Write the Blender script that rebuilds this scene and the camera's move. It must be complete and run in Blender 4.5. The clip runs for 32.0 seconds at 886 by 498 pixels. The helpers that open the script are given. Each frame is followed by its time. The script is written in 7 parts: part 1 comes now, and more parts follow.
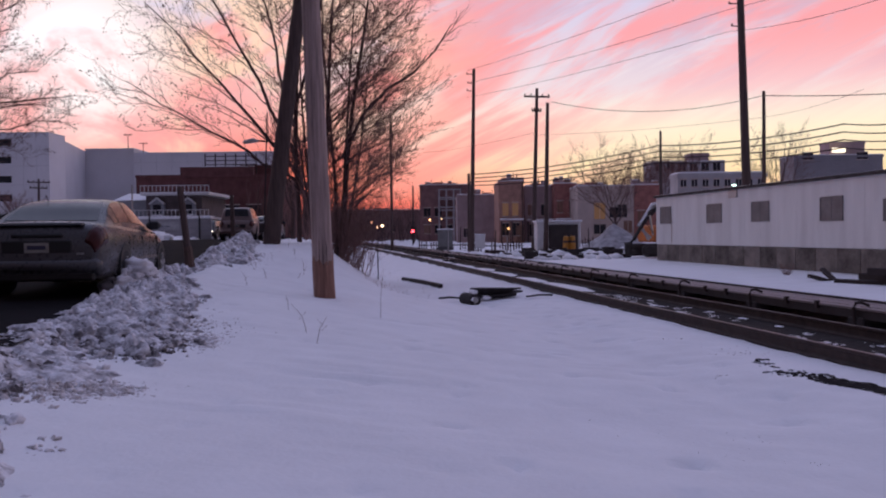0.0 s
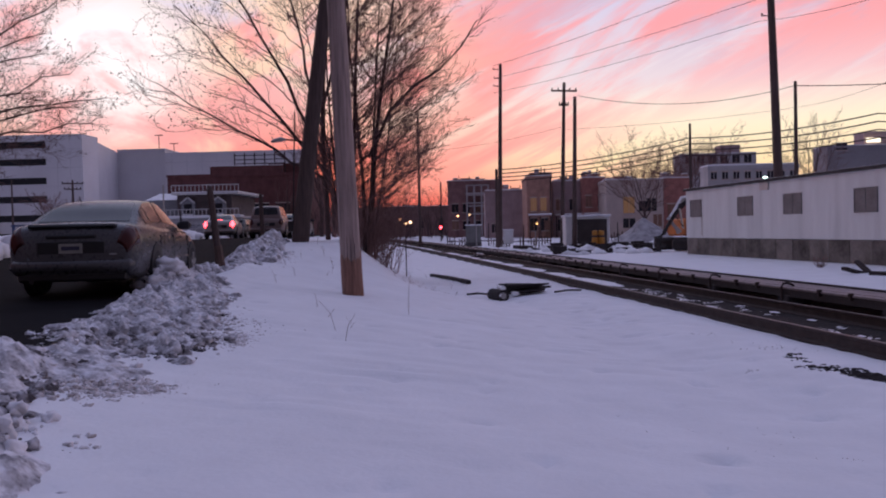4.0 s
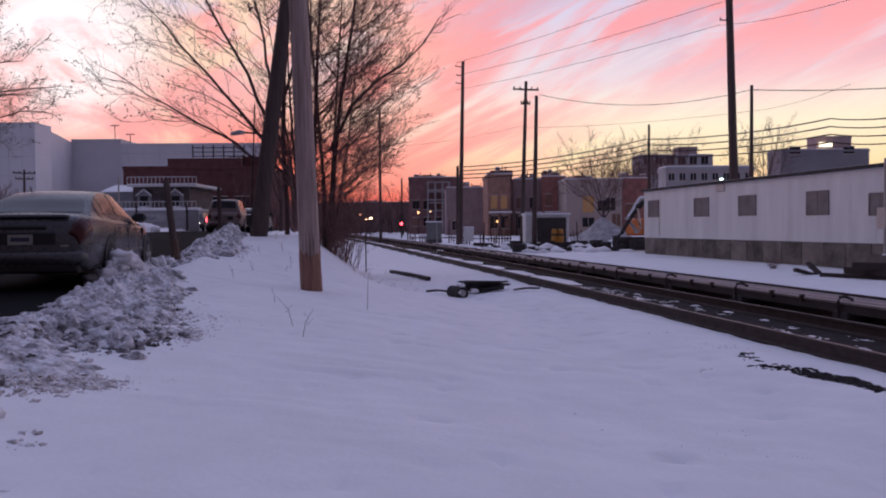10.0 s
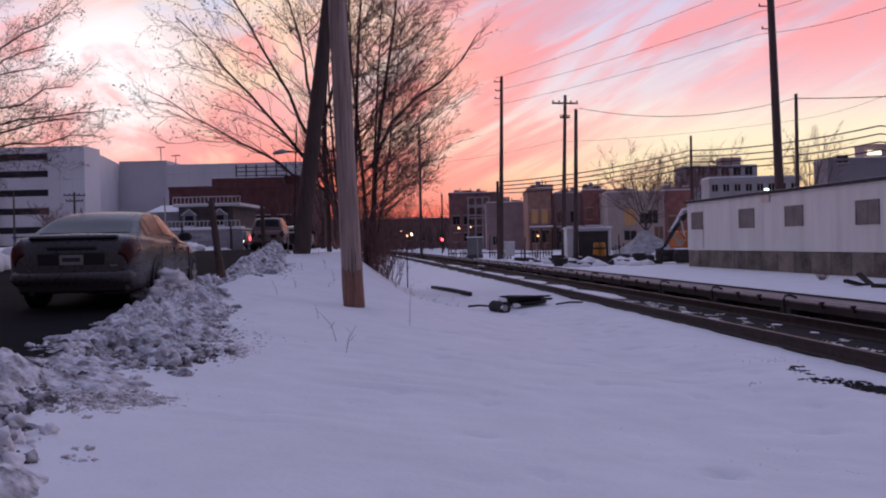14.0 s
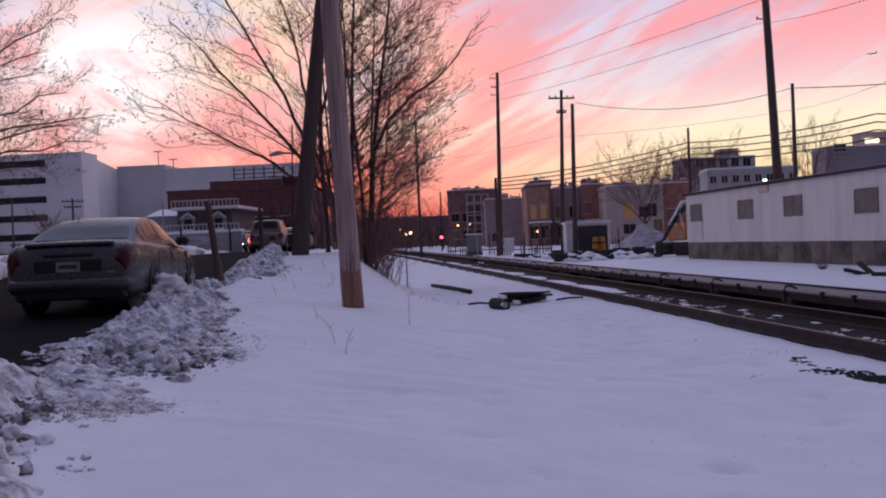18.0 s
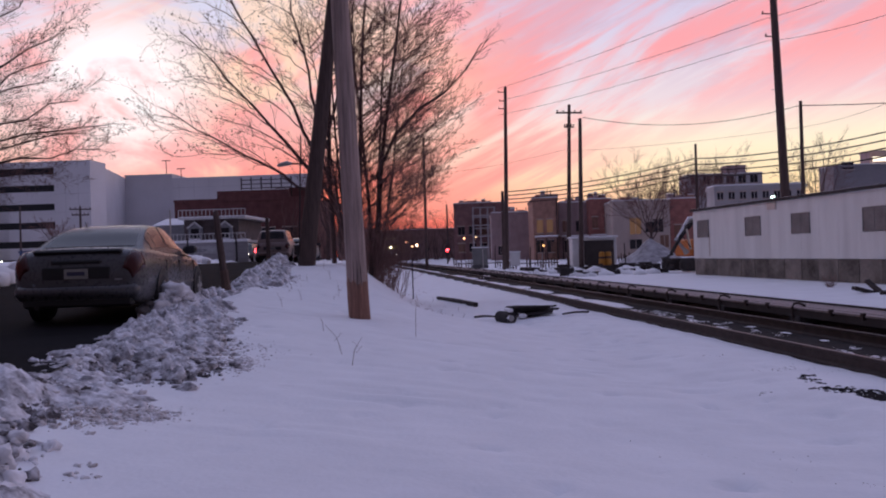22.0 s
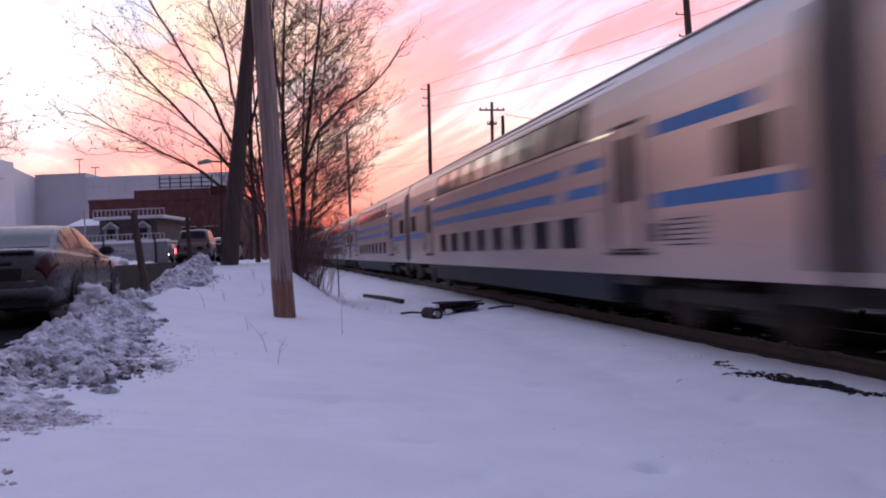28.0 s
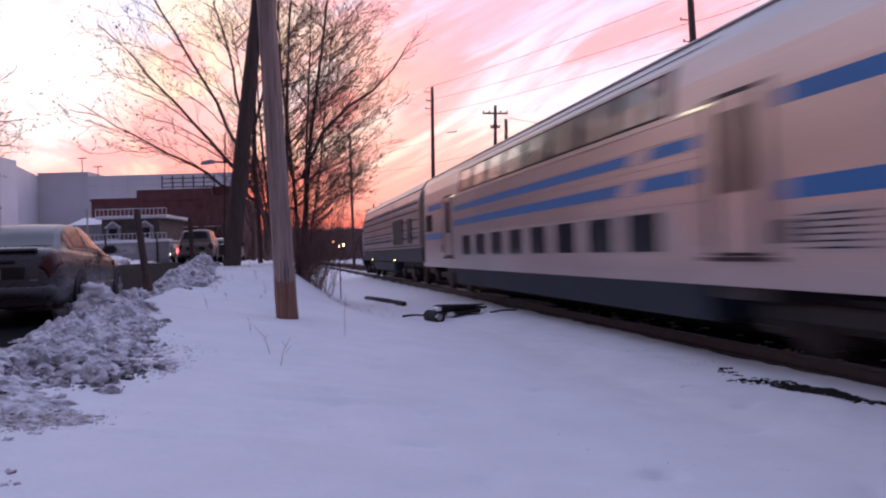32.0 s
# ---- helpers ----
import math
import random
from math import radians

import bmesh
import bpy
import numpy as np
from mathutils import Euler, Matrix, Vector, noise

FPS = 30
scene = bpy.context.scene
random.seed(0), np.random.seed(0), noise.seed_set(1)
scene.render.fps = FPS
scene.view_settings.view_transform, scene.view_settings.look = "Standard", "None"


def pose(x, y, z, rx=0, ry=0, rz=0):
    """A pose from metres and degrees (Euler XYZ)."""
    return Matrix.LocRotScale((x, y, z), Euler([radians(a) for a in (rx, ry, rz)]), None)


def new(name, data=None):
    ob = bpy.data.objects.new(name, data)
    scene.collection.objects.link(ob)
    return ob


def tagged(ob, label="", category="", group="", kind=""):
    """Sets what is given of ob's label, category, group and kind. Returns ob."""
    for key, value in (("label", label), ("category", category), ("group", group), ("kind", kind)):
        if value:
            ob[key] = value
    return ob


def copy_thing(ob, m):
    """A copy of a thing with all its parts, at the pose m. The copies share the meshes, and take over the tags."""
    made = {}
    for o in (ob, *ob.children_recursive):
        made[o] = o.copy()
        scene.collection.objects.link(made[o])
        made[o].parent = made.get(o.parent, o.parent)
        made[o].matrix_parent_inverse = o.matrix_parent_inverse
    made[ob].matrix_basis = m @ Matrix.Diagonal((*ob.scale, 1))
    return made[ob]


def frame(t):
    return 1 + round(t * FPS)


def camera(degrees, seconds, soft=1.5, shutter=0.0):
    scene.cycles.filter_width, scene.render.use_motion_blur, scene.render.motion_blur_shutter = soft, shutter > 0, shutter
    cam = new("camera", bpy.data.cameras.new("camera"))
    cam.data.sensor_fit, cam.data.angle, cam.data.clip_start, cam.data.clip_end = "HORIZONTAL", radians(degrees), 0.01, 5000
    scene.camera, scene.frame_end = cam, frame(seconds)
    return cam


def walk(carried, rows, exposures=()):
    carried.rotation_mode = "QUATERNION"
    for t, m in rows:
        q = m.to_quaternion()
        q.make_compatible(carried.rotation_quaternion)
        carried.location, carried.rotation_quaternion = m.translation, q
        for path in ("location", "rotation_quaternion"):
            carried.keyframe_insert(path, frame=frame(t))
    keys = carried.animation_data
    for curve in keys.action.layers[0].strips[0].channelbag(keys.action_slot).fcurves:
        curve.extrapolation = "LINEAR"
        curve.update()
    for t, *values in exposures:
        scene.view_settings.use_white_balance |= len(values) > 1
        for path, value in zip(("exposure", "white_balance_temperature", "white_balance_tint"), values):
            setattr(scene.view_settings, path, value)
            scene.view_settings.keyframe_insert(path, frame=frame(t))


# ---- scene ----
cam = camera(57.0, 32.0, soft=2.0, shutter=0.7)
# seconds, x, y, z of the eye, yaw, pitch, roll
PATH_ROWS = [
    (0, -0.016, -0.024, 1.596, -0.00, -1.01, 0.63),
    (0.5, -0.026, -0.023, 1.597, 0.64, -1.53, 0.31),
    (1, -0.008, -0.031, 1.606, 2.55, -1.09, 0.21),
    (1.5, 0.003, -0.033, 1.593, 1.57, -1.04, 0.88),
    (2, 0.005, -0.036, 1.586, 1.31, -1.01, 1.06),
    (2.5, 0.004, -0.043, 1.591, 1.46, -1.43, 1.01),
    (4.5, 0.004, -0.038, 1.606, 2.17, -1.23, 1.20),
    (5, 0.009, -0.041, 1.607, 2.14, -1.27, 0.85),
    (5.5, 0.007, -0.042, 1.607, 1.72, -1.75, 1.10),
    (6, 0.012, -0.044, 1.592, 0.97, -1.64, 0.98),
    (6.5, -0.024, -0.067, 1.582, 1.21, -1.86, 1.18),
    (7, 0.005, -0.038, 1.603, 1.66, -1.71, 1.04),
    (7.5, 0.012, -0.023, 1.612, 2.22, -1.57, 1.30),
    (8, 0.011, -0.027, 1.608, 2.82, -1.17, 1.13),
    (8.5, 0.012, -0.021, 1.607, 2.30, -1.23, 1.45),
    (9, 0.005, -0.021, 1.604, 2.32, -0.95, 1.55),
    (9.5, -0.003, -0.026, 1.600, 0.80, -1.37, 0.73),
    (10, 0.010, -0.012, 1.605, -0.78, -1.54, 0.43),
    (10.5, 0.006, -0.004, 1.615, 0.99, -1.86, 1.05),
    (11, 0.007, -0.010, 1.611, 1.48, -0.87, 1.72),
    (11.5, 0.017, -0.013, 1.604, 1.37, -0.75, 2.20),
    (12, 0.013, -0.008, 1.604, 0.68, -0.81, 2.34),
    (12.5, 0.006, -0.006, 1.607, 1.27, -0.97, 2.34),
    (13, 0.002, -0.010, 1.608, 1.78, -0.78, 1.78),
    (13.5, -0.001, -0.012, 1.602, 2.11, -0.29, 1.43),
    (14, 0.001, -0.017, 1.599, 2.07, -0.41, 1.22),
    (14.5, 0.007, -0.008, 1.604, 2.21, -0.39, 1.45),
    (16.5, 0.020, 0.027, 1.623, 2.01, -0.75, 0.38),
    (17, -0.000, 0.033, 1.620, 2.21, -0.28, 1.03),
    (17.5, 0.012, 0.034, 1.620, 2.59, -0.55, 2.08),
    (18, 0.028, 0.032, 1.609, 2.05, -0.57, 2.52),
    (18.5, 0.019, 0.032, 1.610, 2.11, -0.76, 2.75),
    (19, 0.021, 0.038, 1.608, 1.93, -0.79, 2.61),
    (19.5, 0.023, 0.041, 1.611, 1.62, -1.10, 2.60),
    (20, 0.035, 0.041, 1.608, 1.94, -1.24, 2.67),
    (20.5, 0.043, 0.041, 1.605, 1.26, -0.89, 2.54),
    (21, -0.002, 0.049, 1.614, -1.45, 0.20, 1.30),
    (21.5, -0.018, 0.047, 1.611, 1.64, 0.16, 1.41),
    (22, -0.003, 0.044, 1.601, 2.44, 0.34, 1.74),
    (22.5, 0.000, 0.043, 1.603, 2.23, 0.10, 2.27),
    (23, 0.002, 0.054, 1.607, 1.08, -0.06, 2.77),
    (23.5, 0.010, 0.051, 1.608, 1.10, -0.32, 2.80),
    (24, 0.011, 0.033, 1.603, 1.16, -0.38, 3.04),
    (24.5, -0.027, -0.016, 1.573, -0.64, -0.83, 3.17),
    (25, -0.012, -0.001, 1.584, -0.39, -1.08, 2.65),
    (25.5, -0.008, 0.003, 1.583, -1.42, -0.23, 2.58),
    (26, -0.007, 0.003, 1.583, -2.16, -0.06, 2.74),
    (26.5, 0.011, -0.001, 1.581, -2.94, -0.04, 2.49),
    (28.5, -0.012, -0.001, 1.582, -2.63, -0.03, 2.54),
    (29, -0.028, 0.000, 1.579, -2.22, 0.11, 2.42),
    (29.5, -0.036, 0.002, 1.578, -1.73, 0.07, 2.42),
    (30, -0.037, 0.005, 1.584, -1.74, -0.09, 2.13),
    (30.5, -0.029, 0.008, 1.590, -1.69, -0.49, 2.24),
    (31, -0.030, 0.010, 1.588, -1.83, -0.68, 2.31),
    (31.5, -0.035, 0.012, 1.588, -1.71, -0.56, 2.22),
    (32, -0.034, 0.019, 1.588, -2.68, 0.16, 1.93),
]
EXPOSURES = [(0, 0.0), (6.2, 0.02), (6.6, 0.12), (7.2, 0.14), (7.9, 0.03), (8.4, 0.0), (24, 0.0), (25, 0.05), (25.6, 0.3), (26.2, 0.5), (32, 0.52)]
walk(cam, [(t, pose(x, y, z, 90 + pitch, roll, yaw)) for t, x, y, z, yaw, pitch, roll in PATH_ROWS], EXPOSURES)

# ---- the sky after sunset: warm at the horizon, pink streaked cloud, lilac overhead ----
world = bpy.data.worlds.new("dusk_sky")
scene.world = world
world.use_nodes = True
wt = world.node_tree
wt.nodes.clear()


def wnode(kind, **props):
    n = wt.nodes.new(kind)
    for k, v in props.items():
        if k == "operation":
            n.operation = v
        elif k == "blend":
            n.blend_type = v
    return n


def wmath(op, a, b=0.0, clamp=False):
    n = wt.nodes.new("ShaderNodeMath")
    n.operation, n.use_clamp = op, clamp
    for i, v in enumerate((a, b)):
        if isinstance(v, (int, float)):
            n.inputs[i].default_value = v
        else:
            wt.links.new(v, n.inputs[i])
    return n.outputs[0]


def wramp(fac, stops):
    n = wt.nodes.new("ShaderNodeValToRGB")
    e = n.color_ramp.elements
    while len(e) < len(stops):
        e.new(0.5)
    for el, (p, c) in zip(e, stops):
        el.position, el.color = p, (*c, 1)
    wt.links.new(fac, n.inputs[0])
    return n.outputs[0]


def wmix(fac, a, b, blend="MIX"):
    n = wt.nodes.new("ShaderNodeMix")
    n.data_type, n.blend_type = "RGBA", blend
    for s, v in ((n.inputs[0], fac), (n.inputs[6], a), (n.inputs[7], b)):
        if isinstance(v, (int, float)):
            s.default_value = v
        elif isinstance(v, tuple):
            s.default_value = (*v, 1)
        else:
            wt.links.new(v, s)
    return n.outputs[2]


def lin(r, g, b):
    """A colour given in 0..255 display values, as linear light."""
    return tuple((c / 255 / 12.92) if c < 11 else ((c / 255 + 0.055) / 1.055) ** 2.4 for c in (r, g, b))


def smooth(v, lo, hi):
    n = wt.nodes.new("ShaderNodeMapRange")
    n.interpolation_type = "SMOOTHSTEP"
    n.inputs[1].default_value, n.inputs[2].default_value = lo, hi
    wt.links.new(v, n.inputs[0])
    return n.outputs[0]


geo = wt.nodes.new("ShaderNodeTexCoord").outputs["Generated"]
sep = wt.nodes.new("ShaderNodeSeparateXYZ")
wt.links.new(geo, sep.inputs[0])
dx, dy, dz = sep.outputs
up = wmath("MAXIMUM", dz, 0.0)


def wnoise(scale_xyz, turn, size, detail, rough=0.55, warp=0.0):
    """Noise drawn out along a line that rises to the right."""
    t = wt.nodes.new("ShaderNodeMapping")
    t.inputs["Rotation"].default_value = (0, radians(turn), 0)
    m = wt.nodes.new("ShaderNodeMapping")
    m.inputs["Scale"].default_value = scale_xyz
    wt.links.new(geo, t.inputs[0])
    wt.links.new(t.outputs[0], m.inputs[0])
    n = wt.nodes.new("ShaderNodeTexNoise")
    n.inputs["Scale"].default_value, n.inputs["Detail"].default_value = size, detail
    n.inputs["Roughness"].default_value, n.inputs["Distortion"].default_value = rough, warp
    wt.links.new(m.outputs[0], n.inputs[0])
    return n.outputs[0]


# clear sky below the cloud, by height
right = wramp(up, [(0.0, lin(255, 172, 142)), (0.03, lin(255, 194, 150)), (0.07, lin(255, 224, 176)), (0.115, lin(255, 238, 208)), (0.17, lin(240, 222, 226)), (0.26, lin(214, 204, 228)), (0.42, lin(160, 168, 212)), (1.0, lin(150, 156, 202))])
left = wramp(up, [(0.0, lin(255, 92, 84)), (0.04, lin(255, 132, 116)), (0.08, lin(255, 184, 162)), (0.14, lin(255, 214, 204)), (0.24, lin(224, 218, 236)), (0.42, lin(190, 196, 228)), (1.0, lin(150, 156, 202))])
side = smooth(wmath("ADD", dx, wmath("MULTIPLY", up, 0.30)), -0.04, 0.22)
base = wmix(side, left, right)
# pink streaked cloud, drawn out towards the upper right
streak = wnoise((1.0, 1.0, 6.0), 26, 3.4, 9, 0.62, 0.5)
broad = wnoise((1.0, 1.0, 3.6), 26, 2.6, 3, 0.5, 0.3)
cover = wmath("ADD", wmath("MULTIPLY", streak, 0.8), wmath("MULTIPLY", broad, 0.55))
middle = wmath("MULTIPLY", smooth(dx, -0.32, -0.08), wmath("SUBTRACT", 1.0, smooth(dx, 0.12, 0.46)))
mask = smooth(wmath("ADD", cover, wmath("MULTIPLY", middle, 0.045)), 0.615, 0.79)
low = smooth(up, 0.02, 0.10)
high = wmath("SUBTRACT", 1.0, smooth(up, 0.26, 0.6))
gap = wmath("SUBTRACT", 1.0, wmath("MULTIPLY", smooth(dx, 0.0, 0.30), wmath("SUBTRACT", 1.0, smooth(up, 0.10, 0.24))))
mask = wmath("MULTIPLY", wmath("MULTIPLY", mask, low), wmath("MULTIPLY", high, gap), True)
pink = wmix(side, lin(255, 156, 146), lin(253, 160, 163))
pink = wmix(smooth(up, 0.2, 0.42), pink, lin(212, 168, 194))
sky = wmix(wmath("MULTIPLY", mask, 0.92), base, pink)
# grey lilac bellies high on the right
fine = wnoise((1.0, 1.0, 7.0), 24, 4.6, 8, 0.62, 0.4)
belly = wmath("MULTIPLY", smooth(fine, 0.47, 0.62), wmath("MULTIPLY", smooth(up, 0.13, 0.27), smooth(dx, -0.12, 0.25)))
sky = wmix(wmath("MULTIPLY", belly, 0.7), sky, lin(206, 180, 202))
# a broad pale glow where the sun went down, broken by rosy cloud
puff = wnoise((1.0, 1.0, 1.7), -8, 7.5, 7, 0.6, 0.6)


def toward(x, y, z, inner, outer, wide=1.0):
    """Full near one direction of the sky, fading outwards; wide stretches it along the horizon."""
    d = wt.nodes.new("ShaderNodeVectorMath")
    d.operation = "SUBTRACT"
    wt.links.new(geo, d.inputs[0])
    d.inputs[1].default_value = (x, y, z)
    k = wt.nodes.new("ShaderNodeVectorMath")
    k.operation = "MULTIPLY"
    wt.links.new(d.outputs[0], k.inputs[0])
    k.inputs[1].default_value = (1 / wide, 1 / wide, 1)
    n = wt.nodes.new("ShaderNodeVectorMath")
    n.operation = "LENGTH"
    wt.links.new(k.outputs[0], n.inputs[0])
    return wmath("SUBTRACT", 1.0, smooth(n.outputs["Value"], inner, outer))


shine = wmath("MULTIPLY", toward(-0.21, 0.95, 0.21, 0.04, 0.27, 1.1), smooth(puff, 0.38, 0.58))
sky = wmix(wmath("MULTIPLY", shine, 0.9), sky, lin(255, 218, 192))
rose = wmath("MULTIPLY", toward(-0.34, 0.93, 0.135, 0.04, 0.15, 2.0), smooth(wmath("SUBTRACT", 1.0, puff), 0.43, 0.58))
sky = wmix(wmath("MULTIPLY", rose, 0.85), sky, lin(247, 166, 164))
pale = wmath("MULTIPLY", toward(-0.40, 0.89, 0.195, 0.02, 0.12, 1.25), smooth(puff, 0.34, 0.56))
sky = wmix(wmath("MULTIPLY", pale, 0.95), sky, (1.08, 1.02, 1.04))
ember = toward(-0.19, 0.98, 0.045, 0.01, 0.12, 1.5)
sky = wmix(wmath("MULTIPLY", ember, 0.8), sky, lin(255, 96, 66))
ground_dark = smooth(dz, -0.03, 0.0)
east = wramp(up, [(0.0, lin(150, 128, 140)), (0.12, lin(190, 160, 172)), (0.35, lin(176, 166, 196)), (1.0, lin(150, 156, 202))])
sky = wmix(smooth(dy, -0.35, 0.25), east, sky)
# the eastern half of the sky, behind the eye, is already dim
dim = wmath("ADD", wmath("MULTIPLY", smooth(wmath("ADD", dy, wmath("MULTIPLY", up, 0.42)), -0.6, 0.62), 0.78), 0.22)
dimmed = wt.nodes.new("ShaderNodeVectorMath")
dimmed.operation = "SCALE"
wt.links.new(sky, dimmed.inputs[0])
wt.links.new(dim, dimmed.inputs["Scale"])
sky = wmix(ground_dark, lin(70, 62, 72), dimmed.outputs[0])
bg = wt.nodes.new("ShaderNodeBackground")
bg.inputs[1].default_value = 1.07
wt.links.new(sky, bg.inputs[0])
wo = wt.nodes.new("ShaderNodeOutputWorld")
wt.links.new(bg.outputs[0], wo.inputs[0])
scene.view_settings.exposure = 0.0

# ---- materials ----
MATS = {}


def mat(name, color, rough=0.7, metal=0.0, vary=0.25, scale=4.0, bump=0.2, fine=40.0, tint=None, emit=None, spec=0.5, stretch=(1, 1, 1), rand=0.0, lo=0.45, hi=0.9):
    """A surface with broad and fine variation in colour, gloss and relief, in object metres."""
    if name in MATS:
        return MATS[name]
    m = bpy.data.materials.new(name)
    MATS[name] = m
    m.use_nodes = True
    nt = m.node_tree
    b = nt.nodes["Principled BSDF"]
    b.inputs["Roughness"].default_value, b.inputs["Metallic"].default_value = rough, metal
    b.inputs["Specular IOR Level"].default_value = spec
    tc = nt.nodes.new("ShaderNodeTexCoord")
    mp = nt.nodes.new("ShaderNodeMapping")
    mp.inputs["Scale"].default_value = stretch
    nt.links.new(tc.outputs["Object"], mp.inputs[0])
    big, small = nt.nodes.new("ShaderNodeTexNoise"), nt.nodes.new("ShaderNodeTexNoise")
    big.inputs["Scale"].default_value, big.inputs["Detail"].default_value = scale, 5
    small.inputs["Scale"].default_value, small.inputs["Detail"].default_value = fine, 4
    for n in (big, small):
        nt.links.new(mp.outputs[0], n.inputs[0])
    add = nt.nodes.new("ShaderNodeMath")
    add.operation = "MULTIPLY_ADD"
    nt.links.new(small.outputs[0], add.inputs[0])
    add.inputs[1].default_value = 0.35
    nt.links.new(big.outputs[0], add.inputs[2])
    val = add.outputs[0]
    if rand:
        oi = nt.nodes.new("ShaderNodeObjectInfo")
        ra = nt.nodes.new("ShaderNodeMath")
        ra.operation = "MULTIPLY_ADD"
        nt.links.new(oi.outputs["Random"], ra.inputs[0])
        ra.inputs[1].default_value = rand
        nt.links.new(val, ra.inputs[2])
        val = ra.outputs[0]
    mr = nt.nodes.new("ShaderNodeMapRange")
    mr.inputs[1].default_value, mr.inputs[2].default_value = lo, hi + rand
    nt.links.new(val, mr.inputs[0])
    mix = nt.nodes.new("ShaderNodeMix")
    mix.data_type = "RGBA"
    second = tint or tuple(c * (1 - vary) for c in color)
    mix.inputs[6].default_value, mix.inputs[7].default_value = (*[min(1, c * (1 + vary * 0.4)) for c in color], 1), (*second, 1)
    nt.links.new(mr.outputs[0], mix.inputs[0])
    nt.links.new(mix.outputs[2], b.inputs["Base Color"])
    rr = nt.nodes.new("ShaderNodeMapRange")
    rr.inputs[3].default_value, rr.inputs[4].default_value = max(0.02, rough - 0.1), min(1, rough + 0.12)
    nt.links.new(small.outputs[0], rr.inputs[0])
    nt.links.new(rr.outputs[0], b.inputs["Roughness"])
    if bump:
        bp = nt.nodes.new("ShaderNodeBump")
        bp.inputs["Strength"].default_value, bp.inputs["Distance"].default_value = bump, 0.02
        nt.links.new(add.outputs[0], bp.inputs["Height"])
        nt.links.new(bp.outputs[0], b.inputs["Normal"])
    if emit:
        b.inputs["Emission Color"].default_value = (*emit[:3], 1)
        b.inputs["Emission Strength"].default_value = emit[3]
    return m


def glass(name, color=(0.02, 0.022, 0.026), rough=0.08):
    """Dark coated glazing of which only the gloss shows."""
    return mat(name, color, rough, 0.0, 0.3, 2.0, 0.03, 6.0, spec=0.3)


SNOW = mat("snow", (0.86, 0.87, 0.9), 0.75, 0, 0.06, 1.3, 0.5, 22.0, spec=0.25)
ASPHALT = mat("wet_asphalt", (0.013, 0.0125, 0.0145), 0.95, 0, 0.4, 0.8, 0.4, 60.0, spec=0.04)
RUST = mat("rusty_rail_steel", (0.05, 0.032, 0.028), 0.75, 0.1, 0.4, 6.0, 0.3, 50.0)
RAILTOP = mat("worn_rail_head", (0.20, 0.175, 0.165), 0.38, 0.9, 0.2, 3.0, 0.05, 30.0)
CREOSOTE = mat("creosoted_timber", (0.042, 0.030, 0.028), 0.85, 0, 0.4, 3.0, 0.6, 40.0, rand=0.3)
BALLAST = mat("dark_ballast", (0.030, 0.026, 0.026), 0.95, 0, 0.5, 9.0, 1.0, 34.0, spec=0.15)
COVER = mat("weathered_cover_board", (0.25, 0.20, 0.195), 0.6, 0, 0.4, 2.0, 0.3, 30.0, stretch=(1, 6, 1))
POLE_OLD = mat("old_pole_wood", (0.10, 0.068, 0.062), 0.9, 0, 0.4, 3.0, 0.5, 30.0, stretch=(6, 6, 0.5))
POLE_NEW = mat("weathered_pole_wood", (0.40, 0.295, 0.27), 0.85, 0, 0.5, 2.6, 0.5, 26.0, stretch=(7, 7, 0.35))
POLE_FOOT = mat("red_brown_pole_foot", (0.30, 0.155, 0.115), 0.85, 0, 0.45, 3.0, 0.5, 26.0, stretch=(7, 7, 0.5))
BARK = mat("dark_bark", (0.10, 0.062, 0.058), 0.95, 0, 0.4, 5.0, 0.8, 30.0, stretch=(2, 2, 0.6))
TWIG = mat("twig_bark", (0.20, 0.11, 0.10), 0.95, 0, 0.3, 5.0, 0.0, 30.0)
STEEL = mat("brushed_stainless", (0.51, 0.475, 0.45), 0.32, 0.65, 0.25, 0.7, 0.03, 30.0, stretch=(0.3, 1, 1), spec=0.4)
LOCOSTEEL = mat("dull_grimy_stainless", (0.45, 0.415, 0.395), 0.34, 0.6, 0.25, 0.7, 0.03, 30.0, stretch=(0.3, 1, 1))
ROOFSTEEL = mat("grimy_roof_steel", (0.46, 0.44, 0.43), 0.5, 0.6, 0.25, 0.8, 0.05, 20.0)
BLUE = mat("blue_stripe_paint", (0.005, 0.16, 0.40), 0.5, 0, 0.15, 1.0, 0.02, 20.0)
NAVY = mat("dark_blue_stripe_paint", (0.006, 0.065, 0.19), 0.5, 0, 0.15, 1.0, 0.02, 20.0)
NOSEBLUE = mat("nose_blue_paint", (0.13, 0.13, 0.19), 0.4, 0, 0.2, 1.0, 0.02, 20.0)
YELLOW = mat("yellow_paint", (0.40, 0.30, 0.05), 0.45, 0, 0.18, 1.2, 0.02, 20.0)
SLATE = mat("slate_blue_skirt_paint", (0.028, 0.040, 0.052), 0.7, 0, 0.25, 0.9, 0.05, 20.0, spec=0.2)
UNDER = mat("grimy_underframe", (0.045, 0.037, 0.036), 0.85, 0.1, 0.4, 3.0, 0.4, 20.0)
PILOT = mat("sooty_pilot_steel", (0.026, 0.022, 0.022), 0.8, 0.1, 0.5, 3.0, 0.4, 20.0)
RUBBER = mat("black_rubber", (0.03, 0.03, 0.032), 0.85, 0, 0.2, 4.0, 0.2, 30.0)
GLASS = mat("dark_window_glass", (0.028, 0.03, 0.036), 0.12, 0, 0.3, 2.0, 0.03, 6.0, spec=0.12)
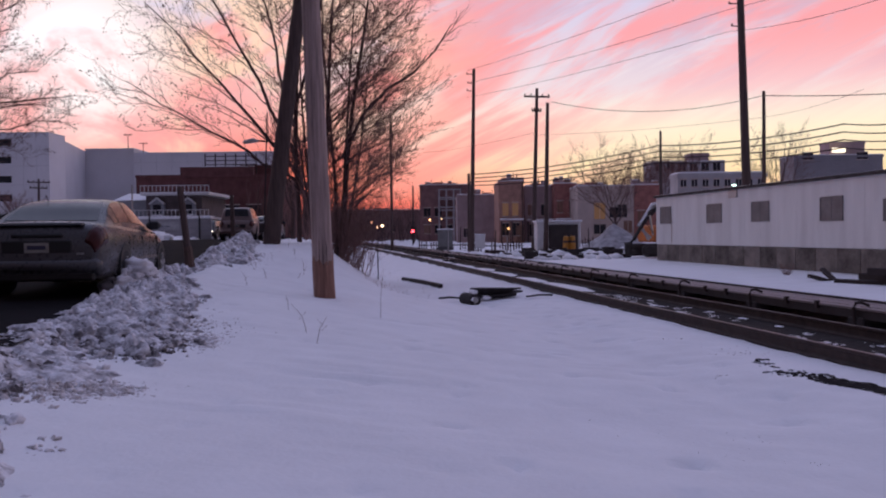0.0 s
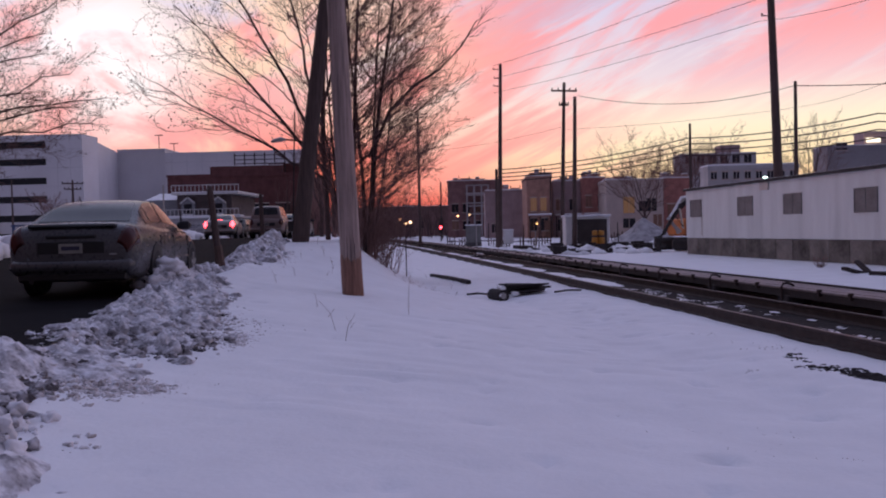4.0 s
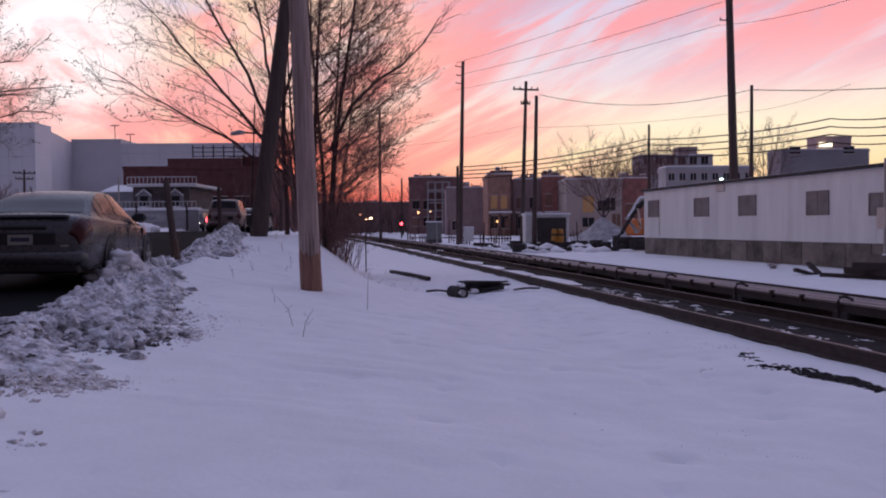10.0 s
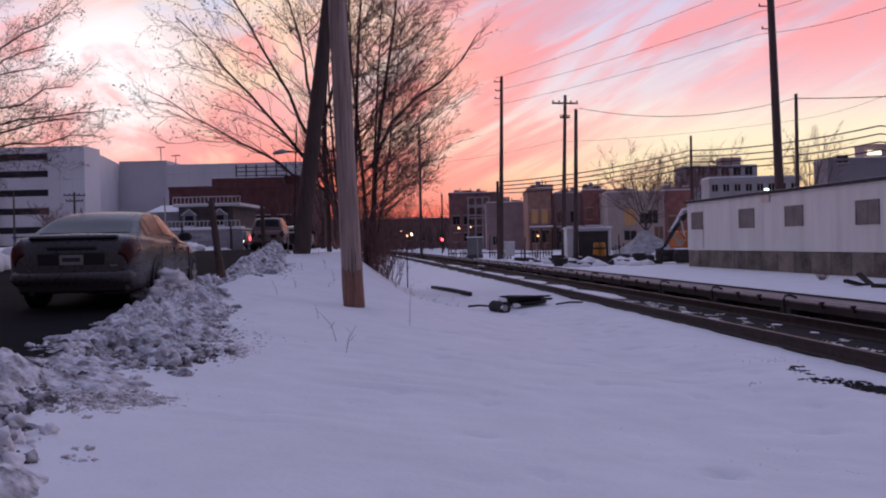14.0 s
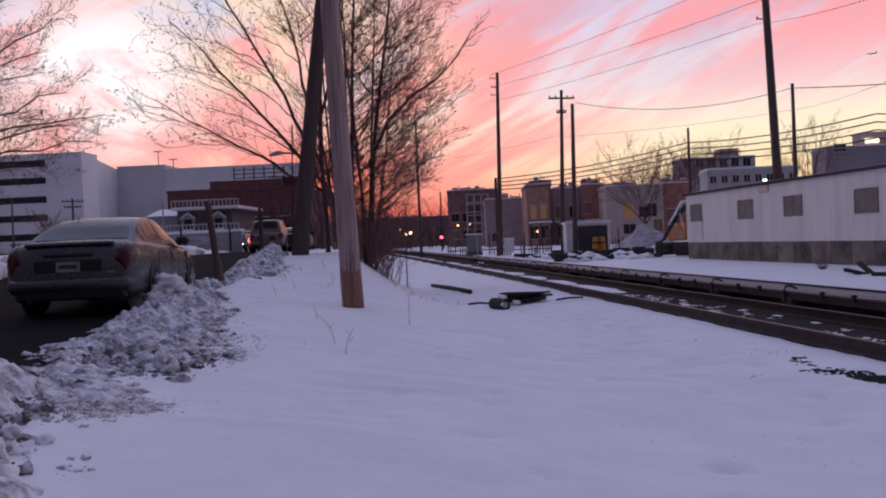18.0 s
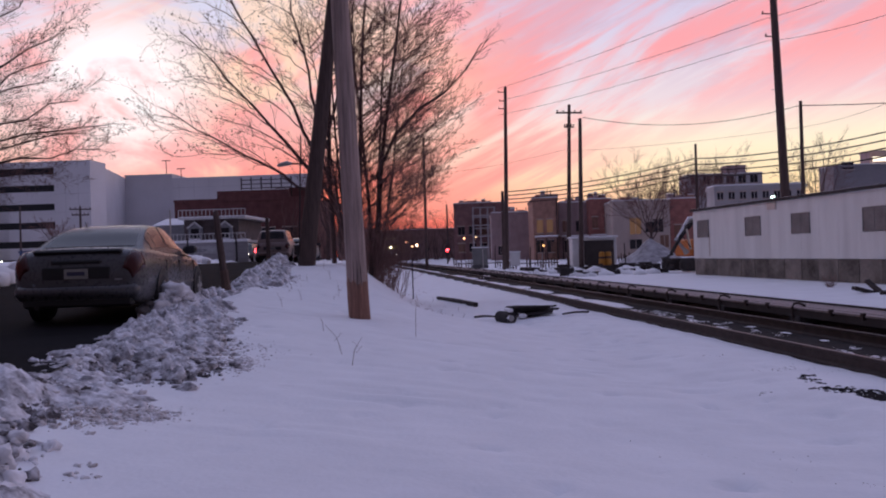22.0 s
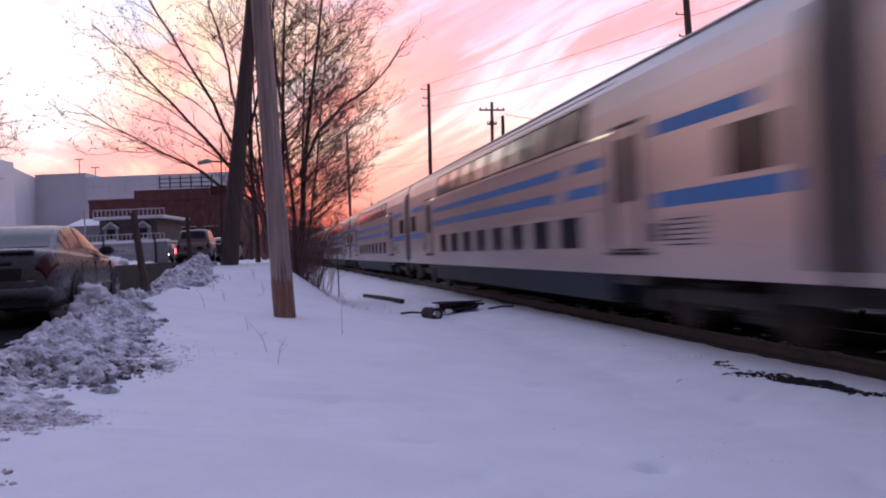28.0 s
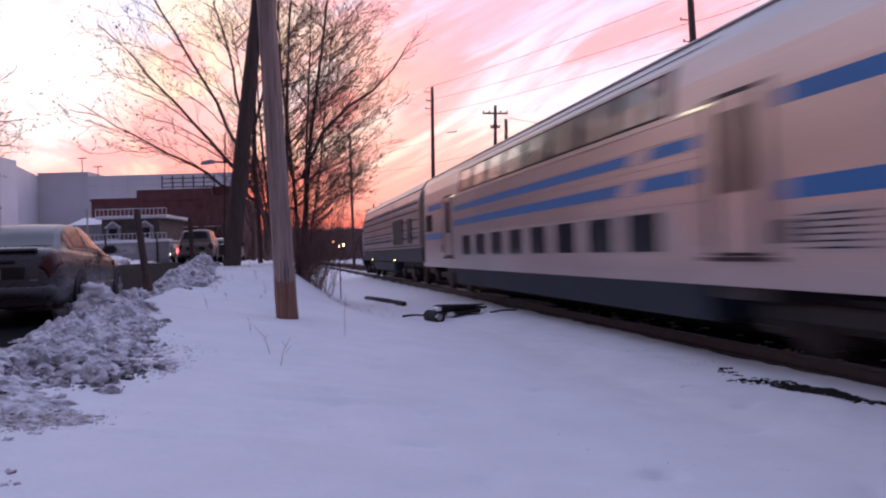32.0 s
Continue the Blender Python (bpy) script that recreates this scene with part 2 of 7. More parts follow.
UPPERGLASS = mat("grey_tinted_window_glass", (0.42, 0.41, 0.38), 0.08, 0.85, 0.3, 0.8, 0.02, 3.0, spec=0.5)
HEADLIGHT = mat("lit_headlight", (0.9, 0.85, 0.7), 0.3, emit=(1.0, 0.83, 0.55, 50.0), bump=0)
MARKER = mat("lit_amber_marker", (0.9, 0.6, 0.2), 0.3, emit=(1.0, 0.62, 0.18, 6.0), bump=0)


# ---- mesh helpers ----
class Heap:
    """Plain lists of points and faces, for many lumps in one mesh."""

    def __init__(self):
        self.v, self.f = [], []


ICO = {}
for _n in (1, 2, 3):
    _b = bmesh.new()
    bmesh.ops.create_icosphere(_b, subdivisions=_n, radius=1.0)
    ICO[_n] = ([v.co.normalized() for v in _b.verts], [tuple(v.index for v in f.verts) for f in _b.faces])
    _b.free()


def part(name, bm, material, parent=None, label="", smooth=False):
    """Link a bmesh as one mesh object under a thing or a part."""
    me = bpy.data.meshes.new(name)
    if isinstance(bm, Heap):
        me.from_pydata(bm.v, [], bm.f)
    else:
        bm.to_mesh(me)
        bm.free()
    me.materials.append(material)
    if smooth:
        me.polygons.foreach_set("use_smooth", [True] * len(me.polygons))
    ob = new(name, me)
    ob.parent = parent
    if label:
        ob["label"] = label
    return ob


def again(ob, m, parent=None):
    """A further piece on the same mesh."""
    o = new(ob.name.split(".")[0], ob.data)
    o.parent = parent or ob.parent
    o.matrix_basis = m
    if "label" in ob:
        o["label"] = ob["label"]
    return o


def thing(name, m, label, category, group="", kind=""):
    o = new(name)
    o.empty_display_size = 0.2
    o.matrix_basis = m
    return tagged(o, label, category, group, kind)


def box(bm, x0, x1, y0, y1, z0, z1, bevel=0.0):
    r = bmesh.ops.create_cube(bm, size=1.0)
    vs = r["verts"]
    bmesh.ops.scale(bm, vec=(x1 - x0, y1 - y0, z1 - z0), verts=vs)
    bmesh.ops.translate(bm, vec=((x0 + x1) / 2, (y0 + y1) / 2, (z0 + z1) / 2), verts=vs)
    if bevel:
        es = {e for v in vs for e in v.link_edges}
        bmesh.ops.bevel(bm, geom=list(es), offset=bevel, segments=1, affect="EDGES")
    return bm


def nbox(*a, bevel=0.0):
    return box(bmesh.new(), *a, bevel=bevel)


def tube(bm, pts, radii, n=8, cap=True):
    """A tapered tube through the points."""
    pts = [Vector(p) for p in pts]
    rings = []
    for i, p in enumerate(pts):
        d = (pts[min(i + 1, len(pts) - 1)] - pts[max(i - 1, 0)]).normalized()
        a = d.orthogonal().normalized() if abs(d.z) < 0.9 else Vector((1, 0, 0)).cross(d).normalized()
        b = d.cross(a)
        rings.append([bm.verts.new(p + (a * math.cos(k * math.tau / n) + b * math.sin(k * math.tau / n)) * radii[i]) for k in range(n)])
    for r0, r1 in zip(rings, rings[1:]):
        for k in range(n):
            bm.faces.new((r0[k], r0[(k + 1) % n], r1[(k + 1) % n], r1[k]))
    if cap:
        bm.faces.new(rings[0][::-1])
        bm.faces.new(rings[-1])
    return bm


def ntube(pts, radii, n=8):
    return tube(bmesh.new(), pts, radii, n)


def prism(bm, outline, axis, a, b):
    """Extrude a 2D outline along an axis from a to b."""
    def place(u, v, w):
        return {"x": (w, u, v), "y": (u, w, v), "z": (u, v, w)}[axis]
    v0 = [bm.verts.new(place(u, v, a)) for u, v in outline]
    v1 = [bm.verts.new(place(u, v, b)) for u, v in outline]
    n = len(outline)
    for i in range(n):
        bm.faces.new((v0[i], v0[(i + 1) % n], v1[(i + 1) % n], v1[i]))
    bm.faces.new(v0[::-1])
    bm.faces.new(v1)
    bmesh.ops.recalc_face_normals(bm, faces=bm.faces)
    return bm


def sheet(name, verts, faces, material, smooth=True, parent=None):
    me = bpy.data.meshes.new(name)
    me.from_pydata(verts, [], faces)
    me.materials.append(material)
    if smooth:
        me.polygons.foreach_set("use_smooth", [True] * len(me.polygons))
    o = new(name, me)
    o.parent = parent
    return o


# ---- the line of the track ----
RAIL_TOP, X0, HEADING, BEND = 0.2, 5.098, 0.145, 0.0002
AHEAD, ACROSS = Vector((-math.sin(HEADING), math.cos(HEADING), 0)), Vector((math.cos(HEADING), math.sin(HEADING), 0))


def on_track(s, lat=0.0, z=0.0):
    """A place s metres up the line, lat metres to the right of the train's near side, z above the rail head."""
    bend = BEND * s * s / 2 if s < 200 else BEND * 20000 + BEND * 200 * (s - 200)
    return Vector((X0, 0, RAIL_TOP + z)) + AHEAD * s + ACROSS * (lat - bend)


def on_bed(s, lat=0.0, z=0.0):
    """The same for rails and sleepers, which lie a little higher and nearer."""
    return on_track(s, lat - 0.10, z + 0.08)


def beside_rail(x, y):
    """Metres to the right of the near rail."""
    p = Vector((x - X0, y, 0))
    s = p.dot(AHEAD)
    return p.dot(ACROSS) + BEND * min(s, 200) ** 2 / 2 - 0.78


def sstep(a, b, v):
    t = min(1, max(0, (v - a) / (b - a)))
    return t * t * (3 - 2 * t)


def road_z(y):
    return 0.72 + 0.7 * sstep(8, 42, y)


def ground_z(x, y):
    lat = beside_rail(x, y)
    if lat > -1.0:
        base = 0.11 - 0.07 * sstep(-0.16, 0.0, lat) + 0.08 * sstep(1.75, 2.3, lat) + 0.02 * sstep(3.6, 6.0, lat) + 0.35 * sstep(30, 110, y) * sstep(3.0, 12, lat)
        z = base
    else:
        plateau = 0.50 + 0.28 * sstep(6, 13, y) + 0.62 * sstep(13, 25, y)
        steep = sstep(15, 22, y)
        z = max(plateau * sstep(2.4 * steep, 7.6 - 2.4 * steep, -1.2 - lat), 0.11 * sstep(-2.6, -1.0, lat))
        if lat < -8.0:
            k = sstep(8.0, 8.6, -lat)
            z = z * (1 - k) + (road_z(y) - 0.06) * k
            if lat < -16.5:
                z += 0.5 * sstep(16.5, 18.5, -lat)
        bank = math.exp(-((lat + 8.05 + 0.3 * sstep(7, 12, y)) / 0.45) ** 2) * (0.04 + 0.04 * sstep(7, 13, y) + 0.05 * noise.noise((x * 0.5, y * 0.5, 1))) * sstep(-2, 2, 30 - y)
        z += bank
    far = sstep(30, 120, abs(lat)) * 0.5
    near = max(0.0, 1 - abs(lat + 4) / 30)
    z += 0.035 * near * noise.noise((x * 0.55, y * 0.55, 3)) + 0.014 * near * noise.noise((x * 2.3, y * 2.3, 7))
    if near > 0.6 and lat < -0.6:
        # wind ripples and old prints
        rip = max(0, noise.noise((x * 0.5, y * 0.8, 11)))
        z += 0.065 * rip * noise.noise((x * 1.2 + y * 0.3, y * 5.5, 4)) - 0.10 * max(0, noise.noise((x * 3.4, y * 3.4, 21)) - 0.40) * 2 + 0.008 * noise.noise((x * 6, y * 9, 8)) + 0.014 * noise.noise((x * 3.1 - y, y * 4.2, 15)) * (0.3 + sstep(-3.5, -1.0, lat))
    return z + far


# ---- the ground: one sheet of snow to the horizon ----
def spread(fine0, fine1, step, far0, far1, grow=1.18):
    mid = list(np.arange(fine0, fine1 + 1e-6, step))
    lo, d = [fine0], step
    while lo[-1] > far0:
        d *= grow
        lo.append(lo[-1] - d)
    hi, d = [fine1], step
    while hi[-1] < far1:
        d *= grow
        hi.append(hi[-1] + d)
    return lo[:0:-1] + mid + hi[1:]


xs, ys = spread(-9.5, 6.0, 0.08, -1500, 1500, 1.2), spread(1.0, 26.0, 0.08, -600, 2500, 1.2)
verts = [(x, y, ground_z(x, y)) for y in ys for x in xs]
nx = len(xs)
faces = [(j * nx + i, j * nx + i + 1, (j + 1) * nx + i + 1, (j + 1) * nx + i) for j in range(len(ys) - 1) for i in range(nx - 1)]
tagged(sheet("ground", verts, faces, SNOW), "snow-covered ground, trodden and windblown, beside a railway", "ground", kind="structure")

# the street, wet and cleared, rising gently away
road_v, road_f = [], []
road_ys = [-30 + 2.5 * i for i in range(60)]
for i, y in enumerate(road_ys):
    for k in range(7):
        lat = -16.6 + 8.2 * k / 6
        s = y / math.cos(HEADING)
        p = on_track(s, lat + 0.78)
        road_v.append((p.x, p.y, road_z(p.y) + 0.02 * (1 - abs(k - 3) / 3)))
        if i and k:
            a = (i - 1) * 7 + k - 1
            road_f.append((a, a + 1, a + 8, a + 7))
tagged(sheet("road", road_v, road_f, ASPHALT), "wet dark asphalt street cleared of snow", "road", kind="structure")

# ---- rails, sleepers, third rail ----
def along(name, lat0, lat1, z0, z1, material, s0=-25.0, s1=240.0, step=4.0, kind="structure", label="", category="", bevel=None):
    """A bar of constant section along the track."""
    ss = list(np.arange(s0, s1 + 0.1, step))
    sec = [(lat0, z0), (lat1, z0), (lat1, z1), (lat0, z1)] if bevel is None else bevel
    v, f, n = [], [], len(sec)
    for i, s in enumerate(ss):
        v += [tuple(on_bed(s, a, b)) for a, b in sec]
        if i:
            for k in range(n):
                a, b = (i - 1) * n + k, (i - 1) * n + (k + 1) % n
                f.append((a, b, b + n, a + n))
    f += [tuple(range(n))[::-1], tuple(range(len(v) - n, len(v)))]
    o = sheet(name, v, f, material, smooth=False)
    return tagged(o, label, category, kind=kind)


def rail_section(c, w=0.036, foot=0.075):
    return [(c - foot, -0.17), (c + foot, -0.17), (c + foot, -0.155), (c + 0.012, -0.13), (c + 0.012, -0.04), (c + w, -0.03), (c + w, -0.002), (c - w, -0.002), (c - w, -0.03), (c - 0.012, -0.04), (c - 0.012, -0.13), (c - foot, -0.155)]


NEAR_RAIL, FAR_RAIL, THIRD = 0.78, 0.78 + 1.505, 0.78 + 1.505 + 0.72
for nm, c in (("near_rail", NEAR_RAIL), ("far_rail", FAR_RAIL)):
    along(nm, 0, 0, 0, 0, RUST, bevel=rail_section(c), label="rusty steel running rail in packed snow", category="rail")
    along("rail_head", c - 0.018, c + 0.018, -0.002, 0.004, RAILTOP, label="bright worn top of a running rail", category="rail")
along("third_rail", 0, 0, 0, 0, RUST, bevel=[(a, b + 0.0) for a, b in rail_section(THIRD)], s1=170, label="rusty third rail on insulators", category="rail")
along("cover_beam", THIRD - 0.34, THIRD - 0.27, 0.04, 0.165, CREOSOTE, s1=170, label="dark beam carrying the cover planks", category="cover board")
for lo_, hi_, zz in ((-0.36, -0.19, 0.196), (-0.18, -0.01, 0.203), (0.0, 0.17, 0.198), (0.18, 0.35, 0.201)):
    along("cover_board", THIRD + lo_, THIRD + hi_, zz - 0.03, zz, COVER, s1=170, label="weathered plank covering the third rail", category="cover board")
along("cover_fascia", THIRD + 0.355, THIRD + 0.41, 0.15, 0.235, CREOSOTE, s1=170, label="weathered upright board beside the third rail", category="cover board")
along("ballast", 0, 0, 0, 0, BALLAST, bevel=[(0.62, -0.215), (2.75, -0.215), (2.6, -0.165), (0.72, -0.165)], label="dark stone ballast under the rails", category="ballast")
# sleepers: their ends show through the snow
sl = part("sleeper", nbox(-0.11, 0.11, -1.3, 1.3, -0.1, 0.075, bevel=0.01), CREOSOTE)
tagged(sl, "dark creosoted timber sleeper in snowy ballast", "sleeper", "sleepers under the track")
for i in range(140):
    s = -8 + 0.56 * i
    p = on_bed(s, NEAR_RAIL + 0.7525, -0.25 + 0.008 * math.sin(i * 2.1))
    m = pose(p.x, p.y, p.z, 0, 0, math.degrees(HEADING) + 1.2 * math.sin(i * 5.3))
    if i == 0:
        sl.matrix_basis = m
    else:
        copy_thing(sl, m)
# snow packed between the rails, in broken patches
rng = random.Random(4)
for k, (lo, hi, z) in enumerate(((0.93, 2.14, -0.135), (2.40, 2.78, -0.10))):
    bm = bmesh.new()
    s = -6.0
    while s < 120:
        broken = s < 19 and k == 0
        ln = rng.uniform(0.1, 0.3) if broken else rng.uniform(2.2, 2.7) if k else rng.uniform(2.5, 6)
        gap = rng.uniform(0.4, 1.2) if broken else rng.uniform(0.2, 0.5) if k else rng.uniform(0.0, 0.8)
        w_ = (hi - lo) * (rng.uniform(0.08, 0.25) if broken else rng.uniform(0.6, 0.95))
        a = lo + rng.uniform(0, hi - lo - w_)
        b = a + w_
        n = 9
        rim = []
        for q in range(2 * n):
            t = q / n
            ang = math.pi * t
            cs, cl = math.cos(ang), math.sin(ang)
            rim.append(bm.verts.new(on_bed(s + ln / 2 + cs * ln / 2, (a + b) / 2 + cl * (b - a) / 2 * rng.uniform(0.6, 1), z)))
        top = bm.verts.new(on_bed(s + ln / 2, (a + b) / 2, z + (0.015 if s < 19 else 0.04)))
        for q in range(2 * n):
            bm.faces.new((rim[q], rim[(q + 1) % (2 * n)], top))
        s += ln + gap
    bmesh.ops.recalc_face_normals(bm, faces=bm.faces)
    o = part("track_snow", bm, SNOW, smooth=True)
    tagged(o, "broken patches of snow between the rails", "snow", kind="stuff")
# crusts of old snow on the ballast between the rails
bm = Heap()


def crust(h, c, r, rr, squash):
    dirs, faces_ = ICO[2]
    ph, base = rr.uniform(0, 50), len(h.v)
    for d in dirs:
        k = r * (1 + 0.5 * noise.noise((d.x * 1.6 + ph, d.y * 1.6, d.z)) + 0.3 * noise.noise((d.x * 4 + ph, d.y * 4, 3)))
        h.v.append((c[0] + d.x * k, c[1] + d.y * k, c[2] + d.z * r * squash))
    h.f += [(a + base, b + base, e + base) for a, b, e in faces_]


for k in range(70):
    s0 = rng.choice((rng.uniform(9, 24), rng.uniform(13, 20)))
    lat0 = rng.uniform(1.0, 2.1)
    run = rng.uniform(0.1, 0.5)
    for j in range(12):
        u = rng.uniform(-1, 1)
        crust(bm, on_bed(s0 + u * run + rng.gauss(0, 0.03), lat0 + 0.25 * u * run + rng.gauss(0, 0.05), -0.166), rng.uniform(0.012, 0.048) * (1.1 - 0.6 * abs(u)), rng, 0.14)
tagged(part("snow_crusts", bm, SNOW, smooth=True), "crusts of old snow on dark ballast", "snow", kind="stuff")
# third rail brackets
ins = thing("third_rail_bracket", pose(0, 0, 0), "dark bracket and insulator carrying the third rail cover", "bracket", "third rail brackets")
part("insulator", ntube([(0, 0, -0.2), (0, 0, -0.12), (0, 0, -0.06)], [0.10, 0.07, 0.08], 10), UNDER, ins)
part("bracket_arm", tube(bmesh.new(), [(-0.3, 0, -0.2), (-0.39, 0, 0.0), (-0.40, 0, 0.20), (-0.37, 0, 0.26), (-0.28, 0, 0.27), (-0.16, 0, 0.22)], [0.028, 0.026, 0.024, 0.024, 0.024, 0.02], 6), RUST, ins)
part("foot_block", nbox(-0.38, 0.2, -0.18, 0.18, -0.26, 0.06, bevel=0.02), UNDER, ins)
part("clip", nbox(-0.40, -0.34, 0.9, 0.96, 0.12, 0.23), RUST, ins)
part("clip", nbox(-0.40, -0.34, 1.75, 1.81, 0.12, 0.23), RUST, ins)
for i in range(34):
    p = on_bed(-3 + 2.9 * i, THIRD)
    m = pose(p.x, p.y, p.z, 0, 0, math.degrees(HEADING))
    if i == 0:
        ins.matrix_basis = m
    else:
        copy_thing(ins, m)

# ---- the train: a diesel engine and double-deck coaches ----
HALF = [(1.5, 0.87), (1.5, 3.02), (1.475, 3.4), (1.40, 3.75), (1.19, 4.05), (0.75, 4.19), (0.3, 4.24)]


def side_y(z):
    for (y0, z0), (y1, z1) in zip(HALF, HALF[1:]):
        if z0 <= z <= z1:
            return y0 + (y1 - y0) * (z - z0) / (z1 - z0)
    return 1.5


def panel(bm, x0, x1, z0, z1, sgn, out=0.006, thick=0.02):
    """A thin panel that follows the coach side."""
    zs = [z0] + [z for _, z in HALF if z0 < z < z1] + [z1]
    rows = []
    for z in zs:
        y = side_y(z)
        rows.append([bm.verts.new((x, sgn * (y + o), z)) for x in (x0, x1) for o in (out, out - thick)])
    for r0, r1 in zip(rows, rows[1:]):
        for a, b in ((0, 2), (2, 3), (3, 1), (1, 0)):
            bm.faces.new((r0[a], r0[b], r1[b], r1[a]))
    bm.faces.new([rows[0][i] for i in (0, 1, 3, 2)])
    bm.faces.new([rows[-1][i] for i in (0, 2, 3, 1)])
    bmesh.ops.recalc_face_normals(bm, faces=bm.faces)
    return bm


def npanel(*a, **k):
    return panel(bmesh.new(), *a, **k)


def body_outline(bottom, inset=0.0):
    pts = [(y - inset, z) for y, z in HALF if z >= bottom]
    pts = [(1.5 - inset, bottom)] + [p for p in pts if p[1] > bottom + 0.01]
    return [(-y, z) for y, z in pts] + [(y, z) for y, z in pts[::-1]]


def bogie(parent, x):
    b = part("bogie", nbox(x - 1.75, x + 1.75, -1.22, -1.08, 0.50, 0.70, bevel=0.03), UNDER, parent)
    me = bmesh.new()
    box(me, x - 1.75, x + 1.75, 1.08, 1.22, 0.50, 0.70, bevel=0.03)
    box(me, x - 0.25, x + 0.25, -1.15, 1.15, 0.43, 0.78)
    for sx in (-1.3, 1.3):
        for sy in (-1, 1):
            box(me, x + sx - 0.17, x + sx + 0.17, sy * 1.25 - 0.09, sy * 1.25 + 0.09, 0.36, 0.70, bevel=0.03)
    part("bogie_frame", me, UNDER, b)
    for sx in (-1.3, 1.3):
        w = bmesh.new()
        for sy in (-1, 1):
            tube(w, [(x + sx, sy * 0.66, 0.537), (x + sx, sy * 0.70, 0.537), (x + sx, sy * 0.705, 0.537), (x + sx, sy * 0.83, 0.537)], [0.49, 0.49, 0.455, 0.455], 24)
        tube(w, [(x + sx, -0.8, 0.537), (x + sx, 0.8, 0.537)], [0.09, 0.09], 10)
        part("wheelset", w, RUST, b)
    return b


def coach():
    c = thing("double_deck_coach", pose(0, 0, 0), "stainless double-deck railway coach with two blue stripes", "train coach", "coaches of the train")
    L = 12.75
    bm = prism(bmesh.new(), body_outline(0.87), "x", -L, L)
    part("body", bm, STEEL, c)
    part("skirt", prism(bmesh.new(), [(-1.49, 0.9), (-1.44, 0.42), (1.44, 0.42), (1.49, 0.9)], "x", -7.45, 7.45), SLATE, c, "slate blue lower side")
    for k in range(9):
        y = -0.8 + 0.2 * k
        part("roof_rib", nbox(-L + 0.1, L - 0.1, y - 0.02, y + 0.02, 4.10 if abs(y) > 0.65 else 4.18, 4.27 - 0.10 * (y / 0.8) ** 2), ROOFSTEEL, c)
    part("roof_unit", nbox(-10.6, -8.4, -0.55, 0.55, 4.16, 4.28, bevel=0.04), ROOFSTEEL, c)
    part("roof_unit", nbox(8.4, 10.6, -0.55, 0.55, 4.16, 4.28, bevel=0.04), ROOFSTEEL, c)
    for sg in (-1, 1):
        for z0, z1 in ((2.56, 2.72), (2.13, 2.31)):
            part("blue_stripe", npanel(-7.3, 7.3, z0, z1, sg, 0.004), BLUE, c, "broad blue stripe")
        for sx in (-1, 1):
            part("end_stripe", npanel(*sorted((sx * 9.1, sx * 12.2)), 1.80, 2.01, sg, 0.004), BLUE, c, "broad blue stripe")
            part("upper_end_stripe", npanel(*sorted((sx * 9.1, sx * 11.6)), 2.78, 2.96, sg, 0.004), BLUE, c, "broad blue stripe")
            part("vestibule_window", npanel(*sorted((sx * 10.9, sx * 12.0)), 2.08, 2.66, sg, 0.008), GLASS, c)
            d = part("door", npanel(*sorted((sx * 7.62, sx * 8.78)), 1.22, 3.12, sg, 0.004), UNDER, c, "dark recessed doorway")
            part("door_leaf", npanel(*sorted((sx * 7.74, sx * 8.66)), 1.26, 3.06, sg, 0.007), STEEL, d)
            part("door_pane", npanel(*sorted((sx * 7.95, sx * 8.45)), 1.95, 2.9, sg, 0.011), GLASS, d)
            part("door_sill", nbox(*sorted((sx * 7.5, sx * 8.9)), *sorted((sg * 1.49, sg * 1.56)), 1.16, 1.21), UNDER, d)
            # Dark recess between coaches, its shade carried onto the coach ends as colour.
            part("end_post", npanel(*sorted((sx * 12.45, sx * 12.72)), 1.0, 3.6, sg, 0.012), UNDER, c)
        for z0, z1 in ((2.555, 2.725), (2.125, 2.315)):
            bm = bmesh.new()
            y_ = sg * 1.507
            o_ = (z0 - 2.125) * 0.9
            for yy in (y_, y_ - sg * 0.01):
                [bm.verts.new((x_, yy, z_)) for x_, z_ in ((4.9 + o_, z0), (5.5 + o_, z0), (5.66 + o_, z1), (5.06 + o_, z1))]
            bm.verts.ensure_lookup_table()
            q_ = list(bm.verts)
            bm.faces.new(q_[:4])
            bm.faces.new(q_[7:3:-1])
            for k_ in range(4):
                bm.faces.new((q_[k_], q_[(k_ + 1) % 4], q_[(k_ + 1) % 4 + 4], q_[k_ + 4]))
            bmesh.ops.recalc_face_normals(bm, faces=bm.faces)
            part("stripe_slash", bm, STEEL, c, "bare slanting break in the blue stripe")
        for z in (2.105, 2.325, 2.54, 2.74):
            part("stripe_edge", npanel(-7.3, 7.3, z, z + 0.012, sg, 0.010), ROOFSTEEL, c)
        for sx in (-1, 1):
            for x in (7.52, 8.88):
                part("grab_rail", ntube([(sx * x, sg * 1.55, 1.35), (sx * x, sg * 1.55, 2.35)], [0.018, 0.018], 6), ROOFSTEEL, c)
            part("notice", npanel(*sorted((sx * 9.0, sx * 9.35)), 1.35, 1.6, sg, 0.008), mat("dark_notice_plate", (0.08, 0.07, 0.08), 0.6), c, "small dark notice plate")
            part("jacking_pad", nbox(*sorted((sx * 7.6, sx * 8.7)), *sorted((sg * 1.2, sg * 1.46)), 0.72, 0.87), UNDER, c)
        for i in range(8):
            x = -5.7 + 1.63 * i
            part("lower_window", npanel(x - 0.55, x + 0.55, 1.28, 1.82, sg, 0.008), GLASS, c)
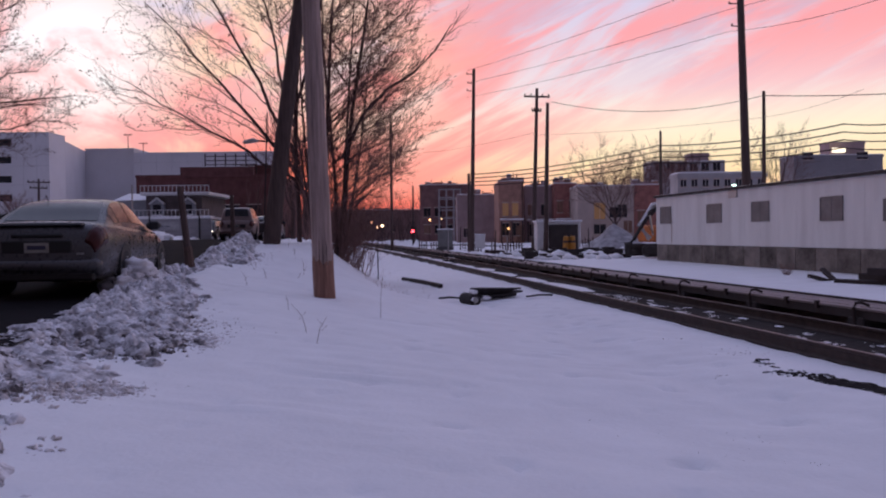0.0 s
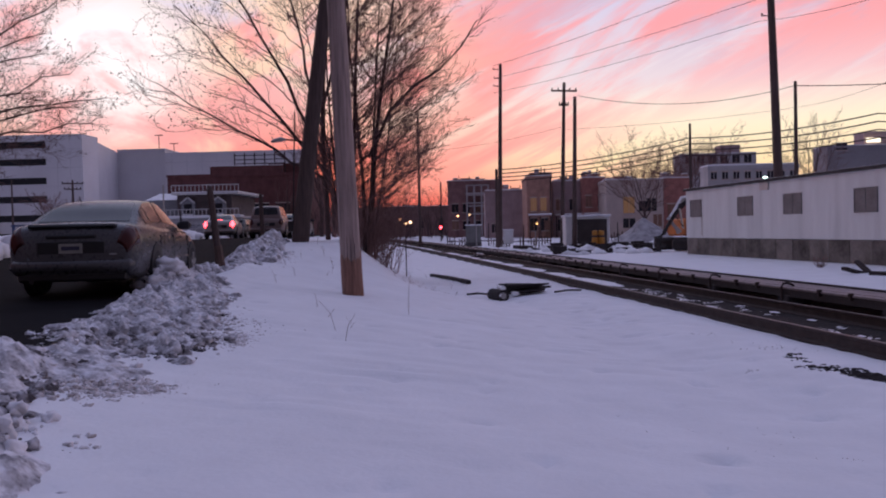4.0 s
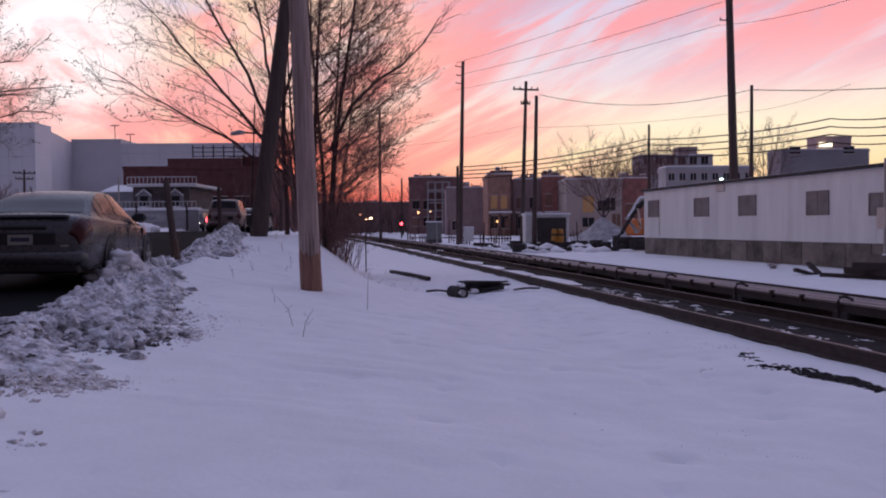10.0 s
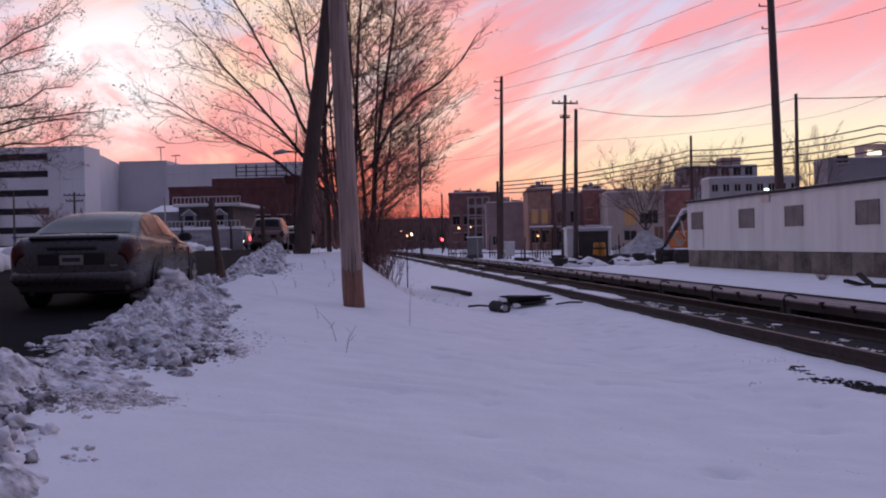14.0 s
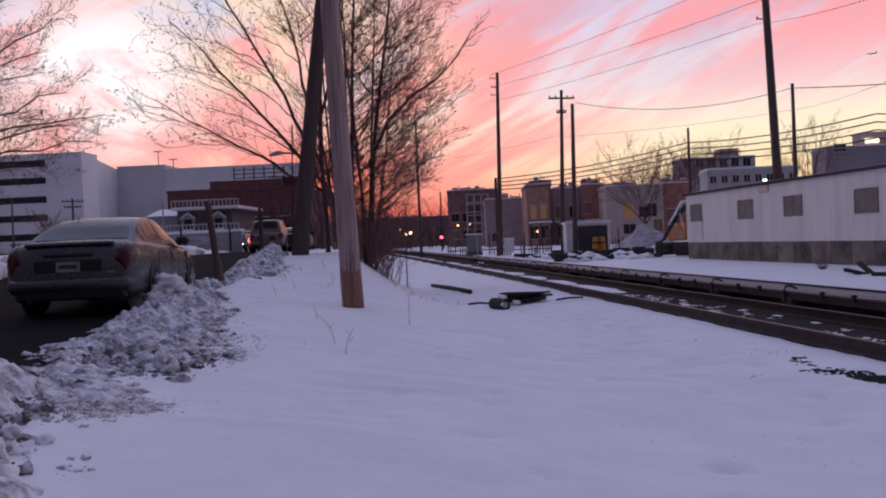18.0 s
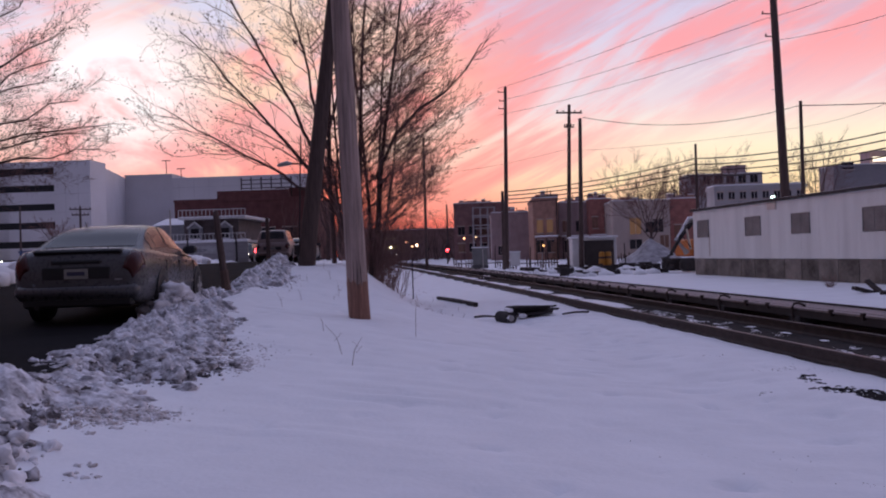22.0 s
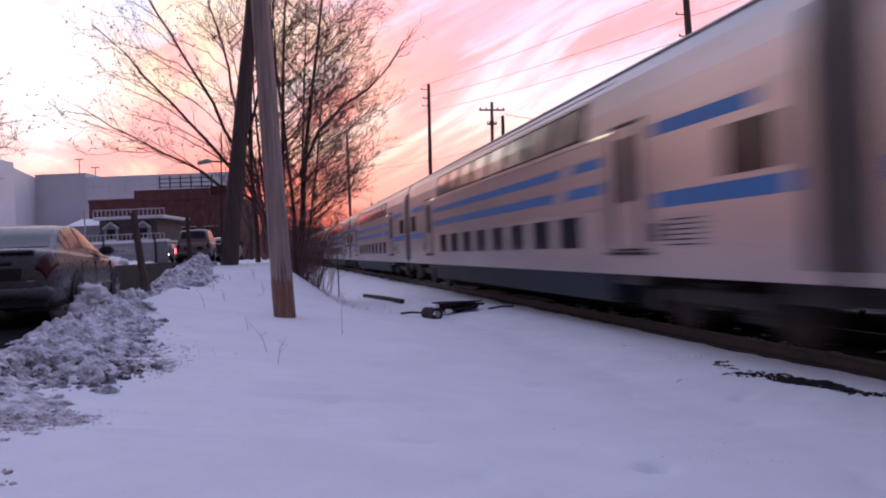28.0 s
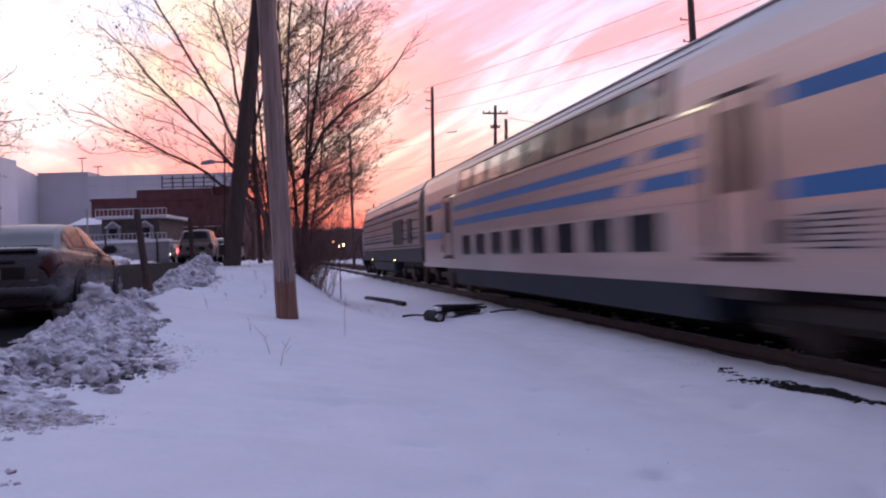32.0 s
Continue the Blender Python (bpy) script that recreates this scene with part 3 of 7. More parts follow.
            part("upper_window", npanel(x - 0.66, x + 0.66, 3.12, 3.66, sg, 0.008), UPPERGLASS, c)
        part("window_band", npanel(-6.6, 6.65, 1.24, 1.86, sg, 0.002), ROOFSTEEL, c)
        part("upper_window_band", npanel(-6.6, 6.65, 3.08, 3.70, sg, 0.002), UNDER, c)
        for z in (1.02, 1.9, 2.45, 3.0, 3.86):
            part("moulding", npanel(-7.4, 7.4, z, z + 0.025, sg, 0.016), STEEL, c)
        part("louvre", npanel(9.4, 10.4, 1.25, 1.7, sg, 0.01), ROOFSTEEL, c)
        for k in range(6):
            part("louvre_slat", npanel(9.45, 10.35, 1.29 + 0.066 * k, 1.31 + 0.066 * k, sg, 0.02), UNDER, c)
        part("gutter", npanel(-L + 0.05, L - 0.05, 4.0, 4.03, sg, 0.03), ROOFSTEEL, c)
        for sx in (-1, 1):
            part("door_lamp", npanel(*sorted((sx * 7.1, sx * 7.55)), 3.02, 3.05, sg, 0.03), mat("lit_door_lamp", (0.9, 0.9, 0.7), 0.3, emit=(1.0, 0.9, 0.6, 0.9), bump=0), c)
    for sx in (-1, 1):
        part("gangway", nbox(*sorted((sx * 12.7, sx * 12.95)), -0.55, 0.55, 0.95, 3.2, bevel=0.03), RUBBER, c)
        part("coupler", nbox(*sorted((sx * 12.3, sx * 12.95)), -0.16, 0.16, 0.6, 0.9, bevel=0.03), UNDER, c)
        part("end_sill", nbox(*sorted((sx * 11.6, sx * 12.72)), -1.3, 1.3, 0.62, 0.87, bevel=0.02), UNDER, c)
        bogie(c, sx * 9.9)
    return c


def engine():
    c = thing("diesel_locomotive", pose(0, 0, 0), "stainless diesel locomotive with a blue and yellow nose and lit headlights", "locomotive")
    F, B = 11.3, -11.3
    part("body", prism(bmesh.new(), body_outline(1.55), "x", B, F - 2.6), LOCOSTEEL, c)
    part("lower_body", prism(bmesh.new(), [(-1.47, 1.56), (-1.47, 1.0), (1.47, 1.0), (1.47, 1.56)], "x", B, F - 1.0), SLATE, c, "dark slate lower side")
    part("fuel_tank", nbox(-3.6, 4.4, -1.42, 1.42, 0.5, 1.05, bevel=0.1), SLATE, c)
    # cab and nose: a side profile swept across, narrowing to the front
    prof = [(F - 2.6, 1.3), (F - 2.6, 4.14), (F - 1.55, 4.08), (F - 0.95, 2.99), (F - 0.75, 2.71), (F - 0.1, 2.36), (F, 2.06), (F, 1.3)]

    def nose_strip(name, i, j, material, shrink0=0.0, label="", inset=0.0):
        bm = bmesh.new()
        a, b = prof[i], prof[j]
        def half(x, z):
            return 1.46 - 0.14 * max(0, x - (F - 1.5)) - 0.30 * max(0.0, (z - 3.1) / 1.2) - inset
        quad = [(a[0], -half(*a), a[1]), (a[0], half(*a), a[1]), (b[0], half(*b), b[1]), (b[0], -half(*b), b[1])]
        vs = [bm.verts.new(q) for q in quad]
        back = [bm.verts.new((F - 2.6, q[1], q[2])) for q in quad]
        bm.faces.new(vs)
        for k in range(4):
            bm.faces.new((vs[k], vs[(k + 1) % 4], back[(k + 1) % 4], back[k]))
        bm.faces.new(back[::-1])
        bmesh.ops.remove_doubles(bm, verts=bm.verts, dist=0.001)
        bmesh.ops.recalc_face_normals(bm, faces=bm.faces)
        return part(name, bm, material, c, label)
    nose_strip("cab_roof", 1, 2, YELLOW, label="yellow cab roof")
    nose_strip("windscreen_band", 2, 3, mat("grey_cab_paint", (0.16, 0.145, 0.155), 0.5, 0, 0.2, 1.0, 0.02, 20.0), label="grey surround of the windscreen")
    part("visor", nbox(F - 1.7, F - 1.42, -1.08, 1.08, 3.95, 4.08, bevel=0.03), YELLOW, c, "yellow brow over the windscreen")
    nose_strip("brow", 3, 4, YELLOW, label="yellow band under the windscreen")
    nose_strip("yellow_band", 4, 5, YELLOW, label="dull yellow band under the windscreen")
    nose_strip("nose_top", 5, 6, NOSEBLUE)
    nose_strip("nose", 6, 7, NOSEBLUE, label="blue nose")
    for sy in (-1, 1):
        bm = bmesh.new()
        a, b = (F - 1.47, 3.92), (F - 0.95, 3.04)
        y0, y1 = sorted((sy * 0.05, sy * 1.14))
        vs = [bm.verts.new((x + o, y, z + o * 0.5)) for o in (0.012, -0.02) for x, y, z in ((a[0], y0, a[1]), (a[0], y1 if sy > 0 else y1, a[1]), (b[0], y1, b[1]), (b[0], y0, b[1]))]
        bm.faces.new(vs[:4])
        bm.faces.new(vs[7:3:-1])
        for k in range(4):
            bm.faces.new((vs[k], vs[k + 4], vs[(k + 1) % 4 + 4], vs[(k + 1) % 4]))
        bmesh.ops.recalc_face_normals(bm, faces=bm.faces)
        part("windscreen", bm, mat("grey_windscreen_glass", (0.20, 0.18, 0.19), 0.15, 0, 0.3, 1.0, 0.02, 4.0, spec=0.5), c)
        part("cab_window", npanel(F - 2.35, F - 1.75, 2.75, 3.30, sy, 0.012), GLASS, c)
        part("cab_side", npanel(F - 2.6, F - 1.3, 1.6, 2.95, sy, 0.008), NOSEBLUE, c, "blue cab side")
        part("cab_emblem", npanel(F - 2.3, F - 1.75, 2.15, 2.55, sy, 0.014), STEEL, c, "pale panel on the cab side")
        for z0, z1 in ((1.86, 1.97), (2.05, 2.16), (3.02, 3.12), (3.2, 3.28)):
            part("blue_stripe", npanel(B + 0.5, F - 2.75, z0, z1, sy, 0.008), NAVY, c, "dark blue stripe")
        for k in range(17):
            z = 1.62 + 0.11 * k
            part("corrugation", npanel(B + 0.3, F - 2.7, z, z + 0.045, sy, 0.03), LOCOSTEEL if k % 3 else UNDER, c)
        part("side_vent", npanel(-7.0, -4.2, 1.74, 2.80, sy, 0.045, 0.05), PILOT, c, "large dark air intake")
        part("side_vent", npanel(-9.3, -8.3, 1.74, 2.74, sy, 0.045, 0.05), PILOT, c, "large dark air intake")
        part("side_post", npanel(-3.75, -3.45, 1.58, 3.6, sy, 0.03), LOCOSTEEL, c)
        part("side_post", npanel(3.3, 3.6, 1.58, 3.6, sy, 0.03), LOCOSTEEL, c)
        part("side_post", npanel(B + 0.1, B + 0.45, 1.58, 3.6, sy, 0.03), LOCOSTEEL, c)
        part("roof_line", npanel(B + 0.1, F - 2.65, 3.72, 3.75, sy, 0.02), UNDER, c)
        for x in (-4.1, 4.9):
            part("side_marker", nbox(x - 0.10, x + 0.10, *sorted((sy * 1.46, sy * 1.5)), 1.02, 1.07), MARKER, c, "small amber lamp")
        part("headlight", ntube([(F - 0.03, sy * 0.95, 1.43), (F + 0.03, sy * 0.95, 1.43)], [0.105, 0.105], 14), HEADLIGHT, c, "round lit headlight")
        part("top_headlight", ntube([(F - 0.62, sy * 0.13, 2.68), (F - 0.44, sy * 0.15, 2.68)], [0.115, 0.115], 14), HEADLIGHT, c, "lit twin headlight under the windscreen")
        part("handrail", tube(bmesh.new(), [(F - 2.68, sy * 1.56, 1.3), (F - 2.68, sy * 1.56, 2.7)], [0.018] * 2, 6), STEEL, c)
    part("headlight_housing", nbox(F - 0.9, F - 0.47, -0.32, 0.32, 2.48, 2.85, bevel=0.04), SLATE, c)
    part("nose_emblem", ntube([(F - 0.01, 0, 1.86), (F + 0.012, 0, 1.86)], [0.21, 0.21], 20), STEEL, c, "round pale emblem")
    part("nose_bar", nbox(F - 0.01, F + 0.012, -0.42, 0.42, 1.50, 1.55), STEEL, c)
    part("nose_bar", nbox(F - 0.01, F + 0.012, -0.42, 0.42, 1.42, 1.45), STEEL, c)
    for yy in (-0.16, 0.0, 0.16):
        part("horn", ntube([(F - 2.3, yy, 4.26), (F - 1.9, yy, 4.27), (F - 1.72, yy, 4.27)], [0.03, 0.05, 0.10], 10), UNDER, c)
    part("horn_bracket", nbox(F - 2.4, F - 1.95, -0.28, 0.28, 4.12, 4.24, bevel=0.03), UNDER, c)
    part("pilot", prism(bmesh.new(), [(-1.15, 0.22), (1.15, 0.22), (1.3, 0.55), (1.42, 1.0), (1.42, 1.3), (-1.42, 1.3), (-1.42, 1.0), (-1.3, 0.55)], "x", F - 0.9, F - 0.10), PILOT, c, "sooty black pilot")
    part("plough", prism(bmesh.new(), [(F - 0.12, 0.16), (F + 0.12, 0.16), (F + 0.02, 0.6), (F - 0.12, 0.6)], "y", -1.1, 1.1), PILOT, c)
    for sy in (-1, 1):
        for z in (0.45, 0.78, 1.1):
            part("corner_step", nbox(F - 0.75, F - 0.25, *sorted((sy * 1.36, sy * 1.5)), z, z + 0.05), UNDER, c)
        for yy in (0.42, 0.58):
            part("air_hose", tube(bmesh.new(), [(F - 0.05, sy * yy, 1.05), (F + 0.12, sy * yy, 0.9), (F + 0.10, sy * (yy - 0.06), 0.62), (F - 0.02, sy * (yy - 0.12), 0.5)], [0.028] * 4, 6), RUBBER, c)
        part("marker_housing", nbox(F - 0.06, F + 0.02, *sorted((sy * 0.74, sy * 1.16)), 1.28, 1.58, bevel=0.03), SLATE, c)
    part("coupler", nbox(F - 0.2, F + 0.45, -0.15, 0.15, 0.65, 0.95, bevel=0.04), UNDER, c)
    part("anticlimber", nbox(F - 0.1, F + 0.1, -1.25, 1.25, 1.02, 1.2, bevel=0.03), UNDER, c)
    for k in range(5):
        part("roof_fan", ntube([(-9 + 2.1 * k, 0, 4.17), (-9 + 2.1 * k, 0, 4.27)], [0.6, 0.58], 18), ROOFSTEEL, c)
    part("gangway", nbox(B - 0.2, B, -0.55, 0.55, 1.0, 3.1, bevel=0.03), RUBBER, c)
    part("underframe", nbox(B + 0.3, F - 0.9, -1.0, 1.0, 0.75, 1.05), UNDER, c)
    bogie(c, 7.0)
    bogie(c, -7.0)
    return c


S_FIRST = 16.952 - 3 * 25.9
loco = engine()
TRAIN = [(loco, S_FIRST - 11.75)]
first_coach = coach()
TRAIN.append((first_coach, S_FIRST + 12.95))
for n in range(1, 8):
    TRAIN.append((copy_thing(first_coach, pose(0, 0, 0)), S_FIRST + 25.9 * n + 12.95))

# ---- beyond the track: office trailer, poles, wires ----
PANELWHITE = mat("aged_white_panel", (0.66, 0.67, 0.66), 0.55, 0, 0.16, 0.6, 0.06, 14.0, stretch=(3, 3, 0.4))
SKIRT = mat("end_skirt_board", (0.12, 0.10, 0.085), 0.9, 0, 0.6, 0.9, 0.3, 10.0)


def utility_pole(x, y, z0, h, r, lean=(0, 0), material=POLE_OLD, arms=(), label="tall dark wooden utility pole", steps=()):
    c = thing("utility_pole", pose(x, y, z0), label, "utility pole", "utility poles")
    top = Vector((lean[0], lean[1], h))
    n = 9
    pts = [(top * (i / n))[:] for i in range(n + 1)]
    pts[0] = (0, 0, -0.6)
    part("shaft", ntube(pts, [r * (1 - 0.38 * i / n) for i in range(n + 1)], 12), material, c)
    for za, half, turn in arms:
        p = top * (za / h)
        m = Matrix.Translation(p) @ pose(0, 0, 0, 0, 0, turn)
        bm = nbox(-half, half, -0.05, 0.05, -0.06, 0.06, bevel=0.01)
        bm.transform(m)
        a = part("crossarm", bm, material, c)
        for k in (-0.92, -0.45, 0.45, 0.92):
            bi = ntube([(k * half, 0, 0.06), (k * half, 0, 0.13), (k * half, 0, 0.2)], [0.03, 0.055, 0.04], 8)
            bi.transform(m)
            part("insulator", bi, UNDER, a)
    for za, ln, sgn in steps:
        p = top * (za / h)
        bm = tube(bmesh.new(), [p, p + Vector((sgn * ln, 0, 0.03))], [0.035, 0.03], 6)
        tube(bm, [p + Vector((sgn * ln, 0, 0.0)), p + Vector((sgn * ln, 0, 0.16))], [0.05, 0.035], 6)
        part("standoff", bm, UNDER, c)
    return c


# office trailer on a boarded skirt
tr = thing("office_trailer", Matrix.Translation((10.96, 42.0, 0.0)) @ Matrix(((0.1666, 0.986, 0, 0), (-0.986, 0.1666, 0, 0), (0, 0, 1, 0), (0, 0, 0, 1))),
           "long white panelled site office trailer on a stained skirt", "trailer")
LEN = 24.0
part("body", nbox(0, LEN, 0, 3.4, 0.98, 3.42, bevel=0.03), PANELWHITE, tr)
part("roof", prism(bmesh.new(), [(-0.08, 3.4), (-0.08, 3.47), (1.7, 3.6), (3.48, 3.47), (3.48, 3.4)], "x", -0.08, LEN + 0.08), SNOW, tr, "snow-covered roof")
part("roof_edge", nbox(-0.1, LEN + 0.1, -0.11, -0.08, 3.34, 3.46), UNDER, tr, "dark roof edge")
for k in range(20):
    part("skirt_board", nbox(k * 1.2 + 0.01, k * 1.2 + 1.19, 0.05 + 0.012 * (k % 3), 0.09 + 0.012 * (k % 3), 0.02, 0.985), mat("stained_skirt_board", (0.22, 0.19, 0.17), 0.9, 0, 0.6, 1.6, 0.3, 10.0, tint=(0.03, 0.024, 0.02), rand=0.35), tr)
part("skirt_board", nbox(0.05, 0.09, 0.1, 3.3, 0.02, 0.985), SKIRT, tr)
for k in range(1, 20):
    part("panel_batten", nbox(k * 1.22 - 0.02, k * 1.22 + 0.02, -0.004, 0.005, 1.0, 3.38), PANELWHITE, tr)
part("rust_streak", nbox(1.78, 1.84, -0.004, 0.0, 1.1, 2.2), mat("rust_stain", (0.35, 0.24, 0.17), 0.8, 0, 0.4, 3, 0.1), tr)
WINBOARD = mat("boarded_window_grey", (0.16, 0.15, 0.15), 0.5, 0, 0.35, 1.5, 0.1, 12.0)
for u0, u1, z0, z1 in ((0.60, 1.74, 2.07, 2.82), (5.44, 6.67, 2.03, 2.77),
                       (9.18, 10.36, 2.02, 2.73), (13.64, 14.78, 1.97, 2.71),
                       (16.82, 17.69, 1.91, 2.52), (20.6, 21.5, 1.75, 2.6)):
    w = part("window", nbox(u0, u1, -0.02, 0.02, z0, z1), WINBOARD, tr, "grey meshed window")
    for a, b, c, d in ((u0 - 0.05, u0, z0 - 0.05, z1 + 0.05), (u1, u1 + 0.05, z0 - 0.05, z1 + 0.05), (u0, u1, z0 - 0.05, z0), (u0, u1, z1, z1 + 0.05)):
        part("window_frame", nbox(a, b, -0.035, 0.01, c, d), WINBOARD, w)
    part("window_bar", nbox((u0 + u1) / 2 - 0.015, (u0 + u1) / 2 + 0.015, -0.03, 0.01, z0, z1), WINBOARD, w)
part("vent_grille", nbox(7.36, 8.03, -0.05, 0.02, 3.02, 3.36), ROOFSTEEL, tr, "small grey vent")
part("conduit", ntube([(17.6, -0.09, 0.2), (17.6, -0.09, 3.6)], [0.05, 0.05], 8), ROOFSTEEL, tr)
part("meter_box", nbox(17.45, 17.85, -0.28, -0.05, 1.45, 2.1, bevel=0.02), ROOFSTEEL, tr, "grey meter box")
part("wall_lamp", nbox(7.80, 7.95, -0.14, 0.0, 3.50, 3.57, bevel=0.02), mat("lit_green_white_lamp", (0.8, 0.9, 0.8), 0.3, emit=(0.7, 1.0, 0.85, 5), bump=0), tr, "lit lamp on the roof edge")

# poles beyond the track
utility_pole(2.23 , 64, 0.5, 14.51 - 0.5, 0.19, (0.31, 0), steps=((13.6, 0.55, -1), (12.3, 0.5, -1), (12.9, 0.45, -1)))
utility_pole(2.12, 66, 0.5, 6.0, 0.17, label="short dark wooden pole beside a taller one")
utility_pole(6.41, 58, 0.4, 11.87 - 0.4, 0.17, (0.35, 0), arms=((10.9, 0.95, 12), (9.9, 0.35, 12)), label="wooden utility pole with a crossarm")
utility_pole(6.65, 53, 0.3, 10.06 - 0.3, 0.17, (0.2, 0), label="plain dark wooden pole")
utility_pole(16.23 + 0.25, 44, 0.2, 17.5, 0.26, (-0.5, 0), steps=((13.6, 0.6, -1), (12.4, 0.5, -1), (14.8, 0.6, -1)), label="very tall dark wooden utility pole")
utility_pole(19.68, 50, 0.2, 10.15 - 0.2, 0.15, label="slim dark wooden pole")
utility_pole(17.63, 66, 0.3, 9.76 - 0.3, 0.15, label="slim dark wooden pole")
slim = utility_pole(14.75, 25.9, 0.15, 7.35, 0.085, material=ROOFSTEEL, label="slim grey pole with a box beside the trailer")
part("bracket", nbox(-0.34, 0.34, -0.12, -0.06, 2.72, 2.79), UNDER, slim)
utility_pole(-4.89, 78, 0.6, 13.09 - 0.6, 0.15, label="distant dark wooden pole")
utility_pole(-4.36, 120, 0.7, 8.81 - 0.7, 0.17, label="distant dark wooden pole")


# wires
def wire(name, pts, r, sag, label):
    bm = bmesh.new()
    for a, b in zip(pts, pts[1:]):
        a, b = Vector(a), Vector(b)
        n = 14
        tube(bm, [a.lerp(b, i / n) - Vector((0, 0, sag * 4 * (i / n) * (1 - i / n))) for i in range(n + 1)], [r] * (n + 1), 4)
    return tagged(part(name, bm, UNDER), label, "wire", "overhead wires")


A0, A1, A2 = (2.00, 64.00, 14.40), (2.06, 64.00, 13.43), (1.94, 64.00, 12.29)
B0, B1, B2 = (15.54, 44.00, 13.54), (15.51, 44.00, 12.35), (16.10, 44.00, 15.36)
C0, C1, C2 = (16.37, 30.00, 11.77), (16.34, 30.00, 10.12), (16.39, 30.00, 13.37)
wire("power_line", [A0, B2, C2], 0.013, 0.22, "thin black power line between tall poles")
wire("power_line", [A1, B0, C0], 0.013, 0.22, "thin black power line between tall poles")
wire("power_line", [A2, B1, C1], 0.013, 0.22, "thin black power line between tall poles")
wire("power_line", [(7.05, 53.00, 10.13), (19.62, 50.00, 9.88)], 0.022, 0.8, "black power line with a long sag")
wire("power_line", [(19.72, 50.00, 9.88), (26.77, 46.00, 9.32)], 0.03, 0.1, "black power line to the next pole")
wire("power_line", [(6.47, 58.00, 8.59), (19.60, 50.00, 8.56), (20.65, 40.00, 8.49)], 0.010, 0.2, "thin black telephone wire")
wire("power_line", [(-4.24, 78.00, 9.30), (6.47, 58.00, 8.74)], 0.010, 0.3, "thin black telephone wire")
for k, (ya, yb, yc) in enumerate(((308, 250, 204), (315, 260, 218), (322, 270, 231), (328, 281, 245))):
    wire("signal_cable", [Vector((2.84, 66.00, 20.38)) * 0 + Vector((2.35, 66, 6.43 - 0.30 * k)), Vector((17.45, 66, 8.59 - 0.46 * k)), Vector((25.56, 52, 8.35 - 0.5 * k)), Vector((28.37, 44, 8.03 - 0.5 * k))], 0.05, 0.35, "thick black cable of four on poles")

# ---- things between the track and the houses ----
WHITEPAINT = mat("old_white_paint", (0.7, 0.7, 0.7), 0.6, 0, 0.15, 1.5, 0.1, 12)
DARKPANEL = mat("dark_panel", (0.055, 0.045, 0.045), 0.7, 0, 0.35, 1.2, 0.2, 14)
GREYBLOCK = mat("grey_block", (0.13, 0.125, 0.13), 0.85, 0, 0.3, 0.8, 0.2, 8)
HIVIS = mat("yellow_drum_plastic", (0.50, 0.22, 0.03), 0.5, 0, 0.2, 3, 0.05)

sh = thing("site_container", pose(7.99, 56, 0.42), "white steel container with a dark open front and snow on top", "container")
part("body", nbox(-1.55, 1.45, 0, 2.4, 0, 1.95, bevel=0.03), WHITEPAINT, sh)
part("front", nbox(-0.75, 1.25, -0.05, 0.02, 0.1, 1.78), DARKPANEL, sh, "dark front")
part("door_leaf", nbox(-1.5, -0.8, -0.07, 0.0, 0.1, 1.8), WHITEPAINT, sh)
part("roof_snow", nbox(-1.65, 1.55, -0.15, 2.5, 1.95, 2.09, bevel=0.05), SNOW, sh)
for k in range(2):
    d = thing("traffic_drum", pose(8.22 + 0.42 * k, 54.6, 0.42), "yellow and orange plastic drum in snow", "drum", "traffic drums")
    part("barrel", ntube([(0, 0, 0), (0, 0, 0.1), (0, 0, 0.12), (0, 0, 0.95), (0, 0, 1.0)], [0.3, 0.3, 0.23, 0.18, 0.1], 14), HIVIS, d)
    part("band", ntube([(0, 0, 0.55), (0, 0, 0.68)], [0.215, 0.208], 14), DARKPANEL, d)

CABINET = mat("grey_cabinet", (0.22, 0.22, 0.22), 0.5, 0.2, 0.2, 2, 0.05)
sb = thing("relay_cabinet", pose(0.17, 70, 0.45), "grey metal relay cabinet on a snowy base", "cabinet")
part("case", nbox(-0.65, 0.65, -0.4, 0.4, 0.1, 1.55, bevel=0.03), CABINET, sb)
part("door", nbox(-0.58, 0.58, -0.43, -0.4, 0.2, 1.45), CABINET, sb)
part("cap", nbox(-0.72, 0.72, -0.48, 0.48, 1.55, 1.66, bevel=0.03), SNOW, sb)
part("plinth", nbox(-0.7, 0.7, -0.45, 0.45, -0.2, 0.1), GREYBLOCK, sb)
sb2 = thing("relay_cabinet", pose(2.98, 66, 0.45), "pale metal cabinet beside poles", "cabinet")
part("case", nbox(-0.4, 0.4, -0.3, 0.3, 0, 1.1, bevel=0.03), WHITEPAINT, sb2)
part("cap", nbox(-0.45, 0.45, -0.35, 0.35, 1.1, 1.18, bevel=0.03), SNOW, sb2)


def lump(h, c, r, rng, squash=0.6, n=2):
    """An irregular clod added to a heap."""
    dirs, faces_ = ICO[n]
    ph, base = Vector((rng.uniform(0, 50), 0, 0)), len(h.v)
    ph2 = ph + Vector((0, 3, 0))
    for d in dirs:
        k = r * (1 + 0.38 * noise.noise(d * 1.5 + ph) + 0.22 * noise.noise(d * 4 + ph2) + (0.13 * noise.noise(d * 8 + ph2) if n > 1 else 0))
        h.v.append((c[0] + d.x * k, c[1] + d.y * k, c[2] + d.z * k * squash))
    h.f += [(a + base, b + base, e + base) for a, b, e in faces_]


rng = random.Random(11)
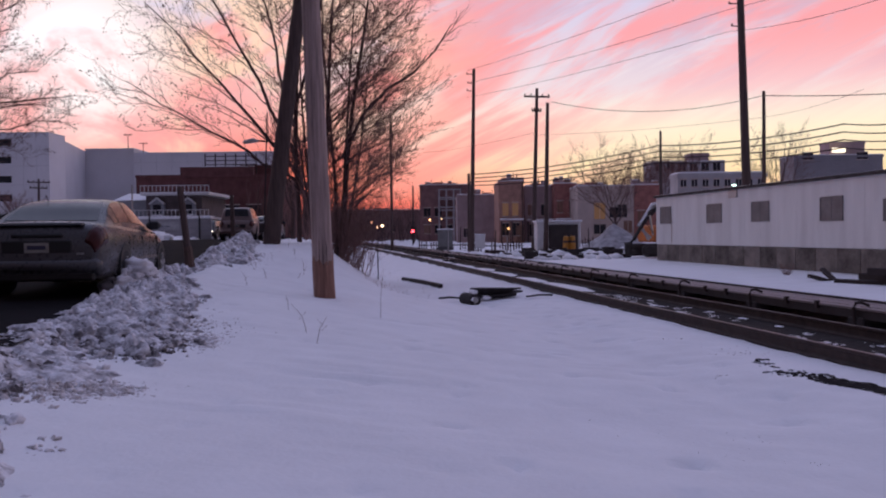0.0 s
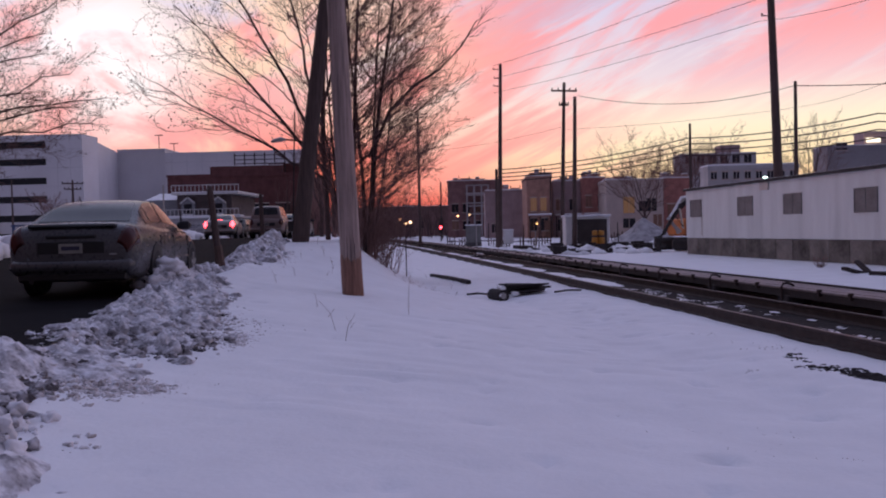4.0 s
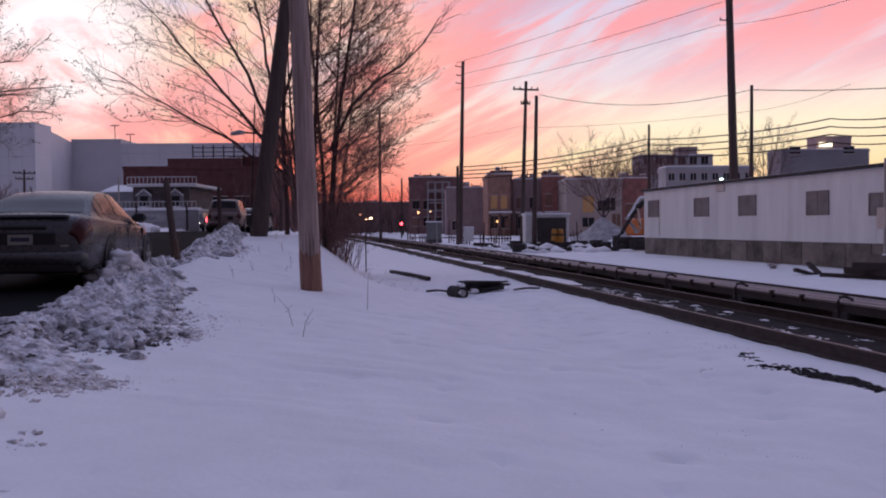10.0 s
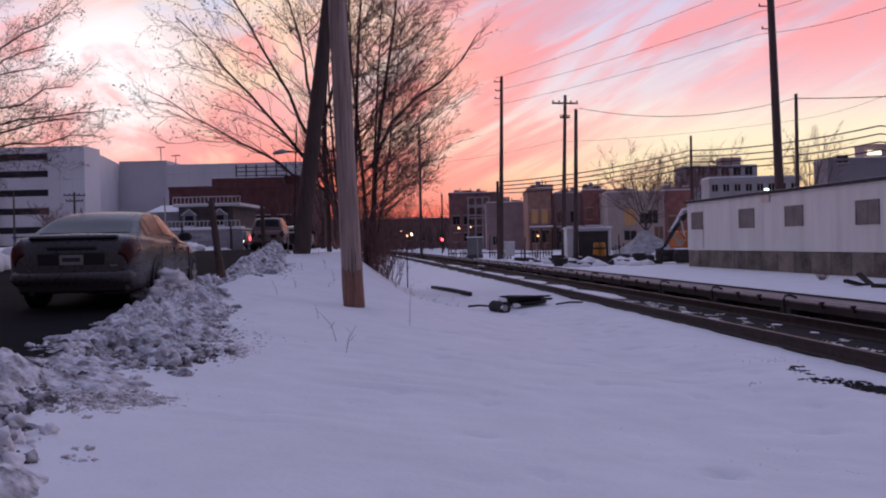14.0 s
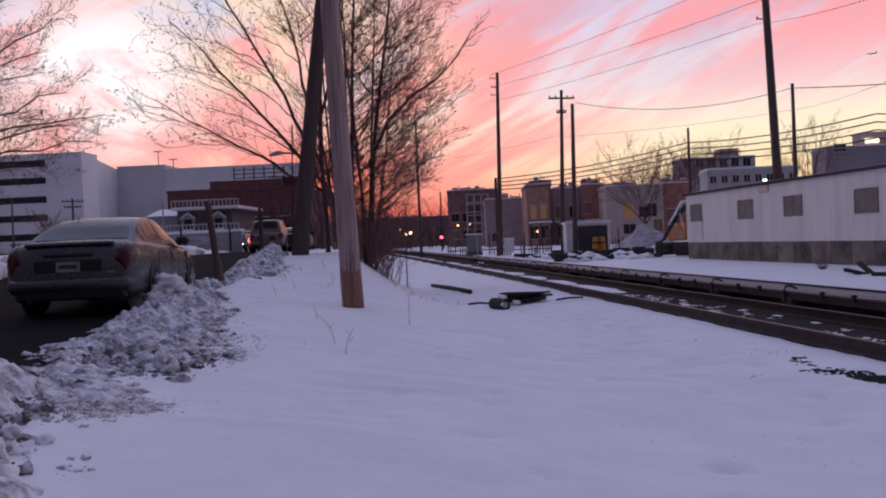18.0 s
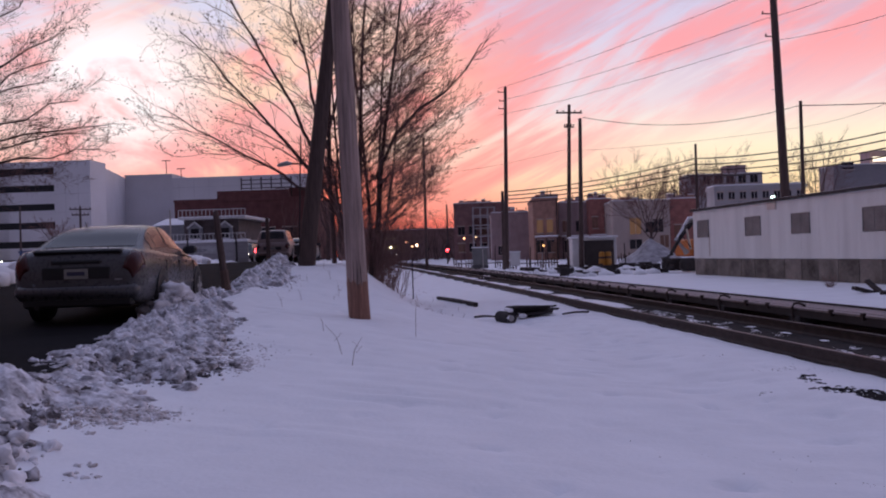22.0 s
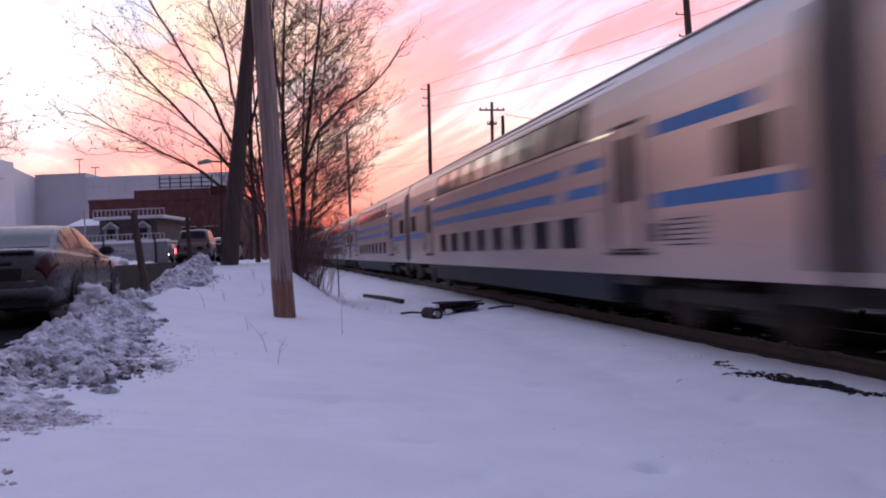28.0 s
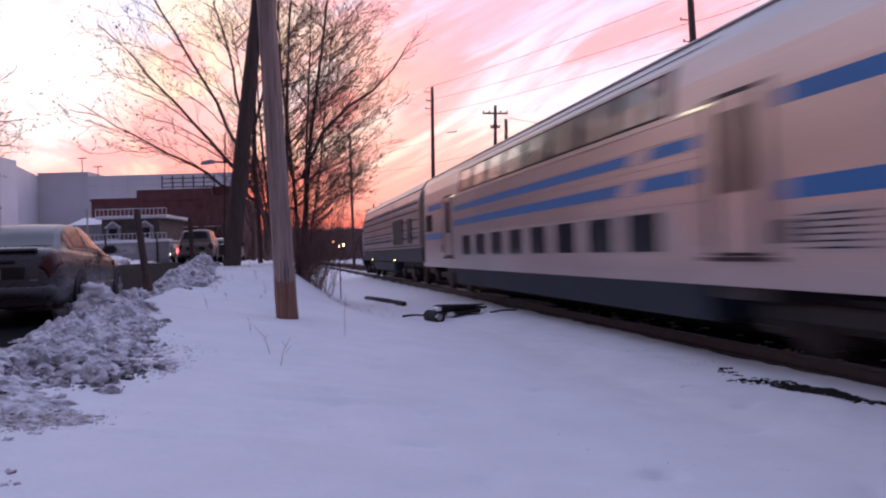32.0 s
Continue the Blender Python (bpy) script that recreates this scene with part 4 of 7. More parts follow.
# gravel tipped in a cone, and snow heaps along the yard
bm = Heap()
for j in range(15):
    for i in range(28):
        r_, a_ = 3.0 * j / 14, i * math.tau / 28
        q = r_ * (1 + 0.18 * noise.noise((math.cos(a_) * 1.4, math.sin(a_) * 1.4, 3)))
        bm.v.append((q * math.cos(a_), q * math.sin(a_), 1.95 * (1 - j / 14) ** 1.15 * (1 + 0.25 * noise.noise((q * math.cos(a_), q * math.sin(a_), 8))) + 0.07 * noise.noise((q * math.cos(a_) * 4, q * math.sin(a_) * 4, 1)) - 0.12))
        if j:
            bm.f.append(((j - 1) * 28 + i, (j - 1) * 28 + (i + 1) % 28, j * 28 + (i + 1) % 28, j * 28 + i))
tagged(part("gravel_mound", bm, mat("snowy_gravel", (0.42, 0.41, 0.44), 0.9, 0, 0.4, 2.0, 0.8, 12, tint=(0.2, 0.19, 0.2)), smooth=True), "grey mound of gravel dusted with snow", "mound").matrix_basis = pose(13.9, 66, 0.5)
bm = Heap()
for k in range(70):
    px = rng.uniform(0, 1)
    Y = rng.uniform(44, 60)
    x = 5.42 * Y / 50 + px * 5.2
    lump(bm, (x, Y, ground_z(x, Y) + 0.03), rng.uniform(0.2, 0.6), rng, rng.uniform(0.35, 0.7), 1)
tagged(part("snow_heaps", bm, SNOW, smooth=True), "uneven ploughed snow heaps in the yard", "snow", kind="stuff")
bm = bmesh.new()
for k in range(46):
    Y = rng.uniform(45, 58)
    x = 5.08 * Y / 50 + rng.random() ** 1.5 * 5.8
    box(bm, x - rng.uniform(0.1, 0.6), x + rng.uniform(0.1, 0.6), Y - 0.15, Y + 0.15, ground_z(x, Y) + 0.02, ground_z(x, Y) + rng.uniform(0.12, 0.5))
tagged(part("scrap_heap", bm, UNDER), "dark scrap and timber poking from the snow", "scrap", kind="stuff")

# timber stack at the far side
for k, (px, py, Y, ln, tilt) in enumerate(((1550, 478, 21.5, 2.6, 4), (1560, 490, 20.5, 2.4, -3), (1540, 492, 20.8, 1.8, 8), (1565, 468, 22.2, 2.2, 2))):
    x, y, z = 10.97, 21.50, 0.24
    t = part("old_sleeper", nbox(-ln / 2, ln / 2, -0.12, 0.12, -0.09, 0.09, bevel=0.015), CREOSOTE)
    t.matrix_basis = pose(x + 0.6 + 0.15 * k, y - 0.28 * k, 0.16 + 0.17 * (k % 3), 0, 0, -70 + tilt * 3)
    tagged(t, "old dark timber sleeper stacked in snow", "sleeper", "stacked old sleepers")
for k, (px, py) in enumerate(((1480, 480), (1495, 476))):
    x, y, z = (10.86, 23.50, 0.08) if k == 0 else (11.42, 24.00, 0.23)
    t = part("scrap_timber", nbox(-0.5, 0.5, -0.08, 0.08, -0.05, 0.05, bevel=0.01), CREOSOTE)
    t.matrix_basis = pose(x, y, 0.2, 0, 12 - 40 * k, 30 + 70 * k)
    tagged(t, "dark scrap timber lying in snow", "timber", "scrap timbers")

bn = thing("timber_bin", pose(13.45, 22.7, 0.12, 0, 0, -80.4), "weathered timber bin heaped with snow beside the trailer", "bin")
BOARDS = mat("weathered_bin_board", (0.17, 0.14, 0.13), 0.9, 0, 0.5, 2.0, 0.3, 16.0, rand=0.3)
for k in range(2):
    part("board", nbox(-1.2, 1.2, -0.42, -0.37, 0.02 + 0.29 * k, 0.29 + 0.29 * k, bevel=0.008), BOARDS, bn)
    part("board", nbox(-1.2, 1.2, 0.37, 0.42, 0.02 + 0.29 * k, 0.29 + 0.29 * k, bevel=0.008), BOARDS, bn)
    part("board", nbox(-1.25, -1.2, -0.37, 0.37, 0.02 + 0.29 * k, 0.29 + 0.29 * k, bevel=0.008), BOARDS, bn)
    part("board", nbox(1.2, 1.25, -0.37, 0.37, 0.02 + 0.29 * k, 0.29 + 0.29 * k, bevel=0.008), BOARDS, bn)
hp = Heap()
for k in range(14):
    lump(hp, (rng.uniform(-0.8, 1.0), rng.uniform(-0.2, 0.2), 0.54), rng.uniform(0.12, 0.22), rng, 0.5, 2)
part("snow", hp, SNOW, bn, smooth=True)

# marker stakes and a low bush in the yard
for k, (px, Y) in enumerate(((0, 62), (1, 60), (2, 57))):
    x = (3.96, 4.94, 9.10)[k]
    tagged(part("marker_stake", ntube([(x, Y, 0.2), (x + 0.03, Y, 1.9 - 0.2 * k)], [0.045, 0.04], 6), UNDER), "thin dark stake in the snowy yard", "stake", "yard stakes")
bm = bmesh.new()
x, y, z = (11.37, 27.00, 0.18)
for k in range(26):
    a = k * 2.4
    tube(bm, [(x, y, 0.05), (x + 0.25 * math.cos(a), y + 0.25 * math.sin(a), 0.3 + 0.012 * k)], [0.01, 0.004], 3)
tagged(part("low_bush", bm, TWIG), "low twiggy bush in snow", "bush")

# ---- excavator behind the trailer ----
EXCORANGE = mat("orange_machine_paint", (0.55, 0.16, 0.03), 0.5, 0, 0.3, 1.5, 0.05)
ex = thing("excavator", pose(11.35, 46, 0.25, 0, 0, 15), "orange excavator with a snowy folded boom", "excavator")
for sy in (-1, 1):
    part("track", nbox(-0.7, 1.7, *sorted((sy * 0.75, sy * 1.3)), 0, 0.7, bevel=0.2), UNDER, ex)
part("hose", tube(bmesh.new(), [(-0.2, -1.35, 1.3), (-0.7, -1.4, 1.9), (-0.5, -1.4, 2.5), (0.1, -1.3, 2.7)], [0.035] * 4, 5), UNDER, ex)
part("boom_snow", tube(bmesh.new(), [(-0.85, -1.1, 1.84), (-0.1, -1.1, 2.88), (0.5, -1.1, 3.0)], [0.10, 0.13, 0.09], 5), SNOW, ex)
part("cab", nbox(0.1, 1.5, -1.0, 1.0, 0.8, 1.75, bevel=0.08), EXCORANGE, ex)
part("cab_window", nbox(0.3, 0.9, -1.03, -0.98, 1.3, 1.8), GLASS, ex)
part("boom", tube(bmesh.new(), [(-0.3, -1.1, 1.0), (-0.9, -1.1, 1.7), (-0.1, -1.1, 2.75), (0.5, -1.1, 2.9)], [0.2, 0.2, 0.17, 0.15], 4), ROOFSTEEL, ex, "grey boom")
part("stick", tube(bmesh.new(), [(0.2, -1.15, 2.8), (-0.7, -1.2, 1.9), (-1.3, -1.2, 1.0)], [0.14, 0.13, 0.1], 4), UNDER, ex)
part("ram", tube(bmesh.new(), [(-0.2, -1.3, 1.2), (-0.4, -1.3, 2.3)], [0.07, 0.06], 8), STEEL, ex)
part("bucket", tube(bmesh.new(), [(-1.3, -1.3, 1.0), (-1.7, -1.25, 0.7), (-1.6, -1.2, 0.3), (-1.2, -1.2, 0.3)], [0.12, 0.22, 0.2, 0.1], 6), UNDER, ex)

# ---- houses and buildings beyond ----
BRICK = mat("dark_red_brick", (0.42, 0.185, 0.16), 0.9, 0, 0.35, 1.5, 0.3, 14)
BRICK2 = mat("brown_brick", (0.43, 0.24, 0.19), 0.9, 0, 0.35, 1.5, 0.3, 14)
STUCCO = mat("beige_stucco", (0.55, 0.45, 0.41), 0.9, 0, 0.2, 0.7, 0.15, 8)
GREYWALL = mat("dark_grey_cladding", (0.42, 0.31, 0.315), 0.8, 0, 0.25, 0.8, 0.1, 8)
CONCRETE = mat("pale_concrete", (0.70, 0.69, 0.72), 0.85, 0, 0.14, 0.12, 0.1, 3)
LITWIN = mat("lit_window", (0.12, 0.08, 0.06), 0.4, emit=(1.0, 0.50, 0.24, 0.10), bump=0)
DARKWIN = glass("house_window_glass", (0.03, 0.03, 0.035))
BOARDED = mat("boarded_brown", (0.26, 0.15, 0.11), 0.9)


def building(name, x0, x1, y0, depth, z0, z1, wall, label, windows=(), cornice=None, snow=True, category="house", group="houses beyond the yard"):
    """A flat-roofed block; windows are (x, z, width, height, kind)."""
    c = thing(name, pose((x0 + x1) / 2, y0, z0), label, category, group)
    w, h = (x1 - x0) / 2, z1 - z0
    part("wall", nbox(-w, w, 0, depth, -0.8, h), wall, c)
    part("parapet", nbox(-w - 0.08, w + 0.08, -0.1, depth + 0.1, h - 0.25, h + 0.06), cornice or wall, c)
    if snow:
        part("roof_snow", nbox(-w, w, 0, depth, h + 0.06, h + 0.22, bevel=0.05), SNOW, c)
    for x, z, ww, hh, kind in windows:
        win = part("window", nbox(x - ww / 2, x + ww / 2, -0.03, 0.03, z, z + hh), {"lit": LITWIN, "dark": DARKWIN, "board": BOARDED}[kind], c)
        part("frame", nbox(x - ww / 2 - 0.09, x + ww / 2 + 0.09, -0.06, 0.01, z + hh, z + hh + 0.12), STUCCO, win)
        part("sill", nbox(x - ww / 2 - 0.1, x + ww / 2 + 0.1, -0.14, 0.02, z - 0.1, z), STUCCO, win)
        part("glazing_bar", nbox(x - 0.03, x + 0.03, -0.05, 0.0, z, z + hh), wall, win)
    return c


building("row_house", 6.86, 9.88, 100, 9, 0.6, 7.96, BRICK2, "brown brick row house with warm lit bay windows", ((-0.7, 3.2, 0.7, 1.6, "lit"), (0.5, 3.2, 0.7, 1.6, "lit"), (-0.7, 0.8, 0.8, 1.5, "dark"), (0.6, 0.8, 0.8, 1.5, "dark")))
building("row_house", 10.42, 14.12, 104, 9, 0.6, 7.53, GREYWALL, "grey row house with a snowy porch roof", ((-1.0, 3.3, 0.9, 1.4, "board"), (0.7, 3.3, 0.9, 1.4, "dark"), (-0.8, 0.7, 0.9, 1.5, "dark")))
building("row_house", 13.92, 16.77, 102, 9, 0.6, 7.73, BRICK, "dark red brick row house", ((-0.7, 3.6, 0.7, 1.4, "board"), (0.8, 3.6, 0.7, 1.4, "dark"), (0, 0.7, 1.0, 1.6, "dark")))
building("stucco_building", 15.85, 22.45, 96, 14, 0.6, 7.04, STUCCO, "beige stucco two-storey building with boarded windows", ((-0.7, 2.6, 1.3, 1.9, "lit"), (-0.7, 0.9, 1.4, 1.1, "dark"), (1.9, 2.8, 1.2, 1.5, "dark"), (2.6, 1.0, 1.0, 1.4, "board"), (0.9, 2.8, 0.9, 1.2, "dark")))
building("annexe", 22.98, 26.30, 98, 10, 0.6, 7.22, BRICK, "dark brick annexe with a yellowish door", ((-0.8, 1.9, 0.9, 1.7, "board"),))
building("block", 1.97, 7.99, 112, 12, 0.6, 6.91, GREYWALL, "low dark grey block with a blank wall", ((-1.8, 0.6, 0.7, 1.2, "dark"),), category="building")
building("apartment_block", -3.79, 4.61, 135, 16, 0.6, 9.74, mat("smoky_brown_brick", (0.28, 0.155, 0.15), 0.9, 0, 0.35, 1.0, 0.3, 10), "dark apartment block with white balcony frames", tuple((x, z, 1.1, 1.4, "board" if (i * 7) % 5 == 0 else "dark") for i, (x, z) in enumerate((a, b) for a in (-3, -1.2, 0.6, 2.4) for b in (1.2, 4.0))), category="building")
BALCONY = mat("greyed_white_paint", (0.42, 0.39, 0.40), 0.8, 0, 0.2, 1.0, 0.1, 8)
bal = thing("balcony_frame", pose(0, 134.0, 0.6), "white lattice of balconies on a dark block", "balcony")
for x in (-0.6, 0.6, 1.8, 2.9):
    part("post", nbox(x - 0.13, x + 0.13, -0.1, 0.1, 0, 8.5), BALCONY, bal)
for z in (4.9, 6.7, 8.3):
    part("rail", nbox(-0.6, 2.9, -0.08, 0.08, z, z + 0.2), BALCONY, bal)
    part("deck", nbox(-0.8, 3.1, -0.3, 0.9, z - 1.3, z - 1.1), BALCONY, bal)
building("long_white_building", 21.31, 29.32, 74, 2.5, 0.4, 6.81, mat("grey_white_render", (0.46, 0.44, 0.45), 0.8, 0, 0.2, 0.8, 0.1, 8), "long low pale building with a row of dark windows", tuple((-3.5 + 1.0 * i, 5.3, 0.5, 0.62, "dark") for i in range(8)), category="building")
building("far_office", 43.31, 58.79, 170, 6, 0.8, 16.24, mat("grey_office_wall", (0.40, 0.38, 0.40), 0.85, 0, 0.2, 0.3, 0.1, 3), "grey office block in the distance", tuple((-6 + 2.4 * i, 13.5, 1.5, 1.6, "dark") for i in range(6)), category="building")
building("far_office_tower", 51.84, 55.78, 171, 4, 12, 18.02, GREYWALL, "dark plant room on an office roof", snow=False, category="building")
building("hill_building", 51.63, 64.70, 120, 5, 0.8, 12.56, mat("grey_hill_wall", (0.27, 0.26, 0.28), 0.85, 0, 0.2, 0.3, 0.1, 3), "grey flat-roofed building with bright windows", ((-4.5, 11.2, 1.6, 1.0, "dark"), (3.5, 11.2, 1.6, 1.0, "dark")), category="building")
building("hill_penthouse", 57.28, 62.55, 121, 3, 12, 14.64, GREYWALL, "dark plant room on a flat roof", snow=False, category="building")
part("lit_window", nbox(-1.0, 1.0, -0.12, -0.05, 12.2, 12.9), mat("lit_white_window", (0.9, 0.85, 0.75), 0.4, emit=(1.0, 0.85, 0.6, 1.6), bump=0), next(o for o in scene.objects if o.name == "hill_building"), "bright lit window under the roof")
building("far_row", -31.27, -4.02, 190, 12, 0.9, 7.39, mat("dusky_brown_wall", (0.22, 0.13, 0.125), 0.9, 0, 0.35, 0.6, 0.2, 5), "far dark row of low buildings", tuple((-6 + 3 * i, 1.5, 1.2, 1.4, "lit" if i == 2 else "dark") for i in range(5)), category="building")

# chimneys, roof boxes, porches and pipes on the houses
rr = random.Random(63)
for c in [o for o in scene.objects if o.parent is None and o.name.split(".")[0] in ("row_house", "annexe", "block", "apartment_block", "stucco_building", "far_row")]:
    wall = next(k for k in c.children if k.name.startswith("wall"))
    xs, zs = [v.co.x for v in wall.data.vertices], [v.co.z for v in wall.data.vertices]
    w, h = max(xs), max(zs)
    for k in range(3 if w < 4 else 5):
        x, s = rr.uniform(-w * 0.85, w * 0.85), rr.uniform(0.22, 0.5)
        top = h + rr.uniform(0.35, 1.0)
        ch = part("chimney", nbox(x - s, x + s, 1.0 + k, 1.0 + k + s * 1.6, h - 0.2, top, bevel=0.02), BRICK2 if k % 2 else GREYWALL, c)
        part("chimney_snow", nbox(x - s, x + s, 1.0 + k, 1.0 + k + s * 1.6, top, top + 0.1, bevel=0.03), SNOW, ch)
    for k in range(3):
        x = rr.uniform(-w * 0.9, w * 0.9)
        part("vent_pipe", ntube([(x, 0.6 + k, h - 0.1), (x, 0.6 + k, h + rr.uniform(0.5, 1.3))], [0.06, 0.06], 6), UNDER, c)
    for k in range(2 if w < 4 else 4):
        x, s = rr.uniform(-w * 0.6, w * 0.6), rr.uniform(0.5, 1.1)
        part("roof_house", nbox(x - s, x + s, 2.0 + k, 4.0 + k, h - 0.1, h + rr.uniform(0.4, 0.8), bevel=0.03), GREYWALL if k % 2 else BRICK, c)
    if c.name.startswith("row_house"):
        po = part("porch_roof", nbox(-w * 0.9, w * 0.9, -1.5, 0, 2.55, 2.7), GREYWALL, c)
        part("porch_snow", nbox(-w * 0.92, w * 0.92, -1.55, 0, 2.7, 2.86, bevel=0.05), SNOW, po)
        for x in (-w * 0.85, 0.0, w * 0.85):
            part("porch_post", nbox(x - 0.06, x + 0.06, -1.45, -1.33, -0.4, 2.55), UNDER, c)
        part("drain_pipe", nbox(w - 0.2, w - 0.1, -0.1, 0, 0, h), UNDER, c)
        part("door", nbox(w * 0.45, w * 0.45 + 0.9, -0.05, 0.02, 0, 2.0), BOARDED, c)
PALING = mat("brown_palings", (0.13, 0.09, 0.08), 0.9, 0, 0.4, 3, 0.3)
# low walls, palings and junk before the houses
for k, (xa, xb, Y, hh, ml, lab) in enumerate(((-2.18, 3.19, 74, 0.9, PALING, "dark low paling fence in the snow"), (2.17, 6.48, 66, 0.8, PALING, "dark low paling fence in the snow"), (9.98, 12.85, 70, 0.9, PALING, "dark low paling fence in the snow"))):
    fe = thing("paling_fence", pose(0, Y, ground_z((xa + xb) / 2, Y)), lab, "fence", "fences before the houses")
    x = xa
    while x < xb:
        if rr.random() < 0.75:
            part("pale", nbox(x - 0.05, x + 0.05, -0.02, 0.02, -0.2, hh * rr.uniform(0.6, 1.05)), ml, fe)
        x += 0.22
    part("fence_rail", nbox(xa, xb, -0.05, -0.02, hh * 0.45, hh * 0.55), ml, fe)
bm = Heap()
for k in range(150):
    Y = rr.uniform(46, 72)
    px_ = rr.choice((rr.uniform(-1.5, 6.5), rr.uniform(6, 16.5)))
    x = 1.56 * Y / 60 + px_ * Y / 60
    lump(bm, (x, Y, ground_z(x, Y)), rr.uniform(0.12, 0.42), rr, rr.uniform(0.5, 0.9), 1)
tagged(part("yard_snow_lumps", bm, SNOW, smooth=True), "lumps of shovelled snow in the yard", "snow", kind="stuff")
for k in range(16):
    Y = rr.uniform(44, 66)
    x = 1.56 * Y / 60 + rr.uniform(-1, 14) * Y / 60
    ln = rr.uniform(0.5, 1.3)
    g = nbox(-ln, ln, -0.12, 0.12, 0, 0.22, bevel=0.02)
    tm = part("scrap_timber", g, (CREOSOTE, UNDER, RUST)[k % 3])
    tm.matrix_basis = pose(x, Y, ground_z(x, Y) - 0.02, rr.uniform(-6, 6), rr.uniform(-9, 9), rr.uniform(-60, 60))
    tagged(tm, "dark scrap timber lying in the yard snow", "timber", "scrap timbers in the yard")
for k in range(9):
    Y = rr.uniform(56, 74)
    x = 0.31 * Y / 60 + rr.uniform(0, 14) * Y / 60
    ps = part("yard_stake", ntube([(0, 0, -0.2), (rr.uniform(-0.1, 0.1), 0, rr.uniform(0.9, 2.2))], [0.05, 0.04], 6), (CREOSOTE, ROOFSTEEL)[k % 2])
    ps.matrix_basis = pose(x, Y, ground_z(x, Y))
    tagged(ps, "thin stake standing in the yard snow", "stake", "stakes in the yard")
# grey wall with a shop board along the street
fw = thing("street_wall", pose(0, 68, 1.0), "grey board wall with a pale sign and snow on top", "wall")
part("panel", nbox(-26.57, -19.33, 0, 0.2, 0, 3.15 - 1.0), mat("grey_board_wall", (0.34, 0.33, 0.35), 0.8, 0, 0.25, 0.8, 0.15, 10, stretch=(1, 1, 5)), fw)
part("wall_snow", nbox(-26.57, -19.33, -0.06, 0.26, 3.15 - 1.0, 3.34 - 1.0, bevel=0.03), SNOW, fw)
sb = part("sign", nbox(-24.01, -22.03, -0.05, 0, 2.25 - 1.0, 2.87 - 1.0), mat("pale_sign_board", (0.42, 0.42, 0.44), 0.6), fw, "pale sign with unreadable dark lettering")
for k, (a, b, z0, z1) in enumerate(((0.1, 0.75, 0.26, 0.32), (0.85, 1.25, 0.26, 0.32), (0.1, 1.0, 0.12, 0.17))):
    part("lettering_bar", nbox(-24.01 + a, -24.01 + b, -0.056, -0.05, 2.25 - 1.0 + z0, 2.25 - 1.0 + z1), mat("plate_bar", (0.05, 0.05, 0.09), 0.6), sb)
for x in (-24.44, -20.29):
    part("post", nbox(x - 0.06, x + 0.06, -0.1, 0, 0, 3.44 - 1.0), UNDER, fw)

# plain unseen houses across the street, added to block sky reflected in coach windows
for k in range(5):
    p = on_track(-16 + 11.0 * k, -23.5)
    building("street_house", p.x - 9, p.x, p.y - 5, 10, 1.0, 8.6 + 0.7 * (k % 3), (BRICK, GREYWALL, BRICK2)[k % 3], "unseen plain house added to keep low sky out of the coach windows", ((-2.0, 1.2, 1.0, 1.6, "dark"), (2.0, 1.2, 1.0, 1.6, "dark")), group="houses across the street")

# ---- parking garage at the far left ----
ga = thing("parking_garage", pose(-67.63, 140, 1.2, 0, 0, 0), "large pale concrete parking garage, its shaded decks drawn as dark bands", "parking garage")
H = 19.93 - 1.2
part("end_wall", prism(bmesh.new(), [(0, 0), (-75.08 - -67.63, 32), (-75.08 - -67.63 - 3, 36), (-4, 4)], "z", -1, H), CONCRETE, ga)
part("deck_wall", nbox(-14.5, 0.3, 0.0, 6, -1, H), CONCRETE, ga)
part("deck_wall", nbox(-40, -14.5, 0.6, 6, -1, H), CONCRETE, ga)
# Shade inside the open decks, put in as solid near-black bands.
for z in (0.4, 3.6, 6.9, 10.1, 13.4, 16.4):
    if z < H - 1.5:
        part("deck_opening", nbox(-40, -6.2, -0.06, 0.5, z, z + 1.15), mat("dark_void", (0.02, 0.02, 0.022), 0.9), ga, "dark band painted for the shade inside an open deck")
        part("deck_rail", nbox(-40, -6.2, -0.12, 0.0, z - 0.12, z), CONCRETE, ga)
for x, z in ((-16.0, 1.1), (-9.2, 1.2), (-22, 4.2)):
    part("deck_lamp", nbox(x - 0.25, x + 0.25, -0.25, -0.1, z, z + 0.3), mat("lit_deck_lamp", (0.9, 0.9, 0.8), 0.3, emit=(1.0, 0.95, 0.8, 8), bump=0), ga, "small lit deck lamp")
JOINT = mat("concrete_joint", (0.55, 0.54, 0.565), 0.9, 0, 0.2, 0.5, 0.1, 4)
for k in range(2):
    part("wall_joint", nbox(-4.2 + 2.3 * k, -4.14 + 2.3 * k, -0.02, 0.02, -1, H), JOINT, ga)
for z in (3.2, 6.4, 9.7, 12.9, 16.1):
    part("wall_joint", nbox(-6.2, 0.3, -0.02, 0.02, z, z + 0.06), JOINT, ga)
building("garage_wing", -75.08, -64.88, 172, 14, 1.2, 20.45, CONCRETE, "pale concrete wing of a parking garage", snow=False, category="building", group="")
long_wing = building("garage_wing", -62.24, -34.22, 165, 14, 1.2, 18.76, CONCRETE, "long pale concrete wing of a parking garage", snow=False, category="building", group="")
for k in range(9):
    part("wall_joint", nbox(-12.6 + 3.1 * k, -12.53 + 3.1 * k, -0.02, 0.02, 0, 17.2), JOINT, long_wing)
